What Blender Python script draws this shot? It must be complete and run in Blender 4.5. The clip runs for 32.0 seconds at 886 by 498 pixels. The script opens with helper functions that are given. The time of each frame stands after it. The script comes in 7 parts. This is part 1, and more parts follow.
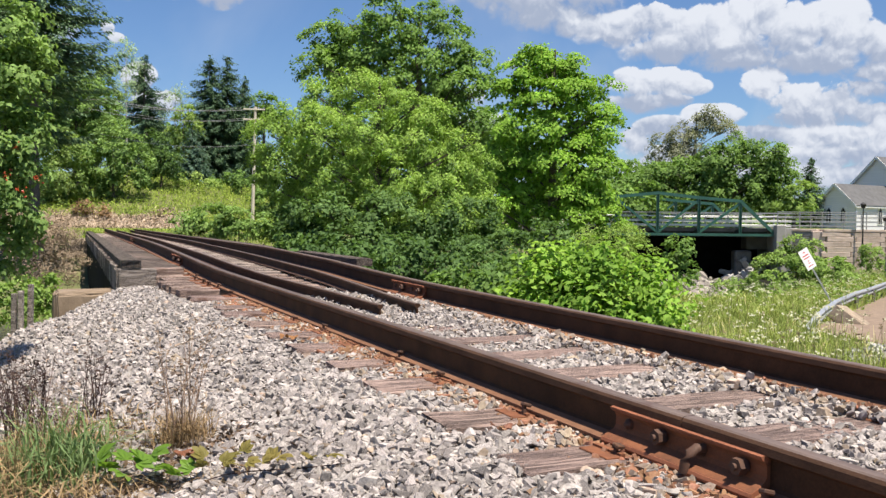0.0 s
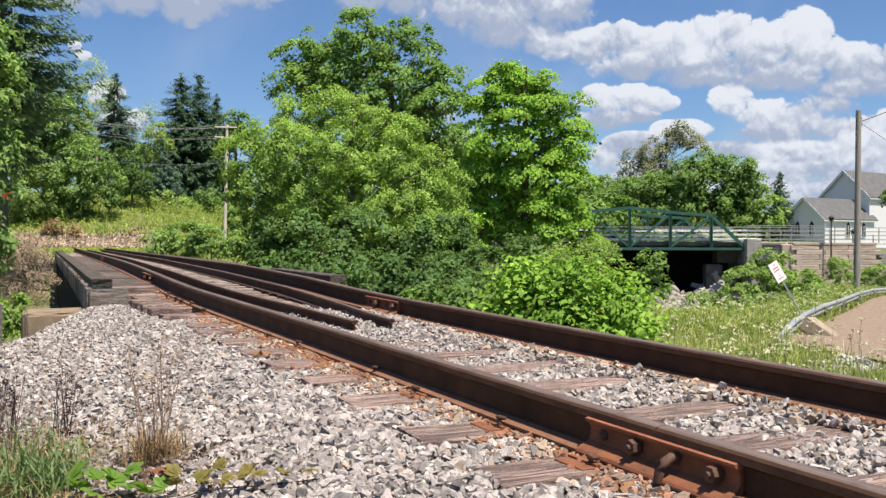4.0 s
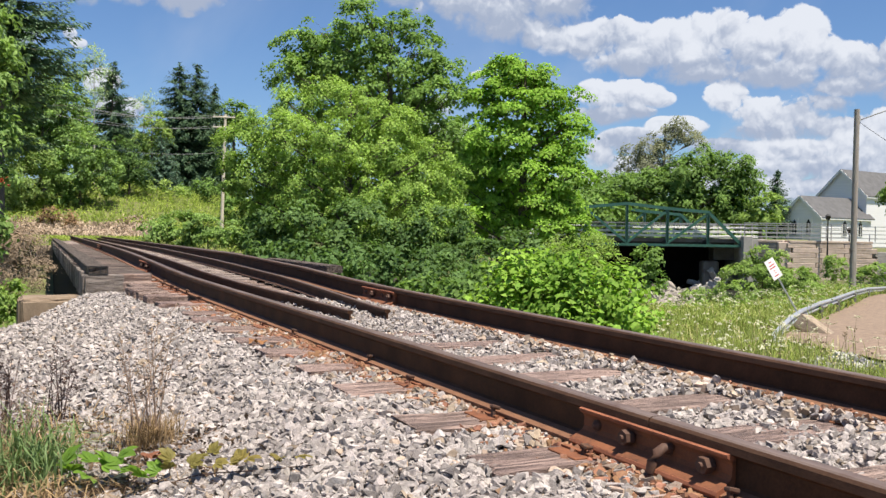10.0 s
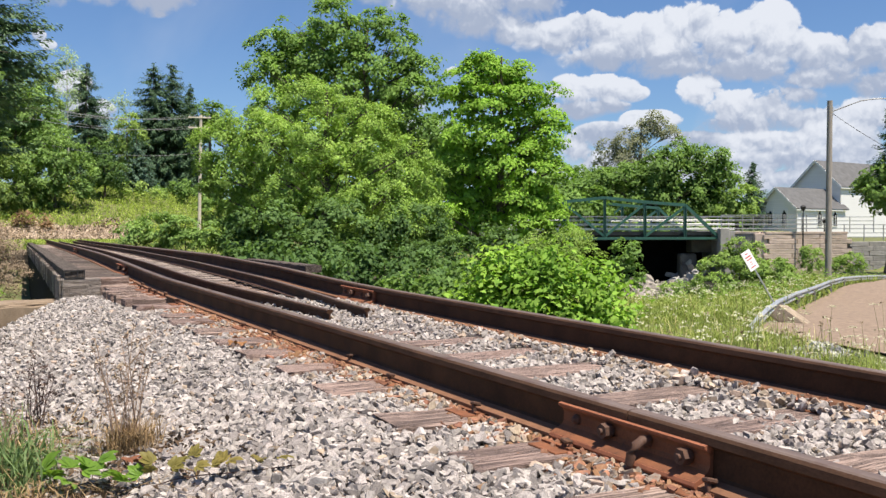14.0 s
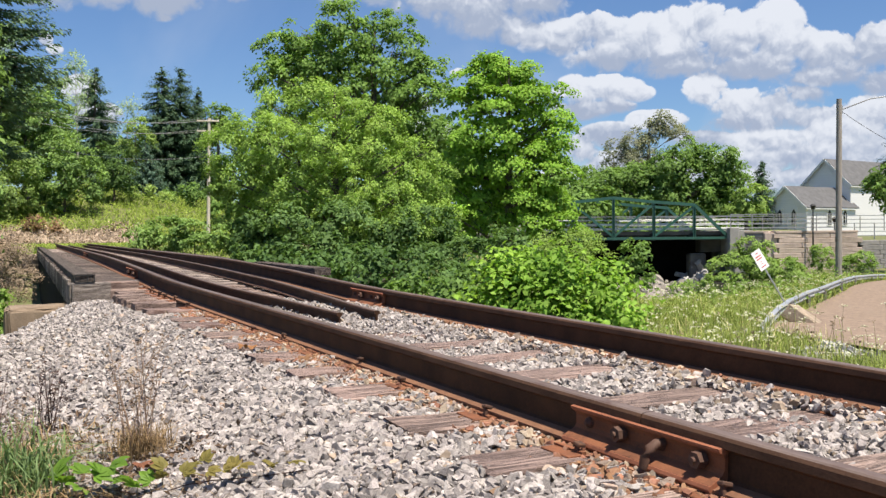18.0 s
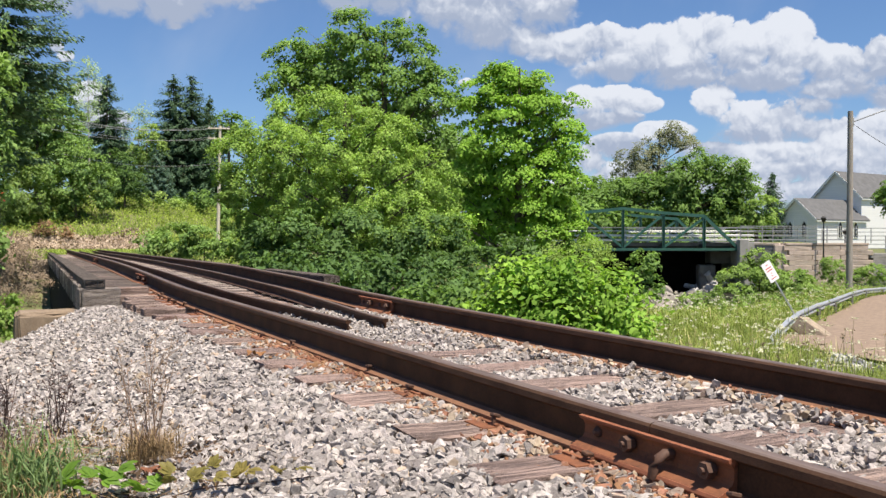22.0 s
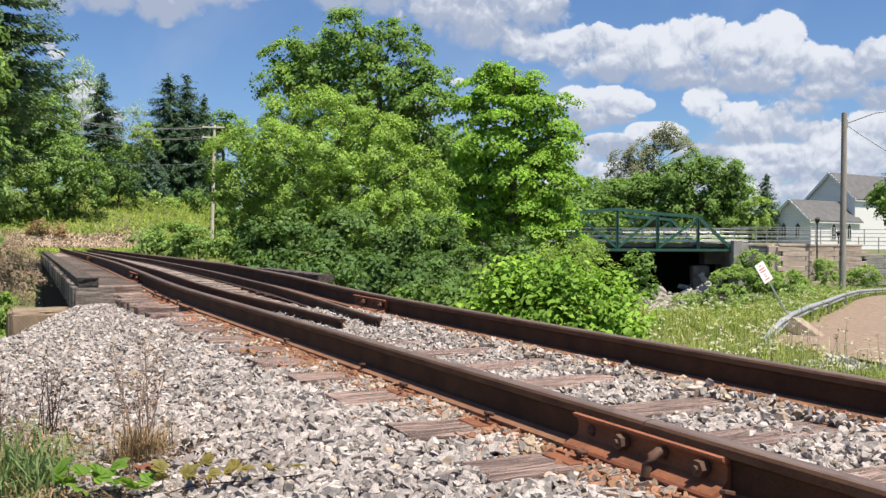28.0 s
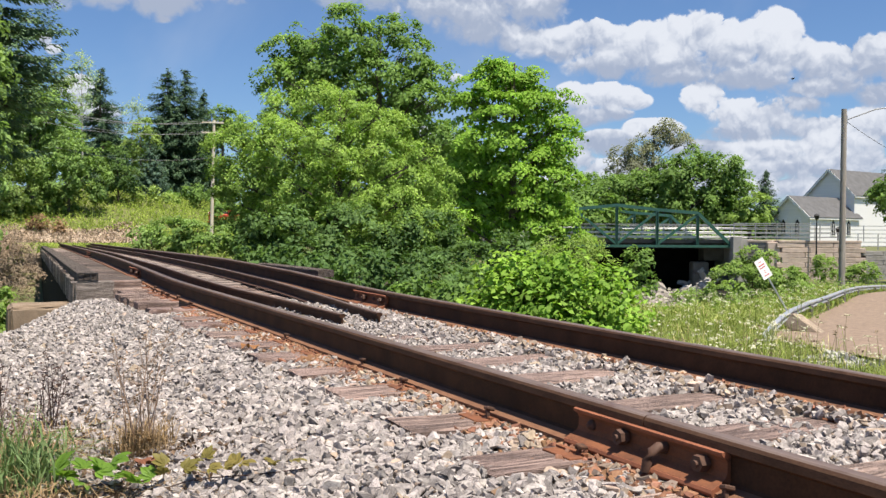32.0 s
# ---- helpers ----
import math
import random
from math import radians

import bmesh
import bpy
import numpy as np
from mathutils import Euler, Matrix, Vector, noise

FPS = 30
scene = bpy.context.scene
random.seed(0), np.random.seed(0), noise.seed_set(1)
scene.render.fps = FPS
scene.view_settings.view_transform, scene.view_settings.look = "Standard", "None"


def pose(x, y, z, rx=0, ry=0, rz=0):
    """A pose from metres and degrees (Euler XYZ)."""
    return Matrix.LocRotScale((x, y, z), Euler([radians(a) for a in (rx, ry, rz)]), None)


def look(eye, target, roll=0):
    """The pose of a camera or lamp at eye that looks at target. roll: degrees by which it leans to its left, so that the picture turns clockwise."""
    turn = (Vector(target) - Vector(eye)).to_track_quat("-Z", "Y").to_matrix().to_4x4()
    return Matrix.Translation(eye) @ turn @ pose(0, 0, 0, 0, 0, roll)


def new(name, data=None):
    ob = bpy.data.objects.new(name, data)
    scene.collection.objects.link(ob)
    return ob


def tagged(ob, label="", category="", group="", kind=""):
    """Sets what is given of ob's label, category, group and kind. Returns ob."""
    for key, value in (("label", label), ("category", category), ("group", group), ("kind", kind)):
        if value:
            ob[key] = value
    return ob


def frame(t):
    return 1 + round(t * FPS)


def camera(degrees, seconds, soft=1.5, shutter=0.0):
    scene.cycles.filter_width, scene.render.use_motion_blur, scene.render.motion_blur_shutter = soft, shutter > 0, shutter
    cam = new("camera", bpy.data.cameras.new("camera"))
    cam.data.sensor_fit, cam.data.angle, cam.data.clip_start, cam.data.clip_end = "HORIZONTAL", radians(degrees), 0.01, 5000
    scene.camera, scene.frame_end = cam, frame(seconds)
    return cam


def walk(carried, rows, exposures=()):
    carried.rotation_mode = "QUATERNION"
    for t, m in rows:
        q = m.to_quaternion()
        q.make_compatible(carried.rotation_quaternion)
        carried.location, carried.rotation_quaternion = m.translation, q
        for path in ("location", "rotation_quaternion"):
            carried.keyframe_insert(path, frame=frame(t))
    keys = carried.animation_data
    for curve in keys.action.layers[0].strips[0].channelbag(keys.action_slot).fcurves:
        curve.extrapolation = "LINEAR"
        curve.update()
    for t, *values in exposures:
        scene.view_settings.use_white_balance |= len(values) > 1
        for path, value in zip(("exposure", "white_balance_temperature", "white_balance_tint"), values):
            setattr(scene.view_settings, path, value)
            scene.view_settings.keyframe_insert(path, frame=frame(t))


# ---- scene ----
cam = camera(51.1, 32.0, soft=1.45)
PATH = [
    (0, (-2.217, 0.01, 0.907), (-1.356, 1.815, 0.855), 0.6),
    (0.5, (-2.226, 0.002, 0.91), (-1.358, 1.803, 0.865), 0.7),
    (1, (-2.235, -0.013, 0.915), (-1.358, 1.784, 0.879), 0.7),
    (1.5, (-2.23, -0.012, 0.913), (-1.345, 1.781, 0.883), 0.8),
    (2, (-2.237, -0.021, 0.916), (-1.344, 1.768, 0.889), 0.8),
    (2.5, (-2.239, -0.033, 0.915), (-1.337, 1.752, 0.892), 0.9),
    (3, (-2.235, -0.024, 0.913), (-1.327, 1.758, 0.892), 0.8),
    (3.5, (-2.229, -0.014, 0.905), (-1.317, 1.766, 0.885), 0.5),
    (5.5, (-2.209, 0.039, 0.873), (-1.305, 1.822, 0.872), -0.7),
    (6, (-2.222, 0.037, 0.881), (-1.319, 1.822, 0.878), -0.6),
    (6.5, (-2.219, 0.026, 0.877), (-1.316, 1.811, 0.868), -0.3),
    (7, (-2.218, 0.02, 0.869), (-1.313, 1.803, 0.851), -0.1),
    (7.5, (-2.218, 0.015, 0.868), (-1.308, 1.796, 0.843), -0.0),
    (8, (-2.219, 0.013, 0.87), (-1.304, 1.791, 0.843), 0.1),
    (8.5, (-2.214, 0.015, 0.871), (-1.3, 1.794, 0.843), 0.4),
    (9, (-2.219, 0.014, 0.871), (-1.302, 1.791, 0.843), 0.7),
    (9.5, (-2.222, 0.007, 0.874), (-1.305, 1.784, 0.844), 1.0),
    (10, (-2.221, -0.002, 0.875), (-1.303, 1.775, 0.845), 0.9),
    (10.5, (-2.213, -0.003, 0.875), (-1.294, 1.773, 0.845), 0.7),
    (11, (-2.215, -0.007, 0.875), (-1.29, 1.766, 0.845), 0.5),
    (11.5, (-2.22, -0.014, 0.875), (-1.291, 1.757, 0.844), 0.4),
    (12, (-2.22, -0.019, 0.879), (-1.285, 1.749, 0.846), 0.3),
    (12.5, (-2.222, -0.02, 0.877), (-1.28, 1.744, 0.844), 0.2),
    (13, (-2.223, -0.02, 0.877), (-1.274, 1.741, 0.843), 0.1),
    (13.5, (-2.221, -0.017, 0.877), (-1.268, 1.741, 0.841), 0.1),
    (14, (-2.223, -0.019, 0.88), (-1.266, 1.736, 0.844), -0.1),
    (14.5, (-2.227, -0.024, 0.88), (-1.266, 1.73, 0.842), -0.2),
    (16.5, (-2.214, -0.005, 0.879), (-1.253, 1.748, 0.835), -0.6),
    (17, (-2.221, -0.008, 0.88), (-1.264, 1.748, 0.838), -0.7),
    (17.5, (-2.223, 0.0, 0.885), (-1.274, 1.76, 0.849), -0.6),
    (18, (-2.222, 0.0, 0.886), (-1.281, 1.764, 0.853), -0.5),
    (18.5, (-2.218, 0.008, 0.883), (-1.284, 1.776, 0.857), -0.5),
    (19, (-2.22, 0.01, 0.884), (-1.293, 1.782, 0.86), -0.4),
    (19.5, (-2.218, 0.013, 0.88), (-1.295, 1.787, 0.859), -0.2),
    (20, (-2.225, 0.005, 0.883), (-1.303, 1.78, 0.865), -0.2),
    (20.5, (-2.223, 0.007, 0.884), (-1.301, 1.782, 0.867), -0.1),
    (21, (-2.222, 0.008, 0.885), (-1.301, 1.783, 0.871), 0.1),
    (21.5, (-2.229, 0.004, 0.885), (-1.307, 1.778, 0.872), 0.1),
    (22, (-2.224, 0.001, 0.879), (-1.3, 1.774, 0.866), 0.0),
    (22.5, (-2.218, -0.004, 0.877), (-1.288, 1.766, 0.864), -0.0),
    (23, (-2.22, 0.0, 0.87), (-1.284, 1.767, 0.854), 0.0),
    (23.5, (-2.224, 0.003, 0.87), (-1.285, 1.769, 0.853), 0.1),
    (24, (-2.228, 0.002, 0.873), (-1.288, 1.767, 0.854), 0.3),
    (24.5, (-2.226, 0.004, 0.873), (-1.285, 1.769, 0.853), 0.3),
    (25, (-2.228, 0.002, 0.874), (-1.288, 1.767, 0.854), 0.4),
    (25.5, (-2.227, 0.003, 0.876), (-1.288, 1.769, 0.858), 0.5),
    (27.5, (-2.225, 0.001, 0.873), (-1.29, 1.769, 0.86), 0.1),
    (28, (-2.222, 0.004, 0.87), (-1.287, 1.772, 0.857), 0.2),
    (28.5, (-2.226, 0.003, 0.871), (-1.292, 1.772, 0.858), 0.3),
    (29, (-2.229, 0.001, 0.873), (-1.294, 1.769, 0.857), 0.3),
    (29.5, (-2.229, 0.002, 0.873), (-1.293, 1.77, 0.858), 0.3),
    (30, (-2.228, 0.004, 0.873), (-1.292, 1.772, 0.859), 0.3),
    (30.5, (-2.227, 0.005, 0.873), (-1.291, 1.772, 0.858), 0.4),
    (31, (-2.228, 0.004, 0.87), (-1.291, 1.771, 0.854), 0.5),
    (31.5, (-2.226, 0.004, 0.867), (-1.29, 1.771, 0.846), 0.4),
    (32, (-2.228, 0.004, 0.867), (-1.292, 1.771, 0.845), 0.3),
]
walk(cam, [(t, look(e, g, r)) for t, e, g, r in PATH])

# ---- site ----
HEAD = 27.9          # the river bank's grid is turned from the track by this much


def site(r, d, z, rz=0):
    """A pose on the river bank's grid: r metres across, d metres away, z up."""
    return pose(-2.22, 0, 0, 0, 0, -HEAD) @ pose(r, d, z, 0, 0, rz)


def smooth(a, b, v):
    t = np.clip((np.asarray(v, float) - a) / (b - a), 0, 1)
    return t * t * (3 - 2 * t)


def rail_x(y):
    """How far the track has swung over by y (it bends over the bridge)."""
    return 0.07 * np.logaddexp(0, (np.asarray(y, float) - 13.2) * 1.1) / 1.1


def rail_z(y, far=0.0):
    """The height of the rails' tops: near rail (far=0) to far rail (far=1)."""
    y = np.asarray(y, float)
    near = 0.186 + 0.0183 * np.minimum(y, 11) + 0.150 * (1 - np.exp(-np.logaddexp(0, (y - 11.15) * 3) / 7.2))
    other = 0.200 + 0.0183 * np.minimum(y, 11) + 0.130 * smooth(7.6, 15.2, y)
    return near + (other - near) * far


# ---- sky and sun ----
SUN_AZ, SUN_EL = 165.0, 69.0
SKY_POWER, EXPOSURE = 0.070, 0.775
CLOUD_SHADE, CLOUD_LIT, SKY_TINT = (3.35, 3.9, 5.1), (6.65, 6.95, 7.6), (0.66, 0.80, 1.0)
sun = new("sun", bpy.data.lights.new("sun", "SUN"))
sun.data.energy, sun.data.angle, sun.data.color = 5.0, radians(0.5), (1.0, 0.905, 0.77)
away = Vector((math.sin(radians(SUN_AZ)) * math.cos(radians(SUN_EL)), math.cos(radians(SUN_AZ)) * math.cos(radians(SUN_EL)), math.sin(radians(SUN_EL))))
sun.matrix_world = look(away * 60, (0, 0, 0))

world = bpy.data.worlds.new("sky")
scene.world = world
world.use_nodes = True


class Nodes:
    """Short ways to wire shader nodes."""

    def __init__(self, tree):
        self.tree = tree
        tree.nodes.clear()

    def add(self, kind, **settings):
        n = self.tree.nodes.new(kind)
        for k, v in settings.items():
            if k == "operation":
                n.operation = v
            elif k == "blend":
                n.blend_type = v
            elif k == "data":
                n.data_type = v
            elif k == "dims":
                n.noise_dimensions = v
            elif k == "feature":
                n.feature = v
        return n

    def link(self, a, b):
        self.tree.links.new(a, b)

    def put(self, v, socket):
        if hasattr(v, "is_linked"):
            self.link(v, socket)
        elif v is not None:
            socket.default_value = v

    def math(self, op, a, b=None, c=None):
        n = self.add("ShaderNodeMath", operation=op)
        for i, v in enumerate((a, b, c)):
            self.put(v, n.inputs[i])
        return n.outputs[0]

    def vmath(self, op, a, b=None):
        n = self.add("ShaderNodeVectorMath", operation=op)
        self.put(a, n.inputs[0])
        self.put(b, n.inputs[1])
        return n.outputs[0]

    def noise(self, vec, scale, detail=4, rough=0.55, w=None, distort=0.0, colour=False):
        n = self.add("ShaderNodeTexNoise", dims="4D" if w is not None else "3D")
        self.put(vec, n.inputs["Vector"])
        if w is not None:
            self.put(w, n.inputs["W"])
        n.inputs["Scale"].default_value, n.inputs["Detail"].default_value = scale, detail
        n.inputs["Roughness"].default_value, n.inputs["Distortion"].default_value = rough, distort
        return n.outputs[1 if colour else 0]

    def ramp(self, v, lo, hi):
        n = self.add("ShaderNodeMapRange")
        self.put(v, n.inputs[0])
        n.inputs[1].default_value, n.inputs[2].default_value = lo, hi
        n.interpolation_type = "SMOOTHSTEP"
        return n.outputs[0]

    def mix(self, f, a, b, blend="MIX"):
        n = self.add("ShaderNodeMix", data="RGBA", blend=blend)
        self.put(f, n.inputs[0])
        for v, s in ((a, n.inputs[6]), (b, n.inputs[7])):
            self.put((*v, 1) if isinstance(v, tuple) and len(v) == 3 else v, s)
        return n.outputs[2]


def build_sky():
    k = Nodes(world.node_tree)
    out, back = k.add("ShaderNodeOutputWorld"), k.add("ShaderNodeBackground")
    sky = k.add("ShaderNodeTexSky")
    sky.sky_type, sky.sun_disc = "NISHITA", False
    sky.sun_elevation, sky.sun_rotation = radians(SUN_EL), radians(SUN_AZ)
    sky.air_density, sky.dust_density, sky.ozone_density = 1.0, 0.3, 2.5
    way = k.add("ShaderNodeTexCoord").outputs["Generated"]
    part3 = k.add("ShaderNodeSeparateXYZ")
    k.link(way, part3.inputs[0])
    # high in the sky stand loose fair-weather clouds, and a thin veil all over
    rest = k.math("MULTIPLY", k.ramp(k.noise(way, 2.6, 7, 0.6), 0.58, 0.74), k.ramp(part3.outputs[2], 0.30, 0.55))
    veil = k.math("MULTIPLY", k.ramp(k.noise(way, 3.0, 5, 0.6, distort=0.6), 0.42, 0.72), 0.25)
    k.link(k.mix(k.math("MAXIMUM", rest, veil), k.mix(1.0, sky.outputs[0], SKY_TINT, "MULTIPLY"), k.mix(0.6, CLOUD_SHADE, CLOUD_LIT)), back.inputs[0])
    back.inputs[1].default_value = SKY_POWER
    k.link(back.outputs[0], out.inputs[0])


# cumulus heaps: azimuth and elevation of the middle, half width and half height, in degrees, and how light they are
HEAPS = [(31.0, 13.17, 4.19, 1.26, -0.3), (33.07, 12.24, 1.75, 0.84, -0.1), (28.06, 13.8, 1.75, 0.77, -0.3), (33.93, 11.65, 1.26, 0.77, 0.1), (35.82, 11.73, 2.17, 0.98, -0.05), (37.36, 12.26, 1.4, 0.91, -0.1), (39.55, 11.25, 2.45, 1.47, 0.0), (38.37, 10.41, 2.45, 0.77, -0.2), (41.39, 11.41, 2.1, 1.68, 0.1), (43.52, 11.77, 1.82, 1.61, 0.15), (45.45, 11.1, 2.17, 1.54, 0.15), (47.66, 11.64, 1.68, 1.61, 0.3), (48.58, 10.47, 1.68, 1.19, 0.1), (50.56, 9.91, 1.92, 1.12, -0.05), (53.2, 9.87, 2.45, 1.4, -0.15), (42.37, 10.06, 3.14, 0.91, -0.35), (46.87, 9.54, 3.49, 0.84, -0.35)] + \
    [(50.55, 8.75, 2.79, 0.77, -0.3), (54.06, 8.33, 2.1, 1.05, -0.3), (36.65, 8.57, 1.61, 0.91, 0.2), (38.42, 8.58, 1.82, 0.84, 0.2), (39.87, 8.33, 1.05, 0.49, 0.1), (36.64, 7.46, 1.75, 0.63, -0.4), (38.35, 7.58, 1.4, 0.49, -0.3), (44.06, 8.4, 1.26, 0.98, 0.35), (45.91, 7.33, 1.82, 0.98, 0.15), (48.11, 7.15, 1.96, 1.12, 0.05), (49.34, 7.72, 1.68, 0.77, -0.2), (46.23, 6.33, 3.14, 0.63, -0.3), (49.95, 6.41, 2.1, 0.77, -0.25), (41.36, 6.6, 1.82, 0.63, 0.3), (40.29, 6.84, 0.84, 0.42, 0.2), (38.33, 5.82, 1.75, 0.77, -0.35)] + \
    [(36.63, 4.98, 1.19, 1.05, 0.1), (43.98, 5.5, 2.1, 0.63, -0.25), (47.17, 5.25, 2.79, 0.7, 0.1), (50.7, 5.67, 1.82, 1.05, 0.2), (53.2, 6.07, 2.1, 1.4, 0.05), (52.03, 4.33, 3.14, 0.84, -0.1), (48.72, 4.14, 3.84, 0.77, -0.1), (45.26, 3.93, 2.79, 0.77, -0.05), (38.32, 3.84, 2.1, 1.05, -0.1), (42.33, 3.41, 4.19, 1.05, -0.1), (49.94, 3.03, 5.59, 0.84, 0), (53.49, 2.75, 2.79, 1.05, 0), (35.93, 3.21, 2.1, 0.91, -0.1), (56.29, 9.35, 2.45, 2.1, 0), (56.57, 6.31, 2.45, 2.1, 0), (56.84, 3.55, 2.79, 1.75, 0)] + \
    [(5.07, 11.02, 0.42, 0.35, 0.1), (5.56, 10.56, 0.42, 0.28, 0.1), (6.86, 8.4, 0.91, 0.77, 0.1), (7.74, 7.0, 1.26, 0.7, 0.0), (5.53, 14.46, 2.28, 1.59, -0.35), (8.01, 15.02, 2.93, 1.86, -0.35), (11.2, 14.61, 2.93, 1.49, -0.45), (11.19, 13.6, 1.63, 0.98, -0.55), (14.84, 15.1, 2.93, 1.2, -0.5), (23.4, 14.81, 2.93, 1.14, -0.5), (21.67, 15.45, 1.96, 0.98, -0.4), (1.73, 10.82, 1.75, 0.7, -0.2), (28.97, 14.21, 4.24, 1.92, -0.25), (30.7, 12.92, 1.96, 1.3, -0.3), (34.17, 14.11, 1.96, 1.2, -0.25), (29.06, 9.74, 0.56, 0.35, -0.1), (26.6, 7.8, 1.4, 0.77, 0), (27.28, 6.26, 1.75, 0.87, 0.1)]


def cloud_material():
    m = bpy.data.materials.new("cumulus")
    m.use_nodes = True
    m.cycles.emission_sampling = "NONE"
    k = Nodes(m.node_tree)
    out = k.add("ShaderNodeOutputMaterial")
    way = k.vmath("NORMALIZE", k.add("ShaderNodeTexCoord").outputs["Object"])
    part3 = k.add("ShaderNodeSeparateXYZ")
    k.link(way, part3.inputs[0])
    az, el = k.math("ARCTAN2", part3.outputs[0], part3.outputs[1]), k.math("ARCSINE", part3.outputs[2])

    def puffs(vec, scale, detail):
        n = k.add("ShaderNodeTexVoronoi", feature="F1")
        k.link(vec, n.inputs["Vector"])
        n.inputs["Scale"].default_value, n.inputs["Detail"].default_value, n.inputs["Roughness"].default_value = scale, detail, 0.55
        return k.math("SUBTRACT", 1.0, n.outputs["Distance"])
    bent = k.vmath("ADD", way, k.vmath("MULTIPLY", k.vmath("SUBTRACT", k.noise(way, 22.0, 4, 0.6, colour=True), (0.5, 0.5, 0.5)), (0.035, 0.035, 0.030)))
    above = k.vmath("ADD", bent, (0.002, -0.001, 0.0065))
    bump, bump_up = puffs(bent, 26.0, 3.4), puffs(above, 26.0, 3.4)
    soft, wisp = k.noise(bent, 13.0, 6, 0.55), k.noise(bent, 70.0, 5, 0.6)
    soft_up = k.noise(above, 13.0, 6, 0.55)
    flat = k.add("ShaderNodeCombineXYZ")
    k.link(az, flat.inputs[0])
    k.link(el, flat.inputs[1])

    def madd(vec, by, plus):
        n = k.add("ShaderNodeVectorMath", operation="MULTIPLY_ADD")
        for v, s in zip((vec, by, plus), n.inputs):
            k.put(v, s)
        return n.outputs[0]
    heap, sums, tone = None, (0.02, 0.0, 0.0), 0.0
    for a, e, ra, re, light in HEAPS:
        uv = madd(flat.outputs[0], (1 / radians(ra), 1 / radians(re), 0), (-a / ra, -e / re, 0))
        dot = k.add("ShaderNodeVectorMath", operation="DOT_PRODUCT")
        k.link(uv, dot.inputs[0])
        k.link(uv, dot.inputs[1])
        one = k.math("SUBTRACT", 1.0, dot.outputs["Value"])
        heap = one if heap is None else k.math("SMOOTH_MAX", heap, one, 0.3)
        w = k.math("POWER", k.math("MAXIMUM", k.math("ADD", one, 0.60), 0.0), 2.0)
        sums = madd(w, (1, 1 / radians(re), e / re), sums)
        tone = k.math("MULTIPLY_ADD", w, light, tone)
    total, slope, level = k.add("ShaderNodeSeparateXYZ"), None, None
    k.link(sums, total.inputs[0])
    total, slope, level = total.outputs
    tall = k.math("DIVIDE", k.math("SUBTRACT", k.math("MULTIPLY", el, slope), level), total)
    tone = k.math("DIVIDE", tone, total)
    body = k.math("ADD", k.math("MAXIMUM", heap, -2.0), k.math("ADD", k.math("MULTIPLY", k.math("SUBTRACT", bump, 0.30), 1.3), k.math("ADD", k.math("MULTIPLY", k.math("SUBTRACT", soft, 0.5), 1.9), k.math("MULTIPLY", k.math("SUBTRACT", wisp, 0.5), 0.85))))
    # crisp heads, softer bases
    edge = k.math("ADD", 0.34, k.math("MULTIPLY", k.ramp(k.math("ADD", tall, tone), 0.35, -0.5), 0.75))
    mask = k.math("MULTIPLY", k.ramp(k.math("DIVIDE", k.math("ADD", body, 0.80), edge), 0.0, 1.0), k.ramp(heap, -0.58, -0.22))
    lit = k.math("ADD", k.math("MULTIPLY", tall, 0.62), k.math("ADD", k.math("MULTIPLY", tone, 1.35), k.math("ADD", k.math("MULTIPLY", k.math("SUBTRACT", bump, bump_up), 1.0), k.math("MULTIPLY", k.math("SUBTRACT", soft, soft_up), 1.8))))
    lit = k.ramp(k.math("ADD", lit, k.math("MULTIPLY", k.math("SUBTRACT", bump, 0.30), 0.45)), -0.80, 0.46)
    glow = k.add("ShaderNodeEmission")
    k.link(k.mix(lit, CLOUD_SHADE, CLOUD_LIT), glow.inputs[0])
    glow.inputs[1].default_value = SKY_POWER
    both = k.add("ShaderNodeMixShader")
    k.link(mask, both.inputs[0])
    k.link(k.add("ShaderNodeBsdfTransparent").outputs[0], both.inputs[1])
    k.link(glow.outputs[0], both.inputs[2])
    k.link(both.outputs[0], out.inputs[0])
    return m


def build_clouds():
    """The drifting cumulus bank, four kilometres off, on its own stretch of sky."""
    a, e = np.meshgrid(np.radians(np.arange(-20.0, 80.1, 2.5)), np.radians(np.arange(-0.5, 24.1, 2.45)))
    verts = 4000 * np.stack([np.sin(a) * np.cos(e), np.cos(a) * np.cos(e), np.sin(e)], -1).reshape(-1, 3)
    n, c = a.shape
    i, j = np.meshgrid(np.arange(n - 1), np.arange(c - 1), indexing="ij")
    q = i * c + j
    me = bpy.data.meshes.new("backdrop")
    me.from_pydata(verts.tolist(), [], np.stack([q, q + 1, q + c + 1, q + c], -1).reshape(-1, 4).tolist())
    me.materials.append(cloud_material())
    ob = new("backdrop", me)
    return tagged(ob, "white and grey cumulus clouds drifting over a blue sky", "clouds", "", "structure")


build_sky()
CLOUDS = build_clouds()
scene.view_settings.exposure = EXPOSURE


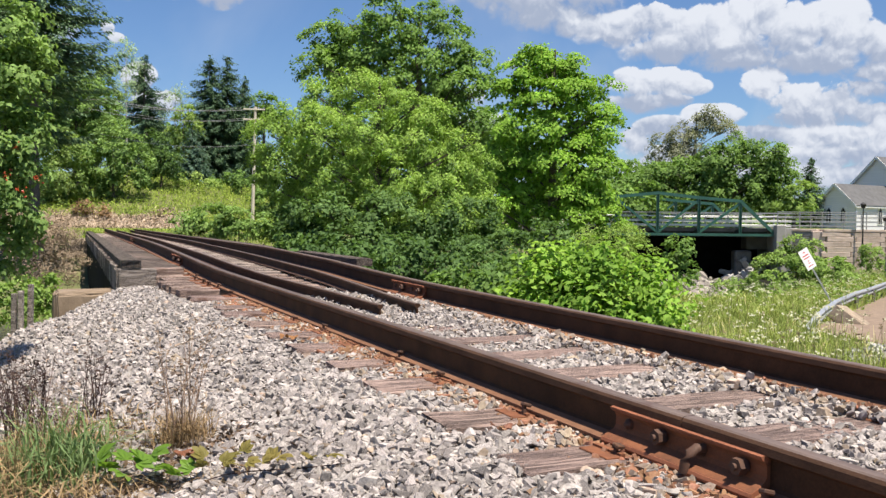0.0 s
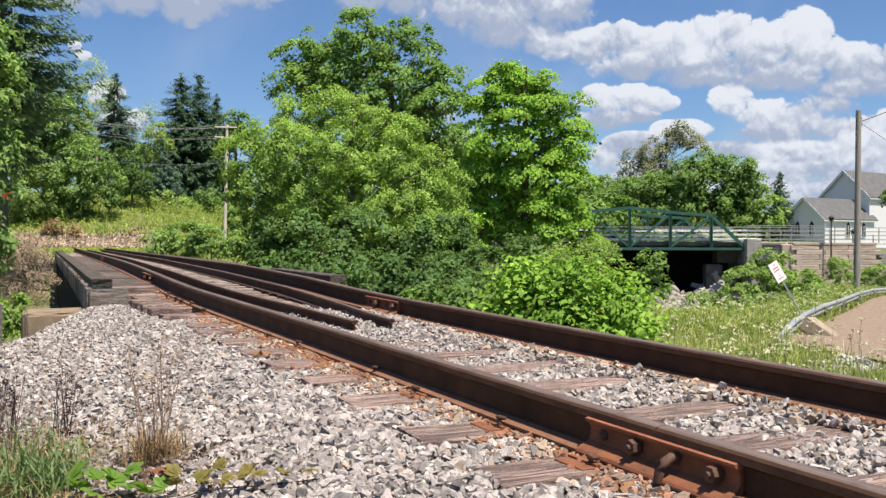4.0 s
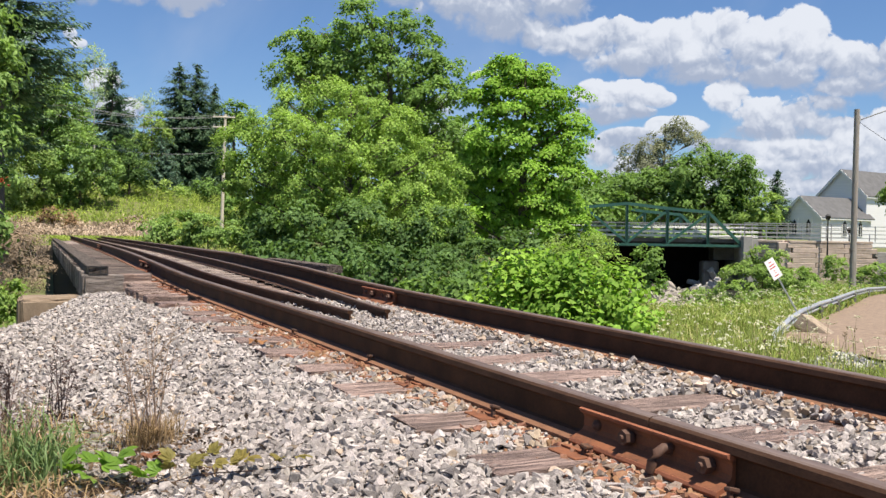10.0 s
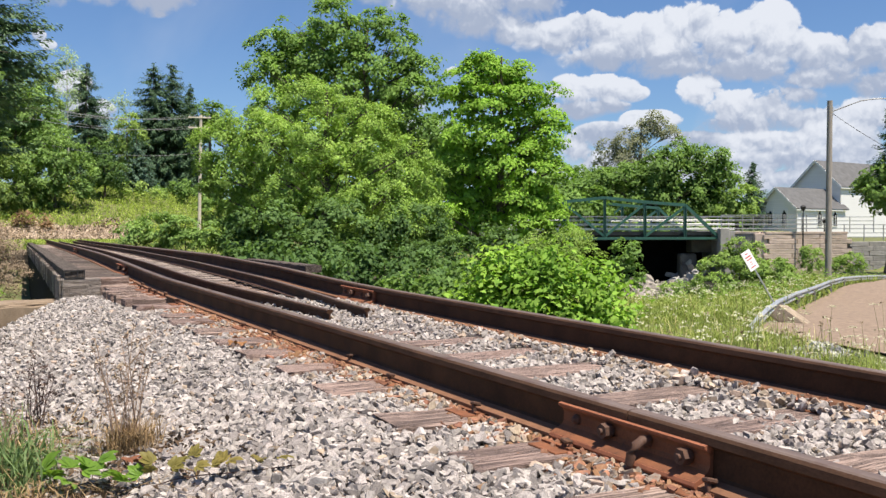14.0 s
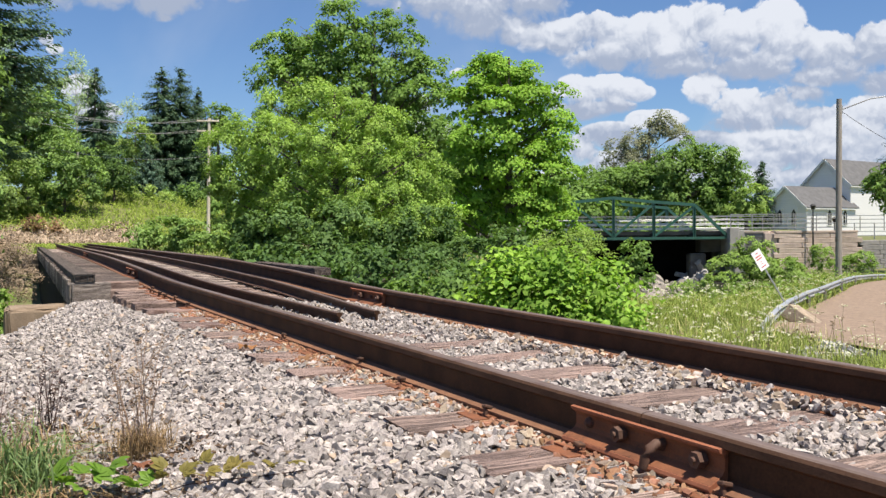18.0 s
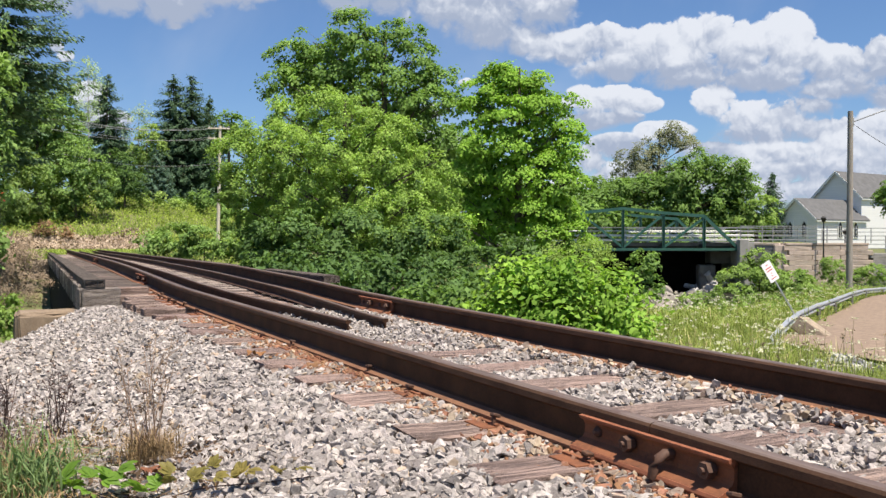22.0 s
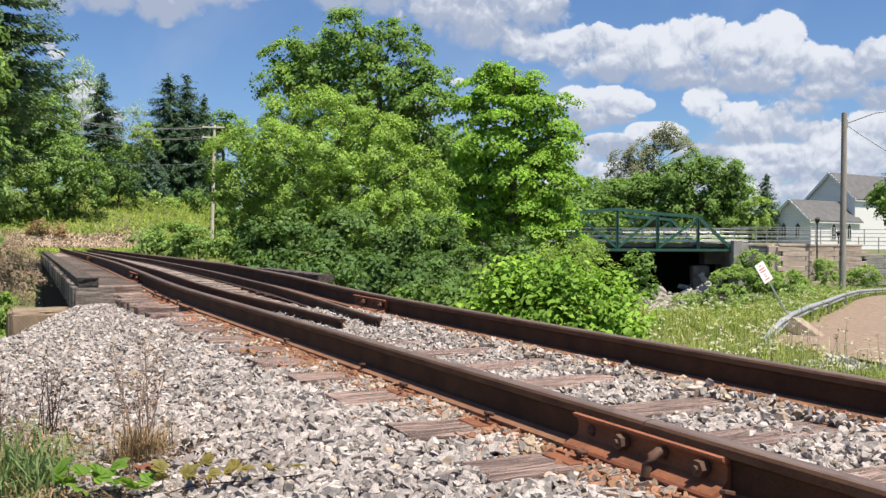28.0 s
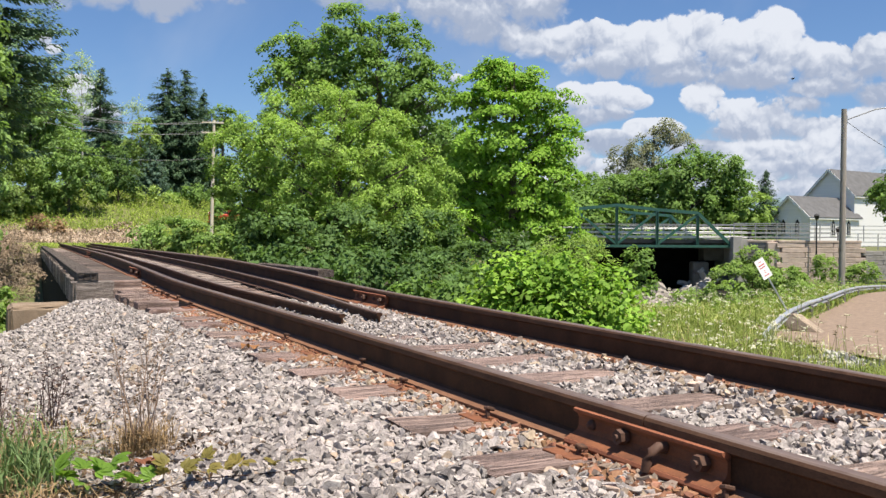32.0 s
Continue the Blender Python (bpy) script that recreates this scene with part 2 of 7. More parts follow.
# ---- materials ----
def surface(name, dark, light, scale=8.0, rough=0.85, bump=0.3, grain=60.0, metal=0.0, stain=None, stain_at=(0.5, 0.7), stain_scale=2.0, stretch=(1, 1, 1),
            island=0.0, piece=0.0, gloss=None, depth=0.01, cracks=None):
    """A weathered surface: two scales of colour, stains with a shape of their own, fine relief. island, piece: how far single pieces differ in lightness."""
    m = bpy.data.materials.new(name)
    m.use_nodes = True
    k = Nodes(m.node_tree)
    out, bsdf = k.add("ShaderNodeOutputMaterial"), k.add("ShaderNodeBsdfPrincipled")
    k.link(bsdf.outputs[0], out.inputs[0])
    tex = k.add("ShaderNodeTexCoord").outputs["Object"]
    vec = k.vmath("MULTIPLY", tex, stretch)
    rnd = k.add("ShaderNodeObjectInfo").outputs["Random"]
    w = k.math("MULTIPLY", rnd, 17.0)
    broad, fine = k.noise(vec, scale, 5, 0.6, w), k.noise(vec, grain, 4, 0.6, w)
    f = k.math("ADD", k.math("MULTIPLY", broad, 0.6), k.math("MULTIPLY", fine, 0.4))
    col = k.mix(k.ramp(f, 0.32, 0.68), dark, light)
    if cracks:
        c = k.noise(k.vmath("MULTIPLY", tex, cracks), 1.0, 5, 0.7, w)
        c = k.math("SUBTRACT", 1.0, k.ramp(k.math("ABSOLUTE", k.math("SUBTRACT", c, 0.5)), 0.004, 0.055))
        col = k.mix(k.math("MULTIPLY", c, 0.45), col, tuple(v * 0.35 for v in dark))
        f = k.math("SUBTRACT", f, k.math("MULTIPLY", c, 0.8))
    if stain:
        s = k.ramp(k.noise(tex, stain_scale, 5, 0.65, w), *stain_at)
        col = k.mix(s, col, stain)
    if island or piece:
        v = k.add("ShaderNodeNewGeometry").outputs["Random Per Island"] if island else rnd
        a = island or piece
        hsv = k.add("ShaderNodeHueSaturation")
        k.link(col, hsv.inputs["Color"])
        k.link(k.math("ADD", k.math("MULTIPLY", v, 2 * a), 1 - a), hsv.inputs["Value"])
        k.link(k.math("ADD", k.math("MULTIPLY", k.math("FRACT", k.math("MULTIPLY", v, 7.3)), 0.028 if island else 0.016), 0.482 if island else 0.492), hsv.inputs["Hue"])
        col = hsv.outputs[0]
    k.link(col, bsdf.inputs["Base Color"])
    k.link(k.math("ADD", k.math("MULTIPLY", fine, 0.25), rough - 0.125), bsdf.inputs["Roughness"])
    bsdf.inputs["Metallic"].default_value = metal
    if gloss is not None:
        bsdf.inputs["Specular IOR Level"].default_value = gloss
    if bump:
        b = k.add("ShaderNodeBump")
        b.inputs["Strength"].default_value, b.inputs["Distance"].default_value = bump, depth
        k.link(f, b.inputs["Height"])
        k.link(b.outputs[0], bsdf.inputs["Normal"])
    return m


LEAF = 1.78          # how light the foliage is on the whole


def leaf(name, dark, light, spread=0.35, shine=0.65, sheer=0.36):
    """Leaves: each of its own green, light coming through them."""
    m = bpy.data.materials.new(name)
    m.use_nodes = True
    k = Nodes(m.node_tree)
    out, bsdf = k.add("ShaderNodeOutputMaterial"), k.add("ShaderNodeBsdfPrincipled")
    tex = k.add("ShaderNodeTexCoord").outputs["Object"]
    tint = (0.97, 1.0, 1.28) if light[1] > 1.2 * light[0] else (1, 1, 1)
    v = k.add("ShaderNodeNewGeometry").outputs["Random Per Island"]
    patch = k.noise(tex, 0.9, 3, 0.6)
    f = k.math("ADD", k.math("MULTIPLY", v, 0.45), k.math("MULTIPLY", k.ramp(patch, 0.3, 0.7), 0.55))
    col = k.mix(f, tuple(c * LEAF * b for c, b in zip(dark, tint)), tuple(c * LEAF * b for c, b in zip(light, tint)))
    hsv = k.add("ShaderNodeHueSaturation")
    k.link(col, hsv.inputs["Color"])
    hsv.inputs["Saturation"].default_value = 0.93
    k.link(k.math("ADD", k.math("MULTIPLY", k.math("FRACT", k.math("MULTIPLY", v, 9.7)), spread), 1 - 0.5 * spread), hsv.inputs["Value"])
    k.link(hsv.outputs[0], bsdf.inputs["Base Color"])
    bsdf.inputs["Roughness"].default_value = shine
    bsdf.inputs["Specular IOR Level"].default_value = 0.12
    glow = k.add("ShaderNodeBsdfTranslucent")
    k.link(k.mix(1.0, hsv.outputs[0], (1.22, 1.30, 0.74), "MULTIPLY"), glow.inputs[0])
    both = k.add("ShaderNodeMixShader")
    both.inputs[0].default_value = sheer
    k.link(bsdf.outputs[0], both.inputs[1])
    k.link(glow.outputs[0], both.inputs[2])
    k.link(both.outputs[0], out.inputs[0])
    return m


STEEL = surface("rail_steel", (0.034, 0.0172, 0.0102), (0.086, 0.041, 0.022), 5, 0.7, 0.25, 90, 0.0, (0.075, 0.034, 0.016), (0.62, 0.80), 9, gloss=0.15, depth=0.003)
WORN = surface("worn_rail_top", (0.085, 0.058, 0.046), (0.175, 0.128, 0.105), 3, 0.5, 0.1, 60, 0.1, (0.10, 0.06, 0.045), (0.55, 0.7), 7, stretch=(6, 1, 6), depth=0.002)
HEADBROWN = surface("lighter_head_brown", (0.060, 0.031, 0.019), (0.135, 0.073, 0.045), 6, 0.75, 0.25, 90, 0.0, (0.17, 0.085, 0.045), (0.62, 0.8), 9, stretch=(3, 1, 3), gloss=0.2, depth=0.003)
# one rust in two tones: lip and flange as sunlit, bar face as shaded
SUNRUST = surface("sunlit_orange_rust", (0.165, 0.056, 0.028), (0.310, 0.112, 0.056), 9, 0.85, 0.35, 120, 0.0, (0.12, 0.045, 0.024), (0.58, 0.75), 14, depth=0.004)
RUSTSHADE = surface("rust_and_bar_shade", (0.110, 0.040, 0.018), (0.225, 0.082, 0.035), 9, 0.85, 0.35, 120, 0.0, (0.05, 0.022, 0.013), (0.58, 0.75), 14, depth=0.004)
FOOTRUST = surface("tan_rust", (0.115, 0.051, 0.028), (0.215, 0.104, 0.056), 7, 0.9, 0.35, 120, 0.0, (0.15, 0.065, 0.035), (0.60, 0.78), 10, depth=0.004)
OLDRUST = surface("brown_rust", (0.05, 0.026, 0.018), (0.12, 0.062, 0.042), 8, 0.75, 0.3, 110, 0.15, (0.15, 0.07, 0.035), (0.55, 0.72), 12, depth=0.004)
TIE = surface("weathered_tie", (0.185, 0.124, 0.106), (0.480, 0.352, 0.306), 4, 0.92, 0.9, 30, 0, (0.12, 0.062, 0.040), (0.56, 0.72), 3, stretch=(0.9, 17, 17), piece=0.18, depth=0.012, cracks=(1.6, 52, 52))
DECK = surface("dark_creosoted_timber", (0.060, 0.048, 0.042), (0.165, 0.137, 0.122), 4, 0.9, 0.8, 40, 0, (0.17, 0.14, 0.125), (0.55, 0.75), 3, stretch=(8, 1, 8), piece=0.3, gloss=0.15, depth=0.01, cracks=(24, 1.5, 24))
GREYTIMBER = surface("split_grey_timber", (0.17, 0.140, 0.122), (0.48, 0.415, 0.370), 4, 0.92, 0.9, 40, 0, (0.05, 0.040, 0.034), (0.58, 0.72), 3, stretch=(1, 8, 8), piece=0.2, depth=0.012, cracks=(2, 40, 40))
DECKTOP = surface("worn_walkway_boards", (0.055, 0.041, 0.035), (0.185, 0.142, 0.120), 4, 0.9, 0.8, 40, 0, (0.23, 0.185, 0.16), (0.56, 0.75), 3, stretch=(1, 8, 8), piece=0.55, depth=0.01, cracks=(1.5, 24, 24))
BRIDGETIE = surface("bridge_tie_timber", (0.150, 0.115, 0.098), (0.43, 0.350, 0.308), 4, 0.92, 0.8, 40, 0, (0.05, 0.038, 0.032), (0.56, 0.72), 3, stretch=(1, 9, 9), piece=0.25, depth=0.01, cracks=(1.8, 26, 26))
STONE = surface("crushed_stone", (0.165, 0.148, 0.139), (0.450, 0.408, 0.382), 42, 0.9, 1.0, 150, 0, (0.28, 0.205, 0.15), (0.60, 0.78), 3.5, island=0.40, depth=0.004)
LOOSESTONE = surface("loose_stone", (0.135, 0.118, 0.113), (0.400, 0.360, 0.342), 32, 0.9, 0.8, 110, 0, (0.25, 0.175, 0.12), (0.60, 0.78), 3.5, piece=0.5, depth=0.004)
RUSTSTONE = surface("rust_stained_stone", (0.180, 0.135, 0.100), (0.42, 0.340, 0.265), 25, 0.92, 0.5, 140, 0, (0.24, 0.125, 0.066), (0.56, 0.74), 4, island=0.4, depth=0.004)
RUSTDIRT = surface("rust_dirt", (0.15, 0.070, 0.036), (0.32, 0.175, 0.100), 25, 0.95, 0.5, 140, 0, (0.30, 0.20, 0.13), (0.56, 0.74), 5, island=0.35, depth=0.004)
BED = surface("ballast_bed", (0.125, 0.110, 0.098), (0.31, 0.282, 0.255), 22, 0.95, 0.9, 70, 0, (0.20, 0.13, 0.09), (0.6, 0.75), 2, depth=0.03)
CONCRETE = surface("old_concrete", (0.14, 0.100, 0.068), (0.27, 0.205, 0.145), 3, 0.92, 0.4, 70, 0, (0.20, 0.17, 0.13), (0.55, 0.75), 4)
PALECONCRETE = surface("pale_concrete", (0.24, 0.235, 0.225), (0.36, 0.35, 0.335), 2, 0.9, 0.25, 50, 0, (0.30, 0.285, 0.26), (0.55, 0.75), 1.5)
BLOCK = surface("tan_block", (0.38, 0.31, 0.26), (0.54, 0.45, 0.39), 3, 0.92, 0.6, 25, 0, (0.28, 0.24, 0.21), (0.6, 0.75), 1.0, piece=0.12, depth=0.03)
GREENPAINT = surface("green_bridge_paint", (0.018, 0.078, 0.058), (0.038, 0.122, 0.092), 3, 0.5, 0.1, 40, 0, (0.04, 0.07, 0.055), (0.62, 0.8), 2)
GALV = surface("galvanised_steel", (0.36, 0.38, 0.40), (0.56, 0.58, 0.60), 4, 0.45, 0.08, 60, 0.6, (0.26, 0.26, 0.26), (0.6, 0.8), 3)
GREYSTEEL = surface("grey_railing_steel", (0.25, 0.26, 0.27), (0.38, 0.39, 0.40), 4, 0.5, 0.05, 60, 0.3)
WHITE = surface("white_paint", (0.66, 0.66, 0.65), (0.80, 0.80, 0.79), 1.5, 0.6, 0.05, 30, 0)
SHINGLE = surface("grey_shingles", (0.075, 0.075, 0.078), (0.13, 0.13, 0.134), 1.5, 0.9, 0.4, 20, 0, depth=0.02)
POLEWOOD = surface("grey_pole_wood", (0.20, 0.182, 0.160), (0.37, 0.345, 0.305), 3, 0.9, 0.5, 40, 0, (0.19, 0.155, 0.13), (0.6, 0.75), 2, stretch=(7, 7, 0.6))
PALEWOOD = surface("pale_pole_wood", (0.50, 0.44, 0.355), (0.68, 0.62, 0.53), 3, 0.9, 0.4, 40, 0, stretch=(6, 6, 0.6))
BARK = surface("tree_bark", (0.060, 0.050, 0.040), (0.16, 0.135, 0.11), 5, 0.95, 0.8, 40, 0, stretch=(4, 4, 1), depth=0.03)
GREYBARK = surface("grey_bark", (0.12, 0.112, 0.10), (0.26, 0.245, 0.225), 5, 0.9, 0.4, 40, 0)
PALEBARK = surface("pale_bark", (0.26, 0.25, 0.23), (0.50, 0.48, 0.45), 5, 0.9, 0.4, 40, 0, (0.08, 0.07, 0.06), (0.6, 0.7), 6)
SOIL = surface("meadow_soil", (0.070, 0.085, 0.025), (0.165, 0.175, 0.060), 0.35, 0.97, 0.8, 9, 0, (0.13, 0.105, 0.065), (0.58, 0.75), 0.5, depth=0.05)
SANDLOT = surface("sandy_asphalt", (0.14, 0.100, 0.072), (0.29, 0.215, 0.158), 7, 0.95, 0.3, 60, 0, (0.14, 0.125, 0.075), (0.58, 0.74), 1.6, depth=0.006)
DARKGLASS = surface("dark_window_glass", (0.02, 0.024, 0.03), (0.04, 0.045, 0.05), 1, 0.15, 0.0, 10)
ROCK = surface("river_rock", (0.16, 0.14, 0.12), (0.34, 0.31, 0.275), 3, 0.9, 0.6, 20, 0, (0.16, 0.13, 0.10), (0.6, 0.75), 2, island=0.25, depth=0.02)
PALEBOULDER = surface("pale_boulders", (0.28, 0.27, 0.255), (0.50, 0.48, 0.455), 3, 0.9, 0.6, 20, 0, (0.20, 0.18, 0.15), (0.6, 0.75), 2, island=0.25, depth=0.02)
WATER = surface("stream_water", (0.035, 0.038, 0.030), (0.06, 0.06, 0.048), 2, 0.16, 0.5, 6, depth=0.02)
BLACK = surface("black_iron", (0.012, 0.012, 0.013), (0.03, 0.03, 0.03), 4, 0.5, 0.1, 30)
DRYSTEM = surface("dry_stem", (0.16, 0.105, 0.07), (0.34, 0.25, 0.17), 12, 0.9, 0.0, 30, island=0.3)
REDSTEM = surface("dark_red_stem", (0.038, 0.023, 0.020), (0.11, 0.067, 0.054), 12, 0.9, 0.0, 30, island=0.3)
SIGNWHITE = surface("sign_white", (0.72, 0.72, 0.72), (0.82, 0.82, 0.82), 3, 0.35, 0.0, 30)
SIGNRED = surface("sign_red", (0.45, 0.03, 0.03), (0.55, 0.05, 0.05), 3, 0.4, 0.0, 30)
PETAL = surface("white_umbels", (0.34, 0.35, 0.22), (0.52, 0.52, 0.38), 9, 0.9, 0.0, 30, island=0.15)
L_MAPLE = leaf("maple_leaves", (0.080, 0.150, 0.010), (0.180, 0.300, 0.022), 0.55)
L_ASH = leaf("ash_leaves", (0.090, 0.152, 0.021), (0.204, 0.292, 0.042), 0.55)
L_DARK = leaf("dark_leaves", (0.050, 0.095, 0.016), (0.120, 0.192, 0.032), 0.50)
L_KNOT = leaf("knotweed_leaves", (0.062, 0.130, 0.010), (0.185, 0.288, 0.024), 0.5)
L_TALL = leaf("tall_tree_leaves", (0.056, 0.106, 0.018), (0.140, 0.224, 0.036), 0.5)
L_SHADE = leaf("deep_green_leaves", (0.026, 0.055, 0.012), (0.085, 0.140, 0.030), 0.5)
L_SPRUCE = leaf("spruce_needles", (0.026, 0.054, 0.022), (0.070, 0.115, 0.046), 0.3, 0.6, 0.12)
L_BRUSH = leaf("brush_leaves", (0.080, 0.135, 0.020), (0.180, 0.250, 0.045), 0.3)
L_DRY = leaf("dead_brush_leaves", (0.090, 0.067, 0.045), (0.250, 0.190, 0.130), 0.3, 0.8, 0.06)
L_GRASS = leaf("meadow_grass", (0.072, 0.108, 0.018), (0.212, 0.244, 0.056), 0.4, 0.6, 0.3)
L_STRAW = leaf("straw_grass", (0.220, 0.190, 0.080), (0.440, 0.380, 0.190), 0.25, 0.7, 0.06)
L_GREYGREEN = leaf("grey_green_leaves", (0.085, 0.095, 0.065), (0.190, 0.200, 0.140), 0.3)
L_PALE = leaf("pale_birch_leaves", (0.120, 0.170, 0.065), (0.270, 0.330, 0.160), 0.25)
L_BANK = leaf("sunny_bank_grass", (0.100, 0.150, 0.022), (0.250, 0.300, 0.060), 0.3, 0.6, 0.4)
L_VINE = leaf("vine_leaves", (0.026, 0.062, 0.006), (0.135, 0.230, 0.016), 0.2, 0.35, 0.4)
L_UNDER = leaf("shrub_leaves", (0.026, 0.058, 0.012), (0.096, 0.158, 0.036), 0.55)
L_FEATHER = leaf("willow_leaves", (0.085, 0.135, 0.018), (0.200, 0.270, 0.045), 0.4)
L_RUSSET = leaf("russet_leaves", (0.095, 0.060, 0.034), (0.205, 0.130, 0.072), 0.4, 0.8, 0.3)
L_OLIVE = leaf("olive_leaves", (0.058, 0.098, 0.018), (0.165, 0.225, 0.046), 0.5)
L_MIXED = leaf("mixed_shrub_leaves", (0.045, 0.090, 0.018), (0.170, 0.250, 0.050), 0.5)
L_PINE = leaf("pine_needles", (0.040, 0.076, 0.030), (0.110, 0.168, 0.064), 0.35, 0.6, 0.15)
L_YELLOW = leaf("yellow_green_leaves", (0.085, 0.130, 0.022), (0.200, 0.265, 0.052), 0.5)
L_BLUEGREEN = leaf("blue_green_needles", (0.040, 0.078, 0.042), (0.100, 0.155, 0.085), 0.3, 0.6, 0.12)
L_LITTER = leaf("tan_litter", (0.130, 0.095, 0.068), (0.350, 0.280, 0.210), 0.4, 0.8, 0.06)
L_TUFT = leaf("blue_green_grass", (0.036, 0.064, 0.016), (0.125, 0.175, 0.052), 0.3, 0.5, 0.3)
L_HAY = leaf("hay_grass", (0.092, 0.057, 0.028), (0.235, 0.165, 0.082), 0.3, 0.8, 0.06)
L_EARTH = leaf("dark_litter", (0.030, 0.019, 0.013), (0.120, 0.080, 0.052), 0.5, 0.85, 0.1)
L_ORANGE = leaf("orange_dead_leaf", (0.11, 0.050, 0.020), (0.19, 0.090, 0.032), 0.2, 0.7, 0.06)
L_RED = leaf("red_brown_dead_leaf", (0.07, 0.026, 0.014), (0.12, 0.048, 0.024), 0.2, 0.7, 0.06)
L_BRONZE = leaf("bronze_leaves", (0.050, 0.062, 0.014), (0.165, 0.125, 0.032), 0.2, 0.4, 0.3)


# ---- building blocks ----
def thing(name, m, label, category, group="", kind=""):
    ob = new(name)
    ob.empty_display_size = 0.2
    ob.matrix_world = m
    return tagged(ob, label, category, group, kind)


def raw(name, verts, faces, material, parent=None, label="", smooth_faces=False, normals=None):
    """A mesh from arrays. faces: an array of equal-sized faces, or a list."""
    me = bpy.data.meshes.new(name)
    if isinstance(faces, np.ndarray):
        n, size = faces.shape
        me.vertices.add(len(verts))
        me.vertices.foreach_set("co", np.asarray(verts, np.float32).ravel())
        me.loops.add(n * size)
        me.loops.foreach_set("vertex_index", faces.astype(np.int32).ravel())
        me.polygons.add(n)
        me.polygons.foreach_set("loop_start", np.arange(0, n * size, size, dtype=np.int32))
        me.update(calc_edges=True)
    else:
        me.from_pydata([tuple(v) for v in verts], [], faces)
    me.polygons.foreach_set("use_smooth", np.full(len(me.polygons), bool(smooth_faces)))
    if normals is not None:
        me.polygons.foreach_set("use_smooth", np.ones(len(me.polygons), bool))
        me.normals_split_custom_set_from_vertices(normals.tolist())
    me.materials.append(material)
    ob = new(name, me)
    if parent is not None:
        ob.parent = parent
    return tagged(ob, label)


def part(name, bm, material, parent=None, label="", smooth_faces=False):
    me = bpy.data.meshes.new(name)
    bmesh.ops.recalc_face_normals(bm, faces=bm.faces)
    bm.to_mesh(me)
    bm.free()
    if smooth_faces:
        me.set_sharp_from_angle(angle=0.9)
        me.polygons.foreach_set("use_smooth", np.ones(len(me.polygons), bool))
    for m in material if isinstance(material, (list, tuple)) else [material]:
        me.materials.append(m)
    ob = new(name, me)
    if parent is not None:
        ob.parent = parent
    return tagged(ob, label)


def box(sx, sy, sz, m=None, bevel=0.0, bm=None):
    """A bevelled block, centred, in a bmesh."""
    b = bmesh.new()
    bmesh.ops.create_cube(b, size=1, matrix=Matrix.Diagonal((sx, sy, sz, 1)))
    if bevel:
        bmesh.ops.bevel(b, geom=list(b.edges), offset=bevel, segments=1, affect="EDGES")
    return joined(b, m, bm)


def joined(b, m, bm):
    if m is not None:
        b.transform(m)
    if bm is None:
        return b
    me = bpy.data.meshes.new("tmp")
    b.to_mesh(me)
    b.free()
    bm.from_mesh(me)
    bpy.data.meshes.remove(me)
    return bm


def rod(r1, r2, length, segs=10, m=None, bm=None):
    """A tapered rod along z from 0 to length."""
    b = bmesh.new()
    bmesh.ops.create_cone(b, cap_ends=True, segments=segs, radius1=r1, radius2=r2, depth=length, matrix=pose(0, 0, length / 2))
    return joined(b, m, bm)


def beam(a, b, sx, sy, bm=None, bevel=0.0):
    """A straight bar from a to b."""
    a, b = Vector(a), Vector(b)
    turn = (b - a).to_track_quat("Z", "Y").to_matrix().to_4x4()
    return box(sx, sy, (b - a).length, Matrix.Translation((a + b) / 2) @ turn, bevel, bm)


def sweep(profile, spine, ups=None):
    """Verts and faces of a closed profile (x, z) carried along spine (points), with its caps."""
    spine = [Vector(p) for p in spine]
    n, k = len(spine), len(profile)
    verts, faces = [], []
    for i, p in enumerate(spine):
        t = (spine[min(i + 1, n - 1)] - spine[max(i - 1, 0)]).normalized()
        side = t.cross(Vector((0, 0, 1))).normalized()
        up = side.cross(t)
        for a, b in profile:
            verts.append(p + side * a + up * b)
    for i in range(n - 1):
        for j in range(k):
            j2 = (j + 1) % k
            faces.append((i * k + j, i * k + j2, (i + 1) * k + j2, (i + 1) * k + j))
    faces.append(tuple(range(k - 1, -1, -1)))
    faces.append(tuple((n - 1) * k + j for j in range(k)))
    return verts, faces


def tubes(paths, segs=6):
    """Verts and faces (quads) of round limbs. paths: lists of (point, radius)."""
    verts, faces, base = [], [], 0
    ang = np.linspace(0, 2 * np.pi, segs, endpoint=False)
    for path in paths:
        pts = np.array([p for p, r in path], float)
        rad = np.array([r for p, r in path], float)
        tan = np.gradient(pts, axis=0)
        tan /= np.linalg.norm(tan, axis=1)[:, None] + 1e-9
        ref = np.where(np.abs(tan[:, 2:3]) > 0.9, [[1.0, 0, 0]], [[0, 0, 1.0]])
        u = np.cross(tan, ref)
        u /= np.linalg.norm(u, axis=1)[:, None] + 1e-9
        v = np.cross(tan, u)
        ring = pts[:, None] + rad[:, None, None] * (u[:, None] * np.cos(ang)[None, :, None] + v[:, None] * np.sin(ang)[None, :, None])
        verts.append(ring.reshape(-1, 3))
        i, j = np.meshgrid(np.arange(len(pts) - 1), np.arange(segs), indexing="ij")
        a, b = base + i * segs + j, base + i * segs + (j + 1) % segs
        faces.append(np.stack([a, b, b + segs, a + segs], -1).reshape(-1, 4))
        base += len(pts) * segs
    return np.concatenate(verts), np.concatenate(faces)


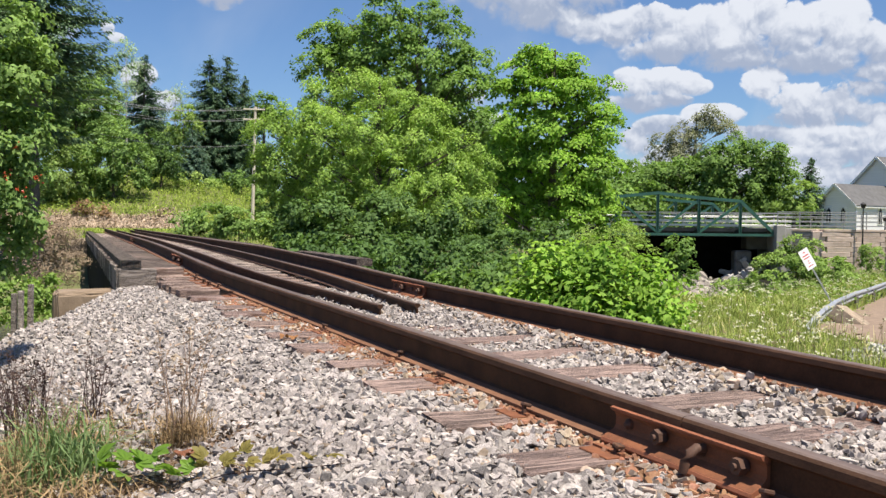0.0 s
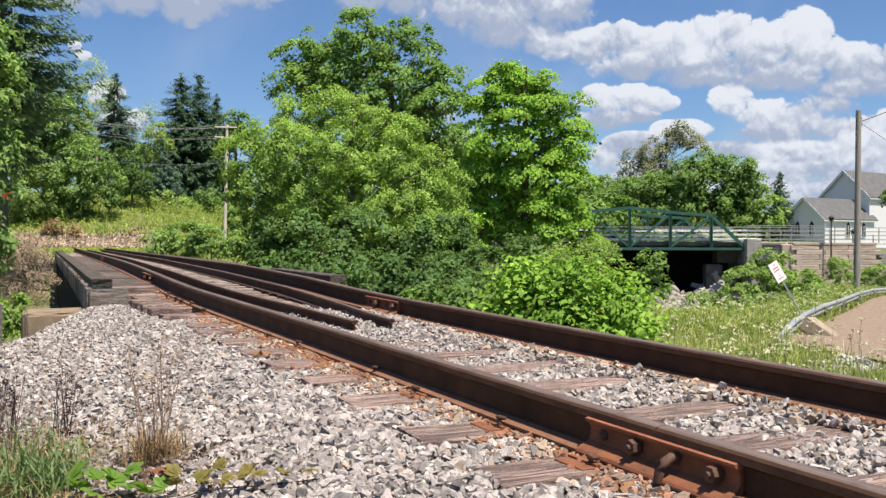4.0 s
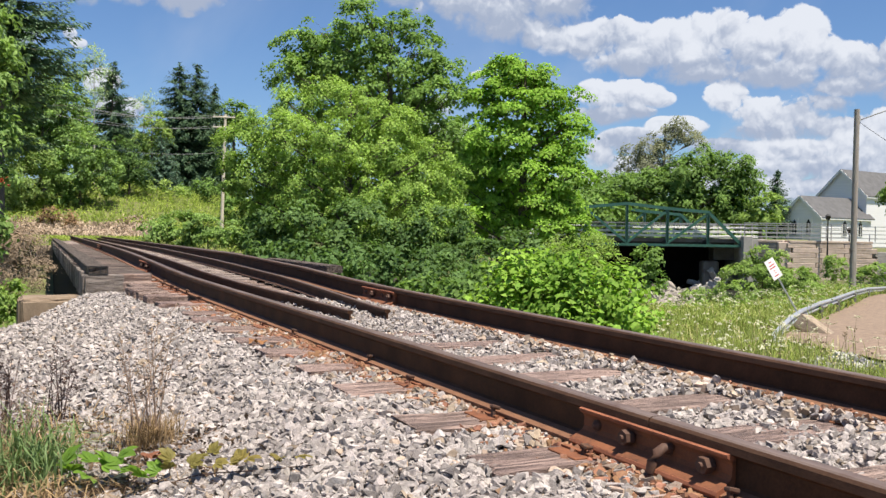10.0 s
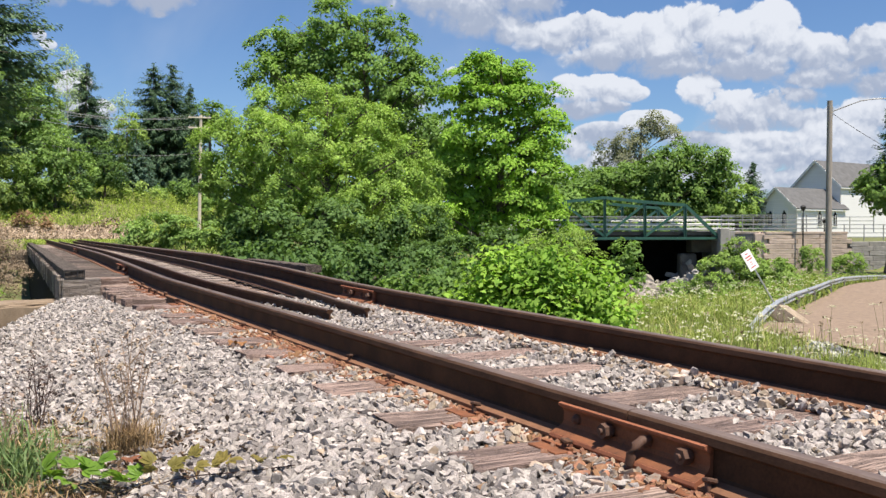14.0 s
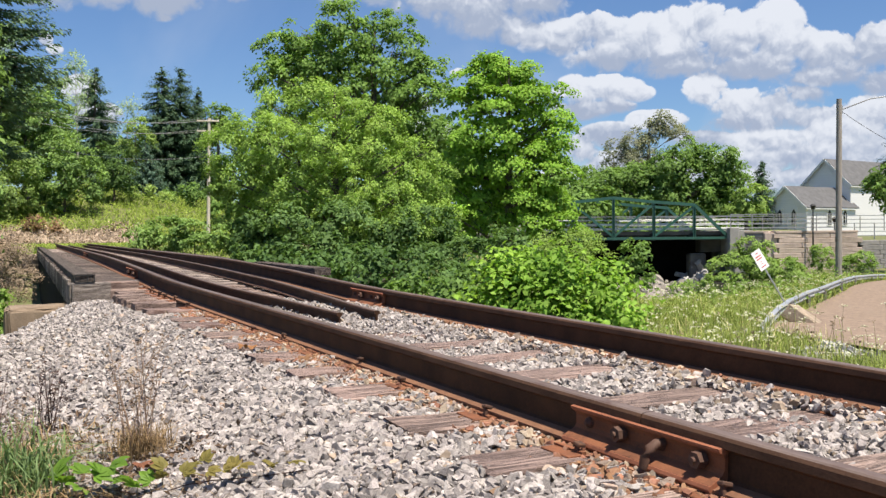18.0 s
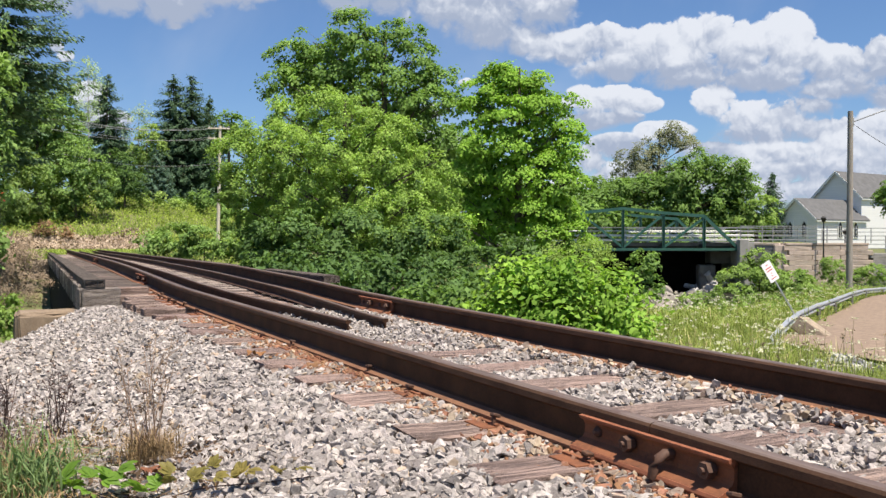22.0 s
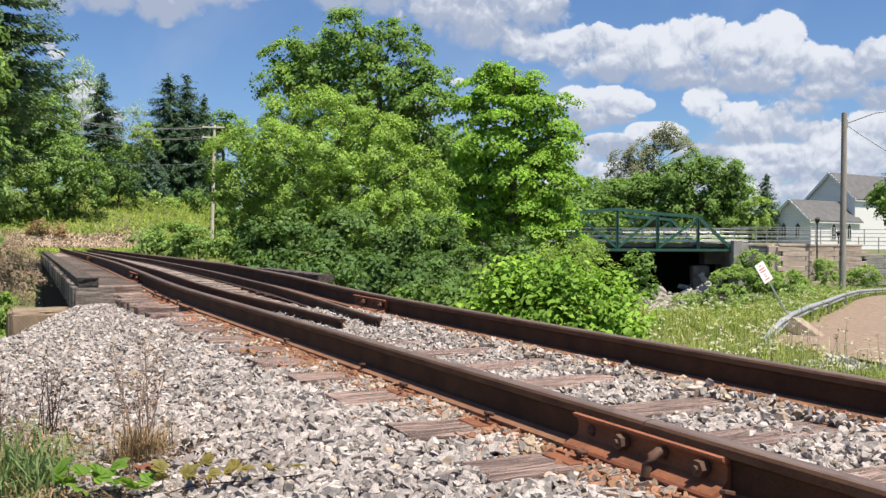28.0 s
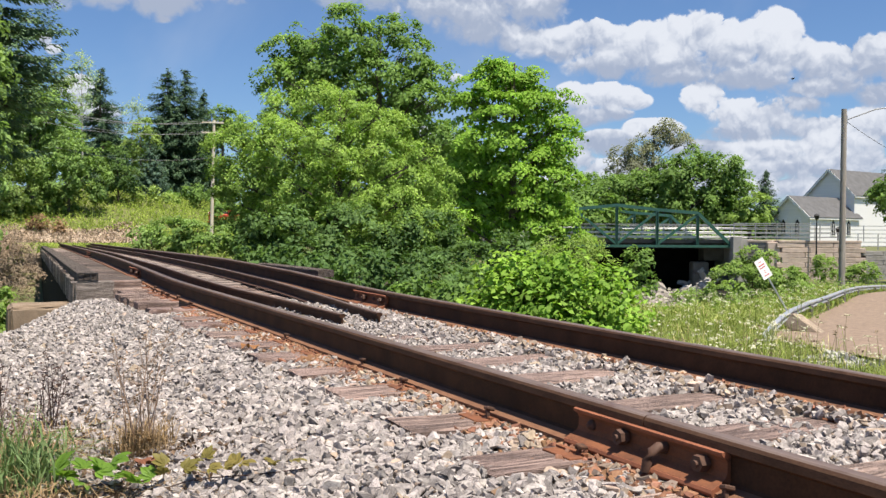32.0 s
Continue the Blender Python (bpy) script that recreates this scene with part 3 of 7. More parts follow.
def scatter_leaves(rng, at, out, size, wide=0.62, droop=0.25, jitter=0.42, fold=0.18, keep=False):
    """Folded leaves (two quads each, six verts) at the points at, turned roughly to out. Returns verts and quads."""
    n = len(at)
    nor = out + rng.normal(0, jitter, (n, 3))
    nor /= np.linalg.norm(nor, axis=1)[:, None] + 1e-9
    ax = rng.normal(0, 1, (n, 3))
    ax[:, 2] -= droop
    ax -= nor * (ax * nor).sum(1)[:, None]
    ax /= np.linalg.norm(ax, axis=1)[:, None] + 1e-9
    side = np.cross(nor, ax)
    s = (size * rng.uniform(0.65, 1.3, n))[:, None]
    w = s * wide * 0.5
    lift = nor * s * fold
    p = [at, at + ax * s * 0.45 + side * w + lift, at + ax * s * 0.95 + side * w * 0.25 + lift * 0.3, at + ax * s * 0.95 - side * w * 0.25 + lift * 0.3, at + ax * s * 0.45 - side * w + lift]
    mid = at + ax * s
    verts = np.stack([p[0], p[4], mid, p[1]], 1).reshape(-1, 3)
    quads = np.arange(n * 4).reshape(-1, 4)
    return (verts, quads, nor) if keep else (verts, quads)


def blades(rng, at, height, width, lean=0.35, out=None):
    """Grass blades: bent strips of two quads. Returns verts and quads."""
    n = len(at)
    h = height * rng.uniform(0.5, 1.25, n)[:, None]
    a = rng.uniform(0, 2 * np.pi, n)
    way = np.stack([np.cos(a), np.sin(a), np.zeros(n)], 1)
    side = np.stack([-np.sin(a), np.cos(a), np.zeros(n)], 1) * width * rng.uniform(0.6, 1.3, n)[:, None]
    l = lean * rng.uniform(0.2, 1.6, n)[:, None]
    up = np.array([0, 0, 1.0])
    mid = at + up * h * 0.55 + way * h * l * 0.35
    tip = at + up * h * np.maximum(0.35, 1 - l * 0.5) + way * h * l * 1.1
    verts = np.stack([at - side, at + side, mid + side * 0.7, mid - side * 0.7, tip + side * 0.12, tip - side * 0.12], 1).reshape(-1, 3)
    i = np.arange(n)[:, None] * 6
    quads = np.concatenate([i + [[0, 1, 2, 3]], i + [[3, 2, 4, 5]]])
    return verts, quads


def stuff(name, sets, material, label, category, m=None):
    verts, faces, base = [], [], 0
    for v, f in sets:
        verts.append(v)
        faces.append(f + base)
        base += len(v)
    ob = raw(name, np.concatenate(verts), np.concatenate(faces), material)
    if m is not None:
        ob.matrix_world = m
    return tagged(ob, label, category, "", "stuff")


# ---- ground ----
RIVER = ((15.0, 70.0), (12.5, 58.0), (10.0, 44.0), (4.0, 34.0), (-9.0, 24.0), (-30.0, 14.0), (-80.0, 0.0))


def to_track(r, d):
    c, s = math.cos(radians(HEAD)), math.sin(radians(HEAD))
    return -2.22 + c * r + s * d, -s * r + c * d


def river_distance(r, d):
    best = np.full(np.shape(r), 1e9)
    for (a, b), (c, e) in zip(RIVER, RIVER[1:]):
        ux, uy = c - a, e - b
        t = np.clip(((r - a) * ux + (d - b) * uy) / (ux * ux + uy * uy), 0, 1)
        best = np.minimum(best, np.hypot(r - a - t * ux, d - b - t * uy))
    return best


def ballast_z(x, y):
    """The ballast's surface beside and between the rails, in track coordinates."""
    base = -0.024 + 0.0183 * np.minimum(y, 11) - 0.03 * smooth(8.6, 9.6, y) - 0.014 * smooth(-0.9, -0.6, x) * smooth(2.4, 2.1, x)
    base = base + 0.050 * smooth(6.2, 7.0, y) * smooth(10.3, 9.7, y) * smooth(0.06, 0.20, x) * smooth(1.42, 1.2, x)
    edge = np.interp(y, [8.6, 9.7, 10.25, 11.6], [-2.6, -1.75, -1.5, -0.95])
    base = base - 1.6 * np.maximum(0, edge - x)
    near_rail = np.minimum(np.abs(x), np.abs(x - 1.505))
    base = base + 0.018 * smooth(0.26, 0.11, near_rail) * smooth(9.4, 8.8, y)
    base = base + 0.036 * smooth(0.70, 0.16, 1.505 - x) * smooth(1.56, 1.50, x) * smooth(9.2, 8.4, y)
    left = np.maximum(0, -0.75 - x)
    right = np.maximum(0, x - 2.25)
    return base - 0.17 * left - 0.30 * np.maximum(0, left - 1.3) - 0.38 * right


def ground_z(r, d):
    r, d = np.asarray(r, float), np.asarray(d, float)
    x, y = to_track(r, d)
    low = -1.05 - 0.012 * np.clip(d - 16, 0, 60) + 0.10 * np.sin(r * 0.31 + 1) * np.cos(d * 0.23)
    low = low - 0.35 * smooth(3, 12, -r) * smooth(6, 12, d)
    # the far bank, where the track leaves the bridge, climbs to the woods
    far = smooth(40, 52, y) * smooth(30, 10, r)
    bank = 0.42 + 3.7 * smooth(54, 80, y) * smooth(27, 12, x - 0.07 * y) + 0.6 * np.sin(x * 0.25) * smooth(58, 70, y)
    low = low + (bank - low) * far
    # the street behind the river stands higher
    street = smooth(55, 58, d) * smooth(15.5, 17.5, r) + smooth(66, 72, d) * smooth(-14, -6, r)
    low = low + (0.95 - 0.72 * smooth(22.0, 24.8, r) - low) * np.clip(street, 0, 1)
    # the near embankment
    fill = smooth(13.2, 11.6, y) * smooth(-4.6, -2.4, x - 1.6 * smooth(8.5, 10.5, y)) * smooth(6.2, 3.0, x)
    low = low + (ballast_z(x, y) - 0.16 - low) * fill
    near = smooth(9, 3, y) * smooth(-2.0, -6.0, x)
    low = low + (-0.35 - low) * near
    cut = smooth(8.0, 3.2, river_distance(r, d))
    low = low + (np.minimum(low, -2.4) - low) * cut
    hills = 26 * smooth(240, 900, np.hypot(r, d))
    return low + hills


BED_OB = []


def build_ground():
    def lines(lo, hi, step, reach):
        mid = list(np.arange(lo, hi, step))
        out = [hi + (reach - hi) * (i / 14) ** 2.6 for i in range(0, 15)]
        back = [lo - (reach + lo) * (i / 14) ** 2.6 for i in range(14, 0, -1)]
        return np.array(back + mid + out)
    rs, ds = lines(-26, 44, 0.5, 2600), lines(-6, 92, 0.5, 2600)
    r, d = np.meshgrid(rs, ds)
    z = ground_z(r, d)
    n, k = r.shape
    i, j = np.meshgrid(np.arange(n - 1), np.arange(k - 1), indexing="ij")
    a = i * k + j
    ob = raw("ground", np.stack([r, d, z], -1).reshape(-1, 3), np.stack([a, a + 1, a + k + 1, a + k], -1).reshape(-1, 4), SOIL, None, "", True)
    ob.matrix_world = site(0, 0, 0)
    tagged(ob, "grassy river bank and meadow ground with bare soil patches", "ground", "", "structure")
    # the bed of crushed stone under the track
    xs, ys = np.arange(-4.4, 4.3, 0.15), np.arange(-13.05, 12.01, 0.15)
    x, y = np.meshgrid(xs, ys)
    z = ballast_z(x, y) - 0.012 + 0.008 * np.sin(x * 23 + y * 17) * np.cos(x * 11 - y * 19)
    n, k = x.shape
    i, j = np.meshgrid(np.arange(n - 1), np.arange(k - 1), indexing="ij")
    a = i * k + j
    bed = tagged(raw("ballast_bed", np.stack([x, y, z], -1).reshape(-1, 3), np.stack([a, a + 1, a + k + 1, a + k], -1).reshape(-1, 4), BED, None, "", True),
           "grey crushed stone bed under the railway track", "ballast", "", "structure")
    BED_OB.append(bed)
    water = raw("water", [(-60, -8, -2.1), (30, -8, -2.1), (30, 64, -2.1), (-60, 64, -2.1)], [(0, 1, 2, 3)], WATER)
    water.matrix_world = site(0, 0, 0)
    tagged(water, "dark shallow stream water between rocky banks", "stream", "", "structure")


build_ground()


# ---- track ----
RAIL_H = 0.180
RAIL_PROFILE = [(a * 1.125, b * 1.125) for a, b in [(-0.066, 0.0), (0.066, 0.0), (0.066, 0.010), (0.020, 0.024), (0.009, 0.036), (0.009, 0.112), (0.032, 0.124), (0.0325, 0.150), (0.027, 0.158), (0.016, 0.160),
                (-0.016, 0.160), (-0.027, 0.158), (-0.0325, 0.150), (-0.031, 0.124), (-0.009, 0.112), (-0.009, 0.036), (-0.020, 0.024), (-0.066, 0.010)]]


def rail(name, spine, label, group, k=1.0):
    """One length of rail; spine runs along the middle of its foot. The worn top and the rusty foot are parts of their own."""
    steel = [(a * k, b * k) for a, b in RAIL_PROFILE]
    v, f = sweep(steel, spine)
    ob = raw(name, v, f, STEEL)
    v, f = sweep([(a * k, b * k) for a, b in [(-0.031, 0.1780), (0.031, 0.1780), (0.021, 0.1822), (-0.021, 0.1822)]], spine)
    raw("running_surface", v, f, WORN, ob, "worn grey-brown top of the rail head")
    # strips on the head's sides, a lighter brown than the web
    for s in (-1, 1):
        side = [(0.0355, 0.140), (0.0378, 0.142), (0.0382, 0.1675), (0.0322, 0.1785), (0.0300, 0.1770)]
        v, f = sweep([(a * s * k, b * k) for a, b in (side if s > 0 else side[::-1])], spine)
        raw("rail_head_side", v, f, HEADBROWN, ob, "rusted side of the rail head, lighter brown than the web")
    v, f = sweep([(a * k, b * k) for a, b in [(-0.082, 0.0), (-0.082, 0.0135), (-0.022, 0.0310), (-0.022, 0.002)]], spine)
    raw("rail_foot", v, f, FOOTRUST if k == 1.0 else OLDRUST, ob, "orange rusted foot flange" if k == 1.0 else "brown rusted foot flange")
    v, f = sweep([(a * k, b * k) for a, b in [(0.022, 0.002), (0.022, 0.0310), (0.082, 0.0135), (0.082, 0.0)]], spine)
    raw("rail_foot", v, f, FOOTRUST if k == 1.0 else OLDRUST, ob, "orange rusted foot flange" if k == 1.0 else "brown rusted foot flange")
    return tagged(ob, label, "rail", group)


def foot_line(offset, y0, y1, far=0.0, step=0.4):
    ys = list(np.arange(y0, y1, step)) + [y1]
    return [(offset + float(rail_x(y)), y, float(rail_z(y, far)) - RAIL_H) for y in ys]


FAR_X, FAR_UP = 1.505, 0.012
JOINT_N, JOINT_F = 2.60, 8.55
rail("rail", foot_line(0, -14, JOINT_N - 0.003), "dark brown rusted steel rail with worn top", "running rails")
rail("rail", foot_line(0, JOINT_N + 0.003, 62), "dark brown rusted steel rail curving onto the bridge", "running rails")
rail("rail", foot_line(FAR_X, -14, JOINT_F - 0.003, 1.0), "dark brown rusted steel rail with worn top", "running rails")
rail("rail", foot_line(FAR_X, JOINT_F + 0.003, 62, 1.0), "dark brown rusted steel rail running over the bridge", "running rails")


def guard_line(places):
    """A guard rail's foot: parallel to the track over the bridge, swung towards the middle before it."""
    ys = [7.08] + list(np.arange(7.4, 60, 0.3))
    at, off = [p[0] for p in places], [p[1] for p in places]
    xs = [float(np.mean(np.interp([y - 0.6, y - 0.3, y, y + 0.3, y + 0.6], at, off))) for y in ys]
    return [(x + float(rail_x(y)), y, float(rail_z(y, 0.5)) - 0.190) for x, y in zip(xs, ys)]


GUARD_K = 0.64
rail("guard_rail", guard_line(((7.1, 0.59), (8.5, 0.60), (10.2, 0.48), (11.4, 0.44), (17, 0.46), (25, 0.60))), "dark rusted inner guard rail with a cut end on the ballast", "inner guard rails", GUARD_K)
rail("guard_rail", guard_line(((7.0, 0.90), (8.8, 1.10), (10.6, 1.22), (13, 1.17), (15, 1.15), (19, 1.20), (23, 1.28))), "dark rusted inner guard rail with a cut end on the ballast", "inner guard rails", GUARD_K)


def joint_bar(x, y, side, bright):
    """Splice bars on both faces of a rail joint, with hexagonal nuts and round heads."""
    z = float(rail_z(y, 1.0 if x > 1 else 0.0)) - RAIL_H
    ob = thing("joint_bar", pose(x, y, z, 1.05), "orange-rusted joint bar bolted over a rail joint" if bright else "rusted joint bar bolted to the far rail", "joint bar", "joint bars")
    prof = [(0.012, 0.030), (0.072, 0.012), (0.088, 0.004), (0.094, 0.012), (0.090, 0.024), (0.070, 0.032), (0.036, 0.048), (0.027, 0.062), (0.027, 0.092), (0.034, 0.104), (0.046, 0.113), (0.046, 0.121), (0.034, 0.125), (0.012, 0.116)]
    for s in (-1, 1):
        # bar darker, lip and flange lighter: shade and sun put into the rust
        p = [(a * s, b * 1.125) for a, b in (prof if s > 0 else prof[::-1])]
        v, f = sweep(p, [(0, -0.40, 0), (0, 0.40, 0)])
        raw("bar", v, f, RUSTSHADE, ob)
        for name, q in (("lip", [(0.028, 0.103), (0.040, 0.108), (0.053, 0.116), (0.054, 0.124), (0.036, 0.1275), (0.020, 0.122)]), ("flange", [(0.050, 0.0405), (0.072, 0.031), (0.093, 0.022), (0.098, 0.012), (0.092, 0.002), (0.06, 0.010)])):
            q = [(c * s, e * 1.125) for c, e in (q if s > 0 else q[::-1])]
            v, f = sweep(q, [(0, -0.402, 0), (0, 0.402, 0)])
            raw(name, v, f, SUNRUST, ob, "orange rusted " + name + " of the bar, toned as sunlit")
        for i, q in enumerate((-0.31, -0.10, 0.10, 0.31)):
            nut = i in (0, 2)
            m = pose(s * 0.026, q, 0.087, 0, s * 90, 0)
            if nut:
                b = rod(0.013, 0.012, 0.062, 10, m)
                rod(0.031, 0.029, 0.034, 6, m @ pose(0, 0, 0.016, 0, 0, 20 * i), b)
                rod(0.024, 0.024, 0.008, 12, m @ pose(0, 0, 0.006), b)
            else:
                b = rod(0.023, 0.020, 0.012, 12, m)
                rod(0.020, 0.008, 0.014, 12, m @ pose(0, 0, 0.012), b)
            part("bolt", b, OLDRUST, ob, "brown hexagonal nut on a bolt" if nut else "round bolt head")
    return ob


near_joint = joint_bar(0, JOINT_N, -1, True)
bent = [(-0.030, -0.115, 0.098), (-0.062, -0.112, 0.097), (-0.088, -0.106, 0.080), (-0.100, -0.098, 0.050), (-0.104, -0.092, 0.012)]
v, f = tubes([[(np.array(p), 0.0185 if 0 < i < 4 else 0.016) for i, p in enumerate(bent)]], 10)
raw("bent_bolt", v, f, OLDRUST, near_joint, "thick bent rusted bolt", True)
joint_bar(FAR_X, JOINT_F, -1, True)
for jy in (13.4, 24.0):
    joint_bar(float(rail_x(jy)), jy, -1, False)

TIES = [-11.9 + 0.62 * i for i in range(17)] + [-1.35, -0.75, -0.1, 0.5, 1.1, 1.6, 2.2, 2.90, 3.58, 4.42, 5.12, 5.80, 6.45, 7.14, 7.80, 8.35, 9.32]
APPROACH = [10.20, 10.52, 10.84, 11.16, 11.50, 11.86]


def tie_mesh(seed, length, wide, tall):
    rng = random.Random(seed)
    b = box(length, wide, tall, None, 0.012)
    bmesh.ops.subdivide_edges(b, edges=[e for e in b.edges if abs(e.verts[0].co.x - e.verts[1].co.x) > length * 0.8], cuts=9)
    for v in b.verts:
        v.co += Vector((rng.uniform(-0.02, 0.02) if abs(v.co.x) > length * 0.45 else 0, rng.uniform(-0.010, 0.010), rng.uniform(-0.006, 0.006)))
    me = bpy.data.meshes.new("tie")
    bmesh.ops.recalc_face_normals(b, faces=b.faces)
    b.to_mesh(me)
    b.free()
    me.materials.append(TIE)
    return me


def plate_mesh():
    b = box(0.33, 0.18, 0.014, None, 0.003)
    for s in (-1, 1):
        box(0.02, 0.18, 0.010, pose(s * 0.090, 0, 0.011), 0, b)
    me = bpy.data.meshes.new("tie_plate")
    b.to_mesh(me)
    b.free()
    me.materials.append(RUSTSHADE)
    return me


def spike_mesh():
    b = box(0.016, 0.016, 0.10, pose(0, 0, -0.02), 0.002)
    box(0.042, 0.034, 0.016, pose(0.010, 0, 0.034, 0, 14, 0), 0.004, b)
    me = bpy.data.meshes.new("spike")
    b.to_mesh(me)
    b.free()
    me.materials.append(OLDRUST)
    return me


PLATE, SPIKE = plate_mesh(), spike_mesh()


def lay_ties():
    rng = random.Random(4)
    meshes = [tie_mesh(i, 2.52, 0.29 if i < 5 else 0.225, 0.19) for i in range(10)]
    for i, y in enumerate(TIES + APPROACH):
        ob = new("tie", meshes[i % 5 + (5 if y > 10 else 0)])
        z = float(rail_z(y)) - RAIL_H - 0.011
        ob.matrix_world = pose(0.7525 + rng.uniform(-0.05, 0.03), y, z - 0.095, 1.05, 0.2, rng.uniform(-1.2, 1.2) + (-2.0 if i % 3 == 1 and y < 9 else 0))
        tagged(ob, "weathered grey-brown wooden tie half buried in ballast" if y < 10 else "exposed brown wooden tie before the bridge", "railroad tie", "track ties")
        rr = random.Random(i)
        for off, up in ((0.0, 0.0), (FAR_X, FAR_UP)):
            base = new("tie_plate", PLATE)
            base.parent = ob
            base.matrix_local = pose(off - 0.7525, 0, 0.094)
            for s in (-1, 1):
                if rr.random() < 0.3 and i != 8:
                    continue
                one = new("spike", SPIKE)
                one.parent = ob
                one.matrix_local = pose(off - 0.7525 + s * 0.094, s * rr.uniform(-0.07, 0.07), 0.094 + rr.uniform(0, 0.02), rr.uniform(-14, 14), rr.uniform(-6, 6), (180 if s > 0 else 0) + rr.uniform(-25, 25))


lay_ties()


# ---- the railway bridge ----
BRIDGE_Y0, BRIDGE_Y1 = 11.55, 46.0


def deck_frame(y):
    return float(rail_x(y)) + 0.7525, float(rail_z(max(y, 9), 0.35)) - RAIL_H - 0.011


def edge_x(y):
    """The middle line of the deck's straight outer edges."""
    return 0.7525 + 0.0664 * (y - 11.75)


# near black: the shade under both decks is put into this colour
SHADEWALL = surface("deck_shade_black", (0.005, 0.0045, 0.004), (0.013, 0.012, 0.011), 2, 0.95, 0.4, 30, gloss=0.1)


def railway_bridge():
    ob = thing("railway_bridge", pose(0, 0, 0), "old timber-decked railway bridge with dark creosoted beams", "bridge")
    rng = random.Random(8)
    meshes = []
    for s in range(4):
        b = box(3.0, 0.235, 0.22, None, 0.012)
        for v in b.verts:
            v.co += Vector((rng.uniform(-0.015, 0.015), rng.uniform(-0.006, 0.006), rng.uniform(-0.004, 0.004)))
        me = bpy.data.meshes.new("bridge_tie")
        b.to_mesh(me)
        b.free()
        me.materials.append(BRIDGETIE)
        meshes.append(me)
    y, i = 12.22, 0
    while y < BRIDGE_Y1:
        cx, z = deck_frame(y)
        t = new("bridge_tie", meshes[i % 4])
        t.parent = ob
        t.matrix_local = pose(cx + rng.uniform(-0.05, 0.05), y, z - 0.11, 0, 0, -4 * float(smooth(12, 15, y)) + rng.uniform(-0.8, 0.8))
        if y < 22:
            for off, up in ((0.0, 0.0), (FAR_X, FAR_UP)):
                p = new("tie_plate", PLATE)
                p.parent = ob
                p.matrix_local = pose(cx - 0.7525 + off, y, z + 0.001)
        y += 0.375
        i += 1
    ys = [BRIDGE_Y0 + 0.2] + list(np.arange(13, BRIDGE_Y1, 1.5)) + [BRIDGE_Y1]
    for off, w in ((-1.56, 0.22), (1.46, 0.22)):
        v, f = sweep([(-w / 2, 0.0), (w / 2, 0.0), (w / 2, 0.09), (w / 2 - 0.01, 0.10), (-w / 2 + 0.01, 0.10), (-w / 2, 0.09)], [(edge_x(y) + off, y, max(0.338, deck_frame(y)[1]) + 0.003) for y in ys])
        raw("guard_timber", v, f, DECK, ob, "dark weathered guard timber along the deck edge")
    for off in (-0.9, -0.62, 0.62, 0.9):
        v, f = sweep([(-0.11, -0.62), (0.11, -0.62), (0.11, -0.222), (-0.11, -0.222)], [(deck_frame(y)[0] + off, y, deck_frame(y)[1]) for y in ys])
        raw("stringer", v, f, DECK, ob)
    # deep panels added below the deck edges, standing in for the dark void
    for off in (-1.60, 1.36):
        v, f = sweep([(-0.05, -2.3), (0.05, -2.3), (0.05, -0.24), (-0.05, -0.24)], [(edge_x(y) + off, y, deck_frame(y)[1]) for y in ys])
        raw("girder", v, f, SHADEWALL, ob, "deep black panel added for the shade under the deck")
    # the raised walkway boards beside the near rail
    b = box(0.80, 0.205, 0.05, None, 0.006)
    board = bpy.data.meshes.new("walkway_board")
    b.to_mesh(board)
    b.free()
    board.materials.append(DECKTOP)
    part("header_timber", box(0.62, 0.24, 0.22, pose(-0.44, 12.10, 0.218), 0.012), TIE, ob, "grey timber across the deck end")
    y = 12.35
    while y < 34:
        cx, z = deck_frame(y)
        p = new("walkway_board", board)
        p.parent = ob
        p.matrix_local = pose(edge_x(y) - 1.28 + rng.uniform(-0.03, 0.03), y, max(0.335, z + 0.022) - 0.025, 0, 1.6 + rng.uniform(-0.5, 0.5), -4 * float(smooth(12, 15, y)) + rng.uniform(-0.8, 0.8))
        y += 0.255 + rng.uniform(0, 0.025)
    # planks on the outer face
    y = BRIDGE_Y0 + 0.35
    b = box(0.05, 0.265, 0.29, None, 0.006)
    me = bpy.data.meshes.new("face_plank")
    b.to_mesh(me)
    b.free()
    me.materials.append(DECK)
    paler = me.copy()
    paler.materials[0] = GREYTIMBER
    longer = bpy.data.meshes.new("face_plank")
    b = box(0.05, 0.20, 0.40, None, 0.006)
    b.to_mesh(longer)
    b.free()
    longer.materials.append(GREYTIMBER)
    while y < BRIDGE_Y1 - 1:
        cx, z = deck_frame(y)
        p = new("face_plank", longer if y < BRIDGE_Y0 + 0.9 else paler if rng.random() < 0.35 else me)
        p.parent = ob
        p.matrix_local = pose(edge_x(y) - 1.70, y, max(0.336, z) - (0.20 if y < BRIDGE_Y0 + 0.9 else 0.145) + rng.uniform(-0.022, 0.022), 0, rng.uniform(-1, 1), -4 * float(smooth(12, 15, y)))
        y += 0.31
    # the end block and bolted plate where the deck begins
    cx, z = deck_frame(BRIDGE_Y0)[0], 0.336
    part("end_block", box(0.44, 0.24, 0.30, pose(cx - 1.48, BRIDGE_Y0 + 0.31, z - 0.15), 0.012), GREYTIMBER, ob, "split grey timber end block")
    part("end_block", box(0.46, 0.26, 0.30, pose(cx - 1.48, BRIDGE_Y0 + 0.32, z - 0.455), 0.012), GREYTIMBER, ob, "split grey timber end block")
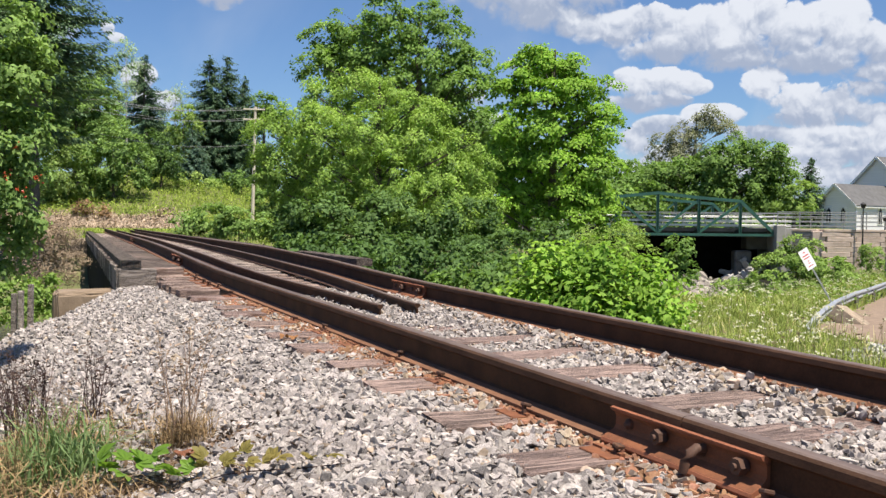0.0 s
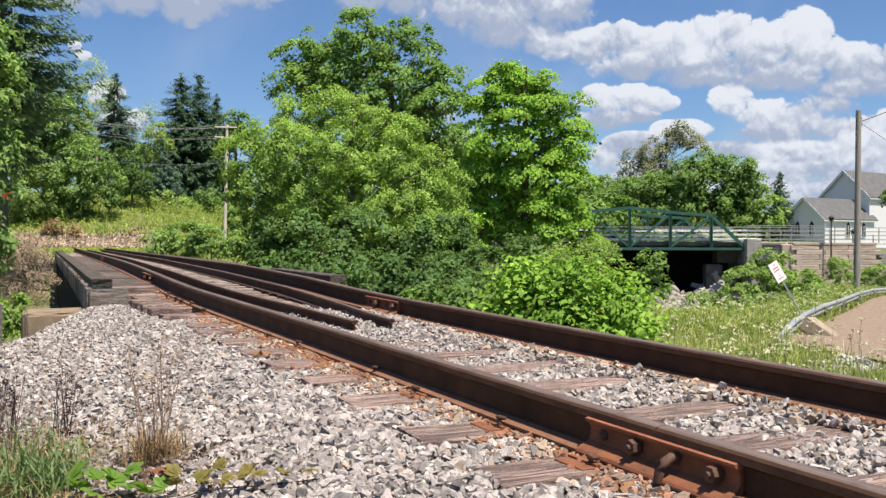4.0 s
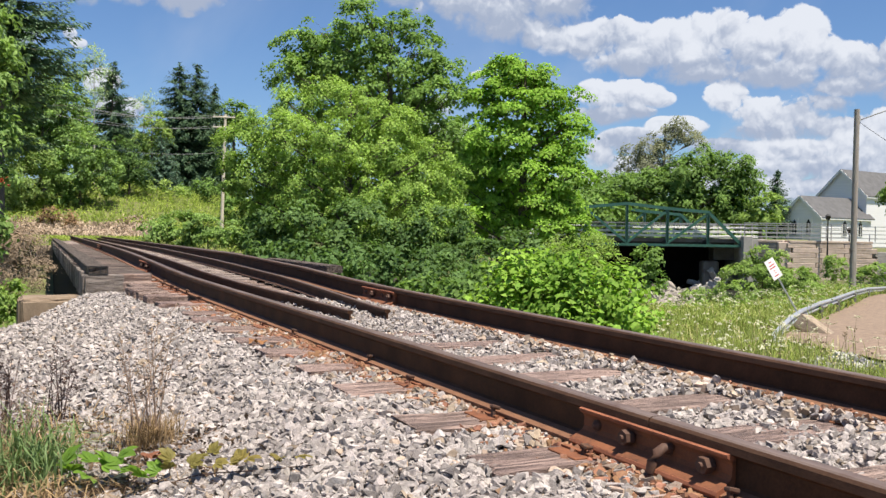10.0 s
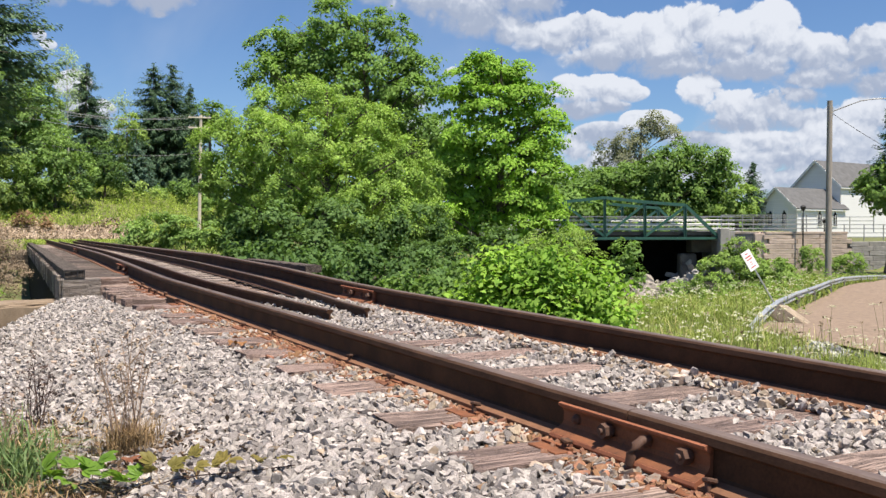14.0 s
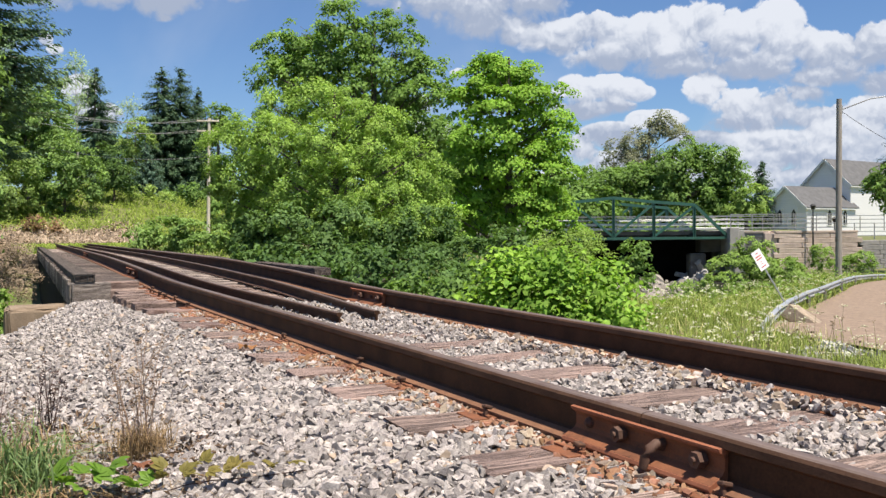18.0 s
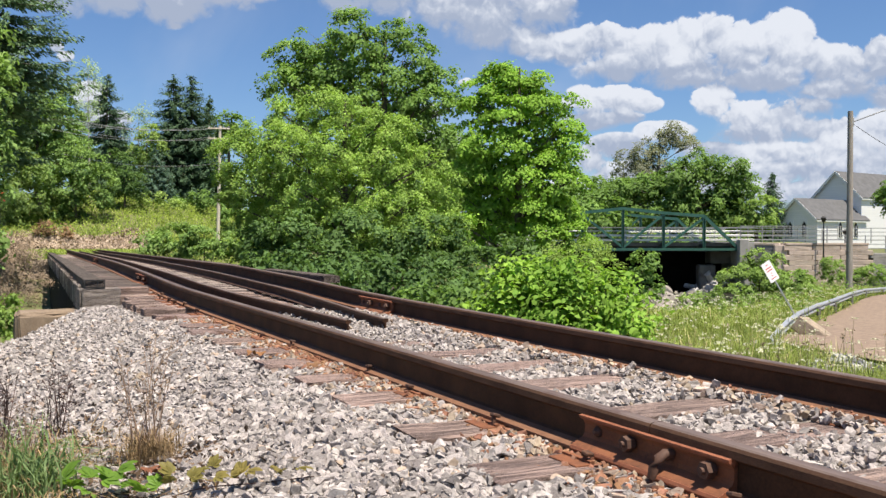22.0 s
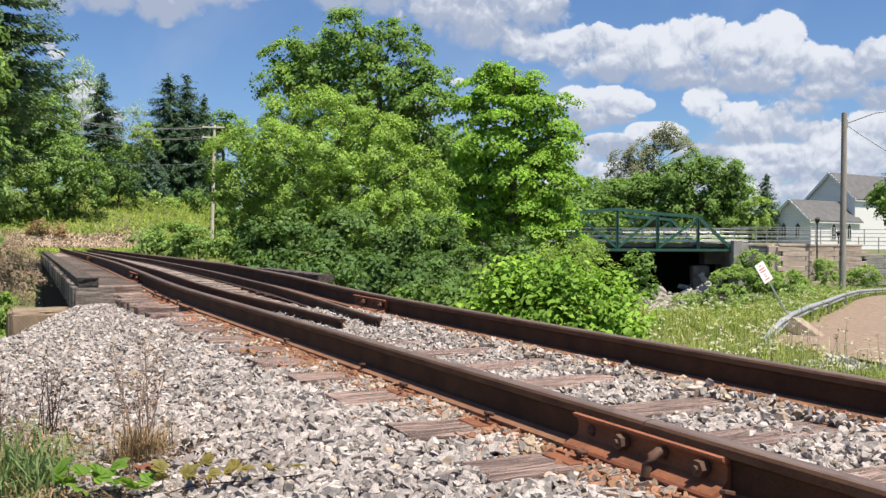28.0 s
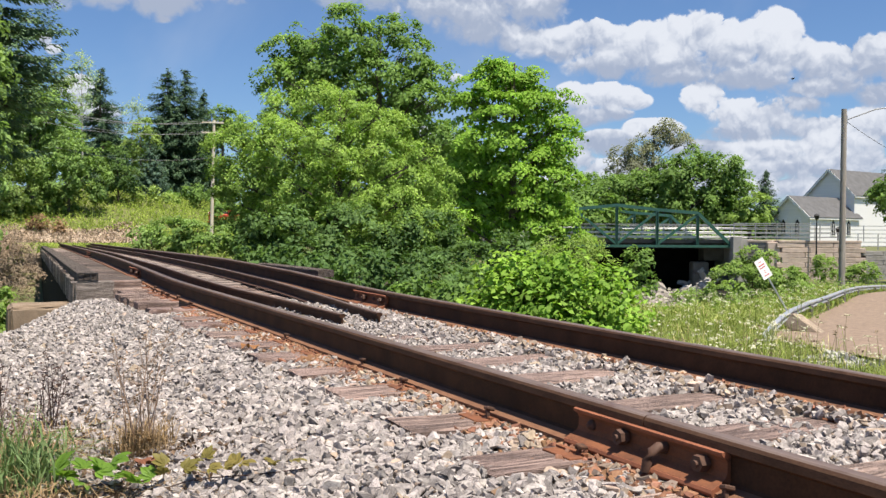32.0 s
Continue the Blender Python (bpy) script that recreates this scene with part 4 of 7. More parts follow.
    for dx, dz, w, h in ((0, 0.092, 0.235, 0.012), (0, 0.008, 0.235, 0.012), (-0.11, 0.05, 0.012, 0.09), (0.11, 0.05, 0.012, 0.09), (0.03, 0.05, 0.012, 0.09)):
        part("strap", box(w, 0.012, h, pose(cx - 1.56 + dx, BRIDGE_Y0 + 0.19, z + dz)), BLACK, ob, "thin iron strap round the timber end")
    return ob


railway_bridge()


def abutments():
    ob = part("abutment", box(3.5, 1.1, 2.6, pose(0.75, 12.5, -1.42), 0.02), CONCRETE)
    tagged(ob, "weathered tan concrete bridge abutment", "abutment", "", "structure")
    b = box(0.86, 0.62, 2.2, None, 0.05)
    bmesh.ops.subdivide_edges(b, edges=list(b.edges), cuts=5, use_grid_fill=True)
    rng = random.Random(14)
    for v in b.verts:
        v.co += Vector((rng.uniform(-0.012, 0.012), rng.uniform(-0.018, 0.010), rng.uniform(-0.018, 0.008)))
    b.transform(pose(-1.20, 12.52, -1.06))
    ob = part("wing_wall", b, CONCRETE)
    tagged(ob, "low weathered concrete wing wall beside the ballast", "abutment", "", "structure")
    ob = part("abutment", box(5, 1.2, 3.2, pose(3.2, 46.2, -1.5, 0, 0, -4), 0.02), CONCRETE)
    tagged(ob, "weathered tan concrete bridge abutment", "abutment", "", "structure")


abutments()


# ---- crushed stone ----
def rock_kit(count, cuts, seed, weld=0.20):
    """Angular broken stones: blocks split by a few random flat cuts."""
    kit = []
    rng = np.random.default_rng(seed)
    for i in range(count):
        b = bmesh.new()
        bmesh.ops.create_cube(b, size=1.7)
        for n in range(cuts):
            v = rng.normal(0, 1, 3)
            v /= np.linalg.norm(v)
            bmesh.ops.bisect_plane(b, geom=list(b.verts) + list(b.edges) + list(b.faces), plane_co=Vector(v * rng.uniform(0.46, 0.84)), plane_no=Vector(v), clear_outer=True)
            open_edges = [e for e in b.edges if e.is_boundary]
            if open_edges:
                bmesh.ops.holes_fill(b, edges=open_edges)
        bmesh.ops.remove_doubles(b, verts=list(b.verts), dist=weld)
        bmesh.ops.triangulate(b, faces=list(b.faces))
        bmesh.ops.recalc_face_normals(b, faces=list(b.faces))
        b.verts.index_update()
        co = np.array([v.co[:] for v in b.verts]) * [1.15, rng.uniform(0.58, 0.98), rng.uniform(0.36, 0.66)]
        kit.append((co, np.array([[v.index for v in f.verts] for f in b.faces])))
        b.free()
    return kit


def strew(rng, kit, at, size):
    """Rocks of the kit at the points at, each turned and sized on its own: a list of (verts, faces)."""
    pick = rng.integers(0, len(kit), len(at))
    sets = []
    for i, (v, f) in enumerate(kit):
        here = at[pick == i]
        n = len(here)
        if not n:
            continue
        a, b, c = rng.uniform(0, 2 * np.pi, n), rng.normal(0, 0.7, n), rng.normal(0, 0.7, n)
        ca, sa, cb, sb, cc, sc = np.cos(a), np.sin(a), np.cos(b), np.sin(b), np.cos(c), np.sin(c)
        o, l = np.zeros(n), np.ones(n)
        rz = np.stack([np.stack([ca, -sa, o], -1), np.stack([sa, ca, o], -1), np.stack([o, o, l], -1)], 1)
        rx = np.stack([np.stack([l, o, o], -1), np.stack([o, cb, -sb], -1), np.stack([o, sb, cb], -1)], 1)
        ry = np.stack([np.stack([cc, o, sc], -1), np.stack([o, l, o], -1), np.stack([-sc, o, cc], -1)], 1)
        m = rz @ rx @ ry
        s = size[pick == i][:, None, None]
        w = np.einsum("nij,vj->nvi", m, v) * s + here[:, None, :]
        sets.append((w.reshape(-1, 3), (f[None] + (np.arange(n) * len(v))[:, None, None]).reshape(-1, 3)))
    return sets


def lay_ballast():
    rng = np.random.default_rng(3)
    kit, chips = rock_kit(24, 9, 5, 0.26), rock_kit(14, 3, 6, 0.42)
    # two layers, thicker towards the camera's side
    def layer(n, x0, x1, y0, y1, lo, hi, lift):
        x, y = rng.uniform(x0, x1, n), rng.uniform(y0, y1, n)
        s = rng.uniform(lo, hi, n) * rng.choice([0.55, 0.8, 1.0, 1.0, 1.3], n)
        z = ballast_z(x, y) + lift + rng.uniform(-0.012, 0.014, n)
        # ties stay partly bare between the rails and at their ends
        bare = np.zeros(n, bool)
        for t in TIES + APPROACH:
            on = (np.abs(y - t) < np.where(x > 0, 0.15, 0.165)) & (x < 1.28) & (x > -0.52) & (x < 2.1) & ~((y > 6) & (y < 9.8) & (x > 0.15) & (x < 1.35))
            open_part = on & ((x < -0.04) | ((np.sin(x * 3.1 + t * 7) + np.sin(x * 9 + t * 3) * 0.5) > -1.0))
            bare |= open_part
        bare |= (np.abs(x) < 0.092) | (np.abs(x - FAR_X) < 0.092)
        bare |= (y > 9.6) & (x > -0.60) & (x < 0.1)
        bare |= (y > 10.7) & (x > -0.6) & (x < 2.3)
        bare |= (y > 12.3) | ((y > 11.3) & (x > -1.0) & (x < 2.4))
        bare |= x < np.interp(y, [8.6, 9.7, 10.25, 11.6], [-3.5, -1.72, -1.47, -0.92])
        keep = ~bare
        return np.stack([x, y, z], 1)[keep], s[keep]
    clean, rusty, dirt = [], [], []
    for args in ((8500, -3.4, -0.05, 1.6, 5, 0.016, 0.030, 0.004), (13500, -2.6, -0.05, 1.8, 5, 0.015, 0.029, 0.013), (15500, -3.7, -0.05, 5, 8.2, 0.012, 0.024, 0.006), (12500, -3.0, -0.05, 8.2, 12, 0.012, 0.023, 0.004),
                 (7500, 0.05, 1.46, 1.5, 5, 0.016, 0.030, 0.008), (8500, 0.05, 1.46, 5, 10.7, 0.013, 0.025, 0.006), (3500, 1.55, 3.6, 0.5, 11.5, 0.020, 0.034, 0.0), (2200, -3.2, 0.0, 0.3, 2.2, 0.022, 0.036, 0.0),
                 (3000, -3.2, 3.8, -6, 1.0, 0.030, 0.046, 0.0), (6500, -2.4, -0.04, 1.8, 5.5, 0.006, 0.013, 0.014), (4000, 0.05, 1.46, 1.6, 6, 0.007, 0.013, 0.010)):
        at, s = layer(*args)
        near = np.minimum(np.abs(at[:, 0]), np.abs(at[:, 0] - FAR_X))
        red = rng.uniform(0, 1, len(at)) < np.where(at[:, 0] > 0.75, 0.35, 0.72) * smooth(0.42, 0.08, near) + 0.04
        use = kit if args[4] == 5 and args[6] > 0.02 else chips
        clean += strew(rng, use, at[~red], s[~red])
        rusty += strew(rng, use, at[red], s[red])
    for off in (-0.20, 0.20, FAR_X + 0.20):
        x, y = off + rng.normal(0, 0.075, 900), rng.uniform(1.6, 9.4, 900)
        ok = np.abs(x - (0 if off < 0.7 else FAR_X)) > 0.095
        x, y = x[ok], y[ok]
        dirt += strew(rng, chips, np.stack([x, y, ballast_z(x, y) + 0.016], 1), rng.uniform(0.008, 0.026, len(x)))
    for off in (-0.105, -0.13, FAR_X - 0.105):
        x, y = off + rng.normal(0, 0.012, 700), rng.uniform(1.6, 9.6, 700)
        dirt += strew(rng, chips, np.stack([x, y, ballast_z(x, y) + rng.uniform(0.004, 0.022, 700)], 1), rng.uniform(0.010, 0.020, 700))
    # loose stones lying on top, nearest to the path
    meshes = []
    for v, f in kit:
        me = bpy.data.meshes.new("stone")
        me.from_pydata([tuple(p) for p in v], [], [tuple(q) for q in f])
        me.materials.append(LOOSESTONE)
        meshes.append(me)
    for i in range(300):
        while True:
            x, y = rng.uniform(-1.55, -0.2), rng.uniform(2.2, 4.0)
            if all(abs(y - t) > 0.20 or x < -0.6 for t in TIES):
                break
        one = new("stone", meshes[i % len(meshes)])
        one.parent = BED_OB[0]
        s = rng.uniform(0.020, 0.036)
        one.matrix_local = pose(x, y, float(ballast_z(x, y)) + 0.024, rng.uniform(-40, 40), rng.uniform(-40, 40), rng.uniform(0, 360)) @ Matrix.Diagonal((s, s, s, 1))
    stuff("ballast_stones", clean, STONE, "angular grey and tan crushed stones heaped beside the track", "gravel")
    stuff("rust_grit", dirt, RUSTDIRT, "orange-brown rusty grit along the rail foot", "gravel")
    stuff("rusty_stones", rusty, RUSTSTONE, "rust-stained brown crushed stones along the rails", "gravel")


lay_ballast()


# ---- trees and bushes ----
def crown_points(rng, blobs, size, cover, clump, flat):
    """Leaf places on many small leafy sprays set over each lobe of a crown, with the way each faces. flat: how flat and tiered the sprays lie."""
    at, out = [], []
    for cx, cy, cz, rx, rz in blobs:
        ry = 0.5 * (rx + rz)
        mid = np.array([cx, cy, cz])
        n = int(1.55 * cover * math.pi * rx * rz / (0.36 * size * size))
        k = int(np.clip(5.0 * rx * rz / clump ** 2, 9, 220))
        v = rng.normal(0, 1, (k, 3))
        v /= np.linalg.norm(v, axis=1)[:, None]
        hub = v * (rng.uniform(0.12, 1, k) ** 0.33)[:, None] * [rx * 1.12, ry * 1.12, rz * 1.12] + mid
        rad = clump * rng.uniform(0.55, 1.35, k)
        pick = rng.choice(k, n, p=rad ** 2 / (rad ** 2).sum())
        # each spray: a drooping, ragged disc leaning outwards
        ang, far = rng.uniform(0, 2 * np.pi, n), rng.uniform(0, 1, n) ** 0.5
        ragged = 0.80 + 0.35 * np.abs(np.sin(2.5 * ang + pick * 1.9)) + 0.3 * (rng.uniform(0, 1, n) < 0.12)
        flatten = np.stack([np.cos(ang) * far * ragged, np.sin(ang) * far * ragged, (0.22 - 0.55 * far ** 2) * (0.4 + 0.6 * flat)], 1)
        round_up = rng.normal(0, 1, (n, 3))
        round_up *= (far ** 0.6 / (np.linalg.norm(round_up, axis=1) + 1e-9))[:, None]
        local = flatten * flat + round_up * [1.0, 1.0, 0.8] * (1 - flat) + rng.normal(0, 0.10, (n, 3))
        lean = -(v[pick] * [1, 1, 0] * local).sum(1)
        local[:, 2] += 0.45 * lean + np.minimum(0, v[pick][:, 2]) * 0.15
        at.append(hub[pick] + local * rad[pick][:, None])
        out.append(local * 0.6 + v[pick] * 0.42 + [0.0, -0.06, 0.62])
    return np.concatenate(at), np.concatenate(out)


def tree(name, girth, blobs, size, material, label, category, cover=5.0, clump=0.35, bark=None, group="", bare=0, limb_girth=1.0, seed=0, wide=0.62, flat=0.55, core=()):
    """A leafy tree or bush. It stands under the middle of its lobes. blobs: lobes of the crown (r, d, z, half width, half height); core: thin inner lobes behind them."""
    foot = (round(float(np.mean([b[0] for b in blobs])), 2), round(float(np.mean([b[1] for b in blobs])) + 0.2, 2))
    rng = np.random.default_rng(seed + int(abs(foot[0]) * 100 + foot[1] * 10))
    zf = float(ground_z(foot[0], foot[1])) - 0.05
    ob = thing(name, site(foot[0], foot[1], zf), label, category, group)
    local = [(a - foot[0], b - foot[1], c - zf, e, f) for a, b, c, e, f in blobs]
    inner = [(a - foot[0], b - foot[1], c - zf, e, f) for a, b, c, e, f in core]
    top = max(c + f * 0.1 for a, b, c, e, f in local)
    cx, cy = np.mean([b[0] for b in local]), np.mean([b[1] for b in local])
    def bow(t):
        return np.array([cx * t * t * 0.8 + 0.1 * girth * math.sin(t * 7), cy * t * t * 0.8, top * t])
    paths = [[(bow(t), girth * (1 - 0.88 * t) * (1.35 if t == 0 else 1)) for t in np.linspace(0, 1, 9)]]
    for a, b, c, e, f in local:
        t0 = min(0.85, max(0.12, (c - 1.0 * e - 0.35 * abs(a - cx)) / top))
        s = bow(t0)
        m = (s + [a, b, c]) / 2 + [0, 0, 0.12 * e]
        g = girth * 0.24 * (1 - 0.7 * t0) * limb_girth
        paths.append([(s, g), (m, g * 0.7), (np.array([a, b, c]), g * 0.4)])
        for i in range(3 + bare):
            q = np.array([a, b, c]) + rng.normal(0, 1, 3).clip(-1.3, 1.3) * [e * 0.45, e * 0.4, f * 0.45] + [0, 0, 0.2 * f]
            paths.append([(m, g * 0.5), ((m + q) / 2 + rng.normal(0, 0.06 * e, 3), g * 0.32), (q, g * 0.10)])
    v, f = tubes(paths, 6)
    raw("trunk", v, f, bark or BARK, ob, "", True)
    at, out = crown_points(rng, local, size, cover, clump, flat)
    big = np.full(len(at), size)
    if inner:
        at2, out2 = crown_points(rng, inner, size * 1.5, 2.2, clump * 1.4, flat)
        at, out, big = np.concatenate([at, at2]), np.concatenate([out, out2]), np.concatenate([big, np.full(len(at2), size * 1.5)])
    v, f, nor = scatter_leaves(rng, at, out, big, wide, keep=True)
    soft = nor * 0.9 + out / (np.linalg.norm(out, axis=1)[:, None] + 1e-9)
    soft /= np.linalg.norm(soft, axis=1)[:, None]
    raw("crown", v, f, material, ob, normals=np.repeat(soft, 4, 0))
    return ob


def conifer(r, d, zt, half, material, label, seed, zb=None, foot_z=None, size=0.5, gaps=0.0, cone=0.8, spray=0.24, tiers=2.6, droop=0.34):
    """A spruce or pine: whorls of drooping boughs with upturned tips, set with hanging needle sprays."""
    rng = np.random.default_rng(seed)
    zf = float(ground_z(r, d)) - 0.05 if foot_z is None else foot_z
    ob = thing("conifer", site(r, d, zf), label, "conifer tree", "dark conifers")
    h = zt - zf
    v, f = tubes([[(np.array([0, 0, h * t]), 0.016 * h * (1 - 0.97 * t)) for t in np.linspace(0, 1, 8)]], 7)
    raw("trunk", v, f, BARK, ob, "", True)
    at, axes, lims, big = [], [], [], []
    low = 0.06 if zb is None else (zb - zf) / h
    n = int(h * (1 - low) * tiers) + 5
    for t in np.linspace(low, 0.985, n):
        reach = half * (1 - (t - low) / (1 - low)) ** cone + 0.10
        for a in rng.uniform(0, 2 * np.pi, int(7 + 5 * (1 - t))):
            if rng.uniform() < gaps:
                continue
            L = reach * rng.uniform(0.7, 1.2)
            s = np.linspace(0.10, 1, max(4, int(L / (size * 0.30))))
            way = np.array([math.cos(a), math.sin(a), 0])
            p = way * (L * s)[:, None] + [0, 0, h * t + rng.uniform(-0.45, 0.45)] + np.array([0, 0, 1.0]) * (-droop * 1.5 * L * s + droop * 1.1 * L * s ** 2.6)[:, None]
            k = 7
            q = np.repeat(p, k, 0) + rng.normal(0, 1, (len(p) * k, 3)) * [0.10 * size, 0.10 * size, 0.16 * size]
            side = np.cross(way, [0, 0, 1.0])
            turn = rng.uniform(-1, 1, len(q))[:, None]
            at.append(q)
            axes.append(way * (0.75 + 0.3 * rng.uniform(0, 1, (len(q), 1))) + side * turn * 0.95 - np.array([0, 0, 1.0]) * rng.uniform(-0.10, 0.85, (len(q), 1)))
            big.append(size * (0.55 + 0.5 * np.repeat(1 - s, k)) * (0.55 + 0.45 * (1 - t)))
            lims.append([(p[0] * [0, 0, 1], 0.02 + 0.010 * L), (p[len(p) // 2], 0.012), (p[-1], 0.006)])
    lims.append([(np.array([0, 0, h * 0.9]), 0.05), (np.array([0, 0, h * 1.01]), 0.012)])
    v, f = tubes(lims, 3)
    tagged(raw("bough_frame", v, f, BARK, ob), kind="stuff")
    at, ax, big = np.concatenate(at), np.concatenate(axes), np.concatenate(big)[:, None]
    ax /= np.linalg.norm(ax, axis=1)[:, None]
    side = np.cross(ax, np.array([0, 0, 1.0]) + rng.normal(0, 0.5, at.shape))
    side /= np.linalg.norm(side, axis=1)[:, None]
    big = big * rng.uniform(0.6, 1.3, (len(at), 1))
    v = np.stack([at, at + ax * big * 0.4 + side * big * spray * 0.5, at + ax * big - [0, 0, 0.10] * big, at + ax * big * 0.4 - side * big * spray * 0.5], 1).reshape(-1, 3)
    raw("needles", v, np.arange(len(v)).reshape(-1, 4), material, ob)
    return ob


tree("tree", 0.38, [(-4.33, 41.4, 10.3, 1.09, 0.83), (-6.26, 42.6, 10.12, 1.29, 0.81), (-7.27, 42.4, 9.24, 1.07, 0.88), (-7.51, 41.6, 8.07, 0.65, 0.78), (-5.41, 42.0, 8.85, 1.1, 0.95), (-3.37, 41.9, 9.86, 1.1, 0.94), (-2.11, 42.2, 10.39, 0.9, 0.74), (-1.56, 42.5, 9.34, 1.06, 0.95), (-3.07, 41.4, 8.36, 1.18, 0.82), (-4.32, 41.2, 7.46, 0.97, 0.77), (-6.52, 42.5, 8.18, 1.07, 0.8), (-0.69, 41.9, 8.14, 0.83, 0.62), (0.15, 42.4, 8.62, 0.34, 0.24), (-0.81, 41.2, 7.02, 0.97, 0.66), (-1.84, 41.9, 7.58, 0.98, 0.83), (0.46, 42.4, 7.27, 0.73, 0.47), (-2.08, 41.6, 5.88, 1.07, 0.82), (-0.7, 42.7, 5.77, 0.94, 0.79), (-1.35, 42.6, 4.59, 1.25, 0.84), (0.32, 41.2, 5.22, 0.76, 0.76), (0.45, 41.2, 3.97, 0.91, 0.66), (-3.38, 42.1, 6.58, 1.04, 0.78), (-5.7, 44.2, 7.13, 1.37, 1.1)],
     0.17, L_TALL, "tall broad-leaved tree with an airy crown", "tree", 3.3, 0.50, seed=1, flat=0.6, core=[(-4.63, 44.3, 8.75, 2.48, 1.65), (-1.94, 44.3, 7.42, 1.64, 1.64), (-6.7, 43.7, 8.65, 1.23, 1.1), (-1.92, 43.8, 4.42, 1.88, 1.34)])
tree("tree", 0.30, [(-6.15, 26.8, 3.44, 0.71, 0.61), (-6.57, 27.0, 2.73, 0.51, 0.54), (-5.59, 26.9, 3.9, 0.64, 0.57), (-4.81, 27.1, 4.57, 0.71, 0.61), (-3.82, 27.1, 4.91, 0.78, 0.47), (-2.79, 26.7, 4.58, 0.76, 0.56), (-1.98, 26.7, 4.28, 0.69, 0.56), (-1.36, 27.2, 3.94, 0.54, 0.47), (-4.82, 26.2, 3.47, 0.92, 0.69), (-3.35, 26.0, 3.61, 0.97, 0.68), (-1.99, 26.8, 3.34, 0.92, 0.69), (-5.67, 26.5, 2.5, 0.83, 0.6), (-4.18, 26.2, 2.36, 1.04, 0.68), (-2.55, 25.9, 2.31, 1.02, 0.67), (-1.16, 26.6, 2.71, 0.75, 0.62), (-0.52, 26.8, 3.18, 0.52, 0.46), (-1.31, 26.3, 1.85, 0.84, 0.55), (-0.23, 27.3, 2.39, 0.67, 0.53), (-5.87, 27.0, 1.82, 0.51, 0.37), (-2.74, 26.2, 1.32, 1.06, 0.61), (-4.36, 26.3, 1.21, 1.07, 0.62), (-1.13, 25.9, 1.05, 0.89, 0.6), (-0.19, 27.2, 1.39, 0.7, 0.53), (-2.12, 26.5, 0.44, 0.94, 0.55), (-0.83, 26.3, 0.28, 0.8, 0.48), (-3.38, 26.2, 0.36, 0.81, 0.48), (-4.95, 27.0, 0.43, 0.84, 0.5), (0.14, 27.0, 0.43, 0.66, 0.58)],
     0.085, L_ASH, "wide round light-green tree beside the stream", "tree", 3.4, 0.26, seed=2, flat=0.35, wide=0.5, core=[(-5.34, 29.1, 2.87, 1.45, 1.27), (-2.7, 29.2, 3.06, 1.8, 1.62), (-3.71, 28.8, 1.1, 2.3, 1.06), (-0.73, 28.7, 1.45, 1.05, 1.22), (-5.89, 28.3, 2.3, 0.71, 0.71)])
tree("bush", 0.08, [(-5.38, 26.0, 1.31, 0.49, 0.36), (-2.63, 25.2, 1.2, 0.96, 0.53), (-4.21, 25.4, 1.1, 0.98, 0.57), (-1.12, 25.7, 0.95, 0.82, 0.57), (-0.19, 26.0, 1.21, 0.63, 0.48), (-2.04, 25.4, 0.38, 0.9, 0.53), (-0.8, 25.4, 0.27, 0.75, 0.43), (-3.32, 25.8, 0.29, 0.76, 0.44), (-4.7, 25.6, 0.37, 0.73, 0.44), (0.13, 26.3, 0.36, 0.58, 0.53), (-5.15, 25.9, 0.84, 0.55, 0.42)], 0.12, L_UNDER, "dark leafy shrubs growing under a light-green tree", "bush", 3.4, 0.30, seed=31, flat=0.5, wide=0.55)
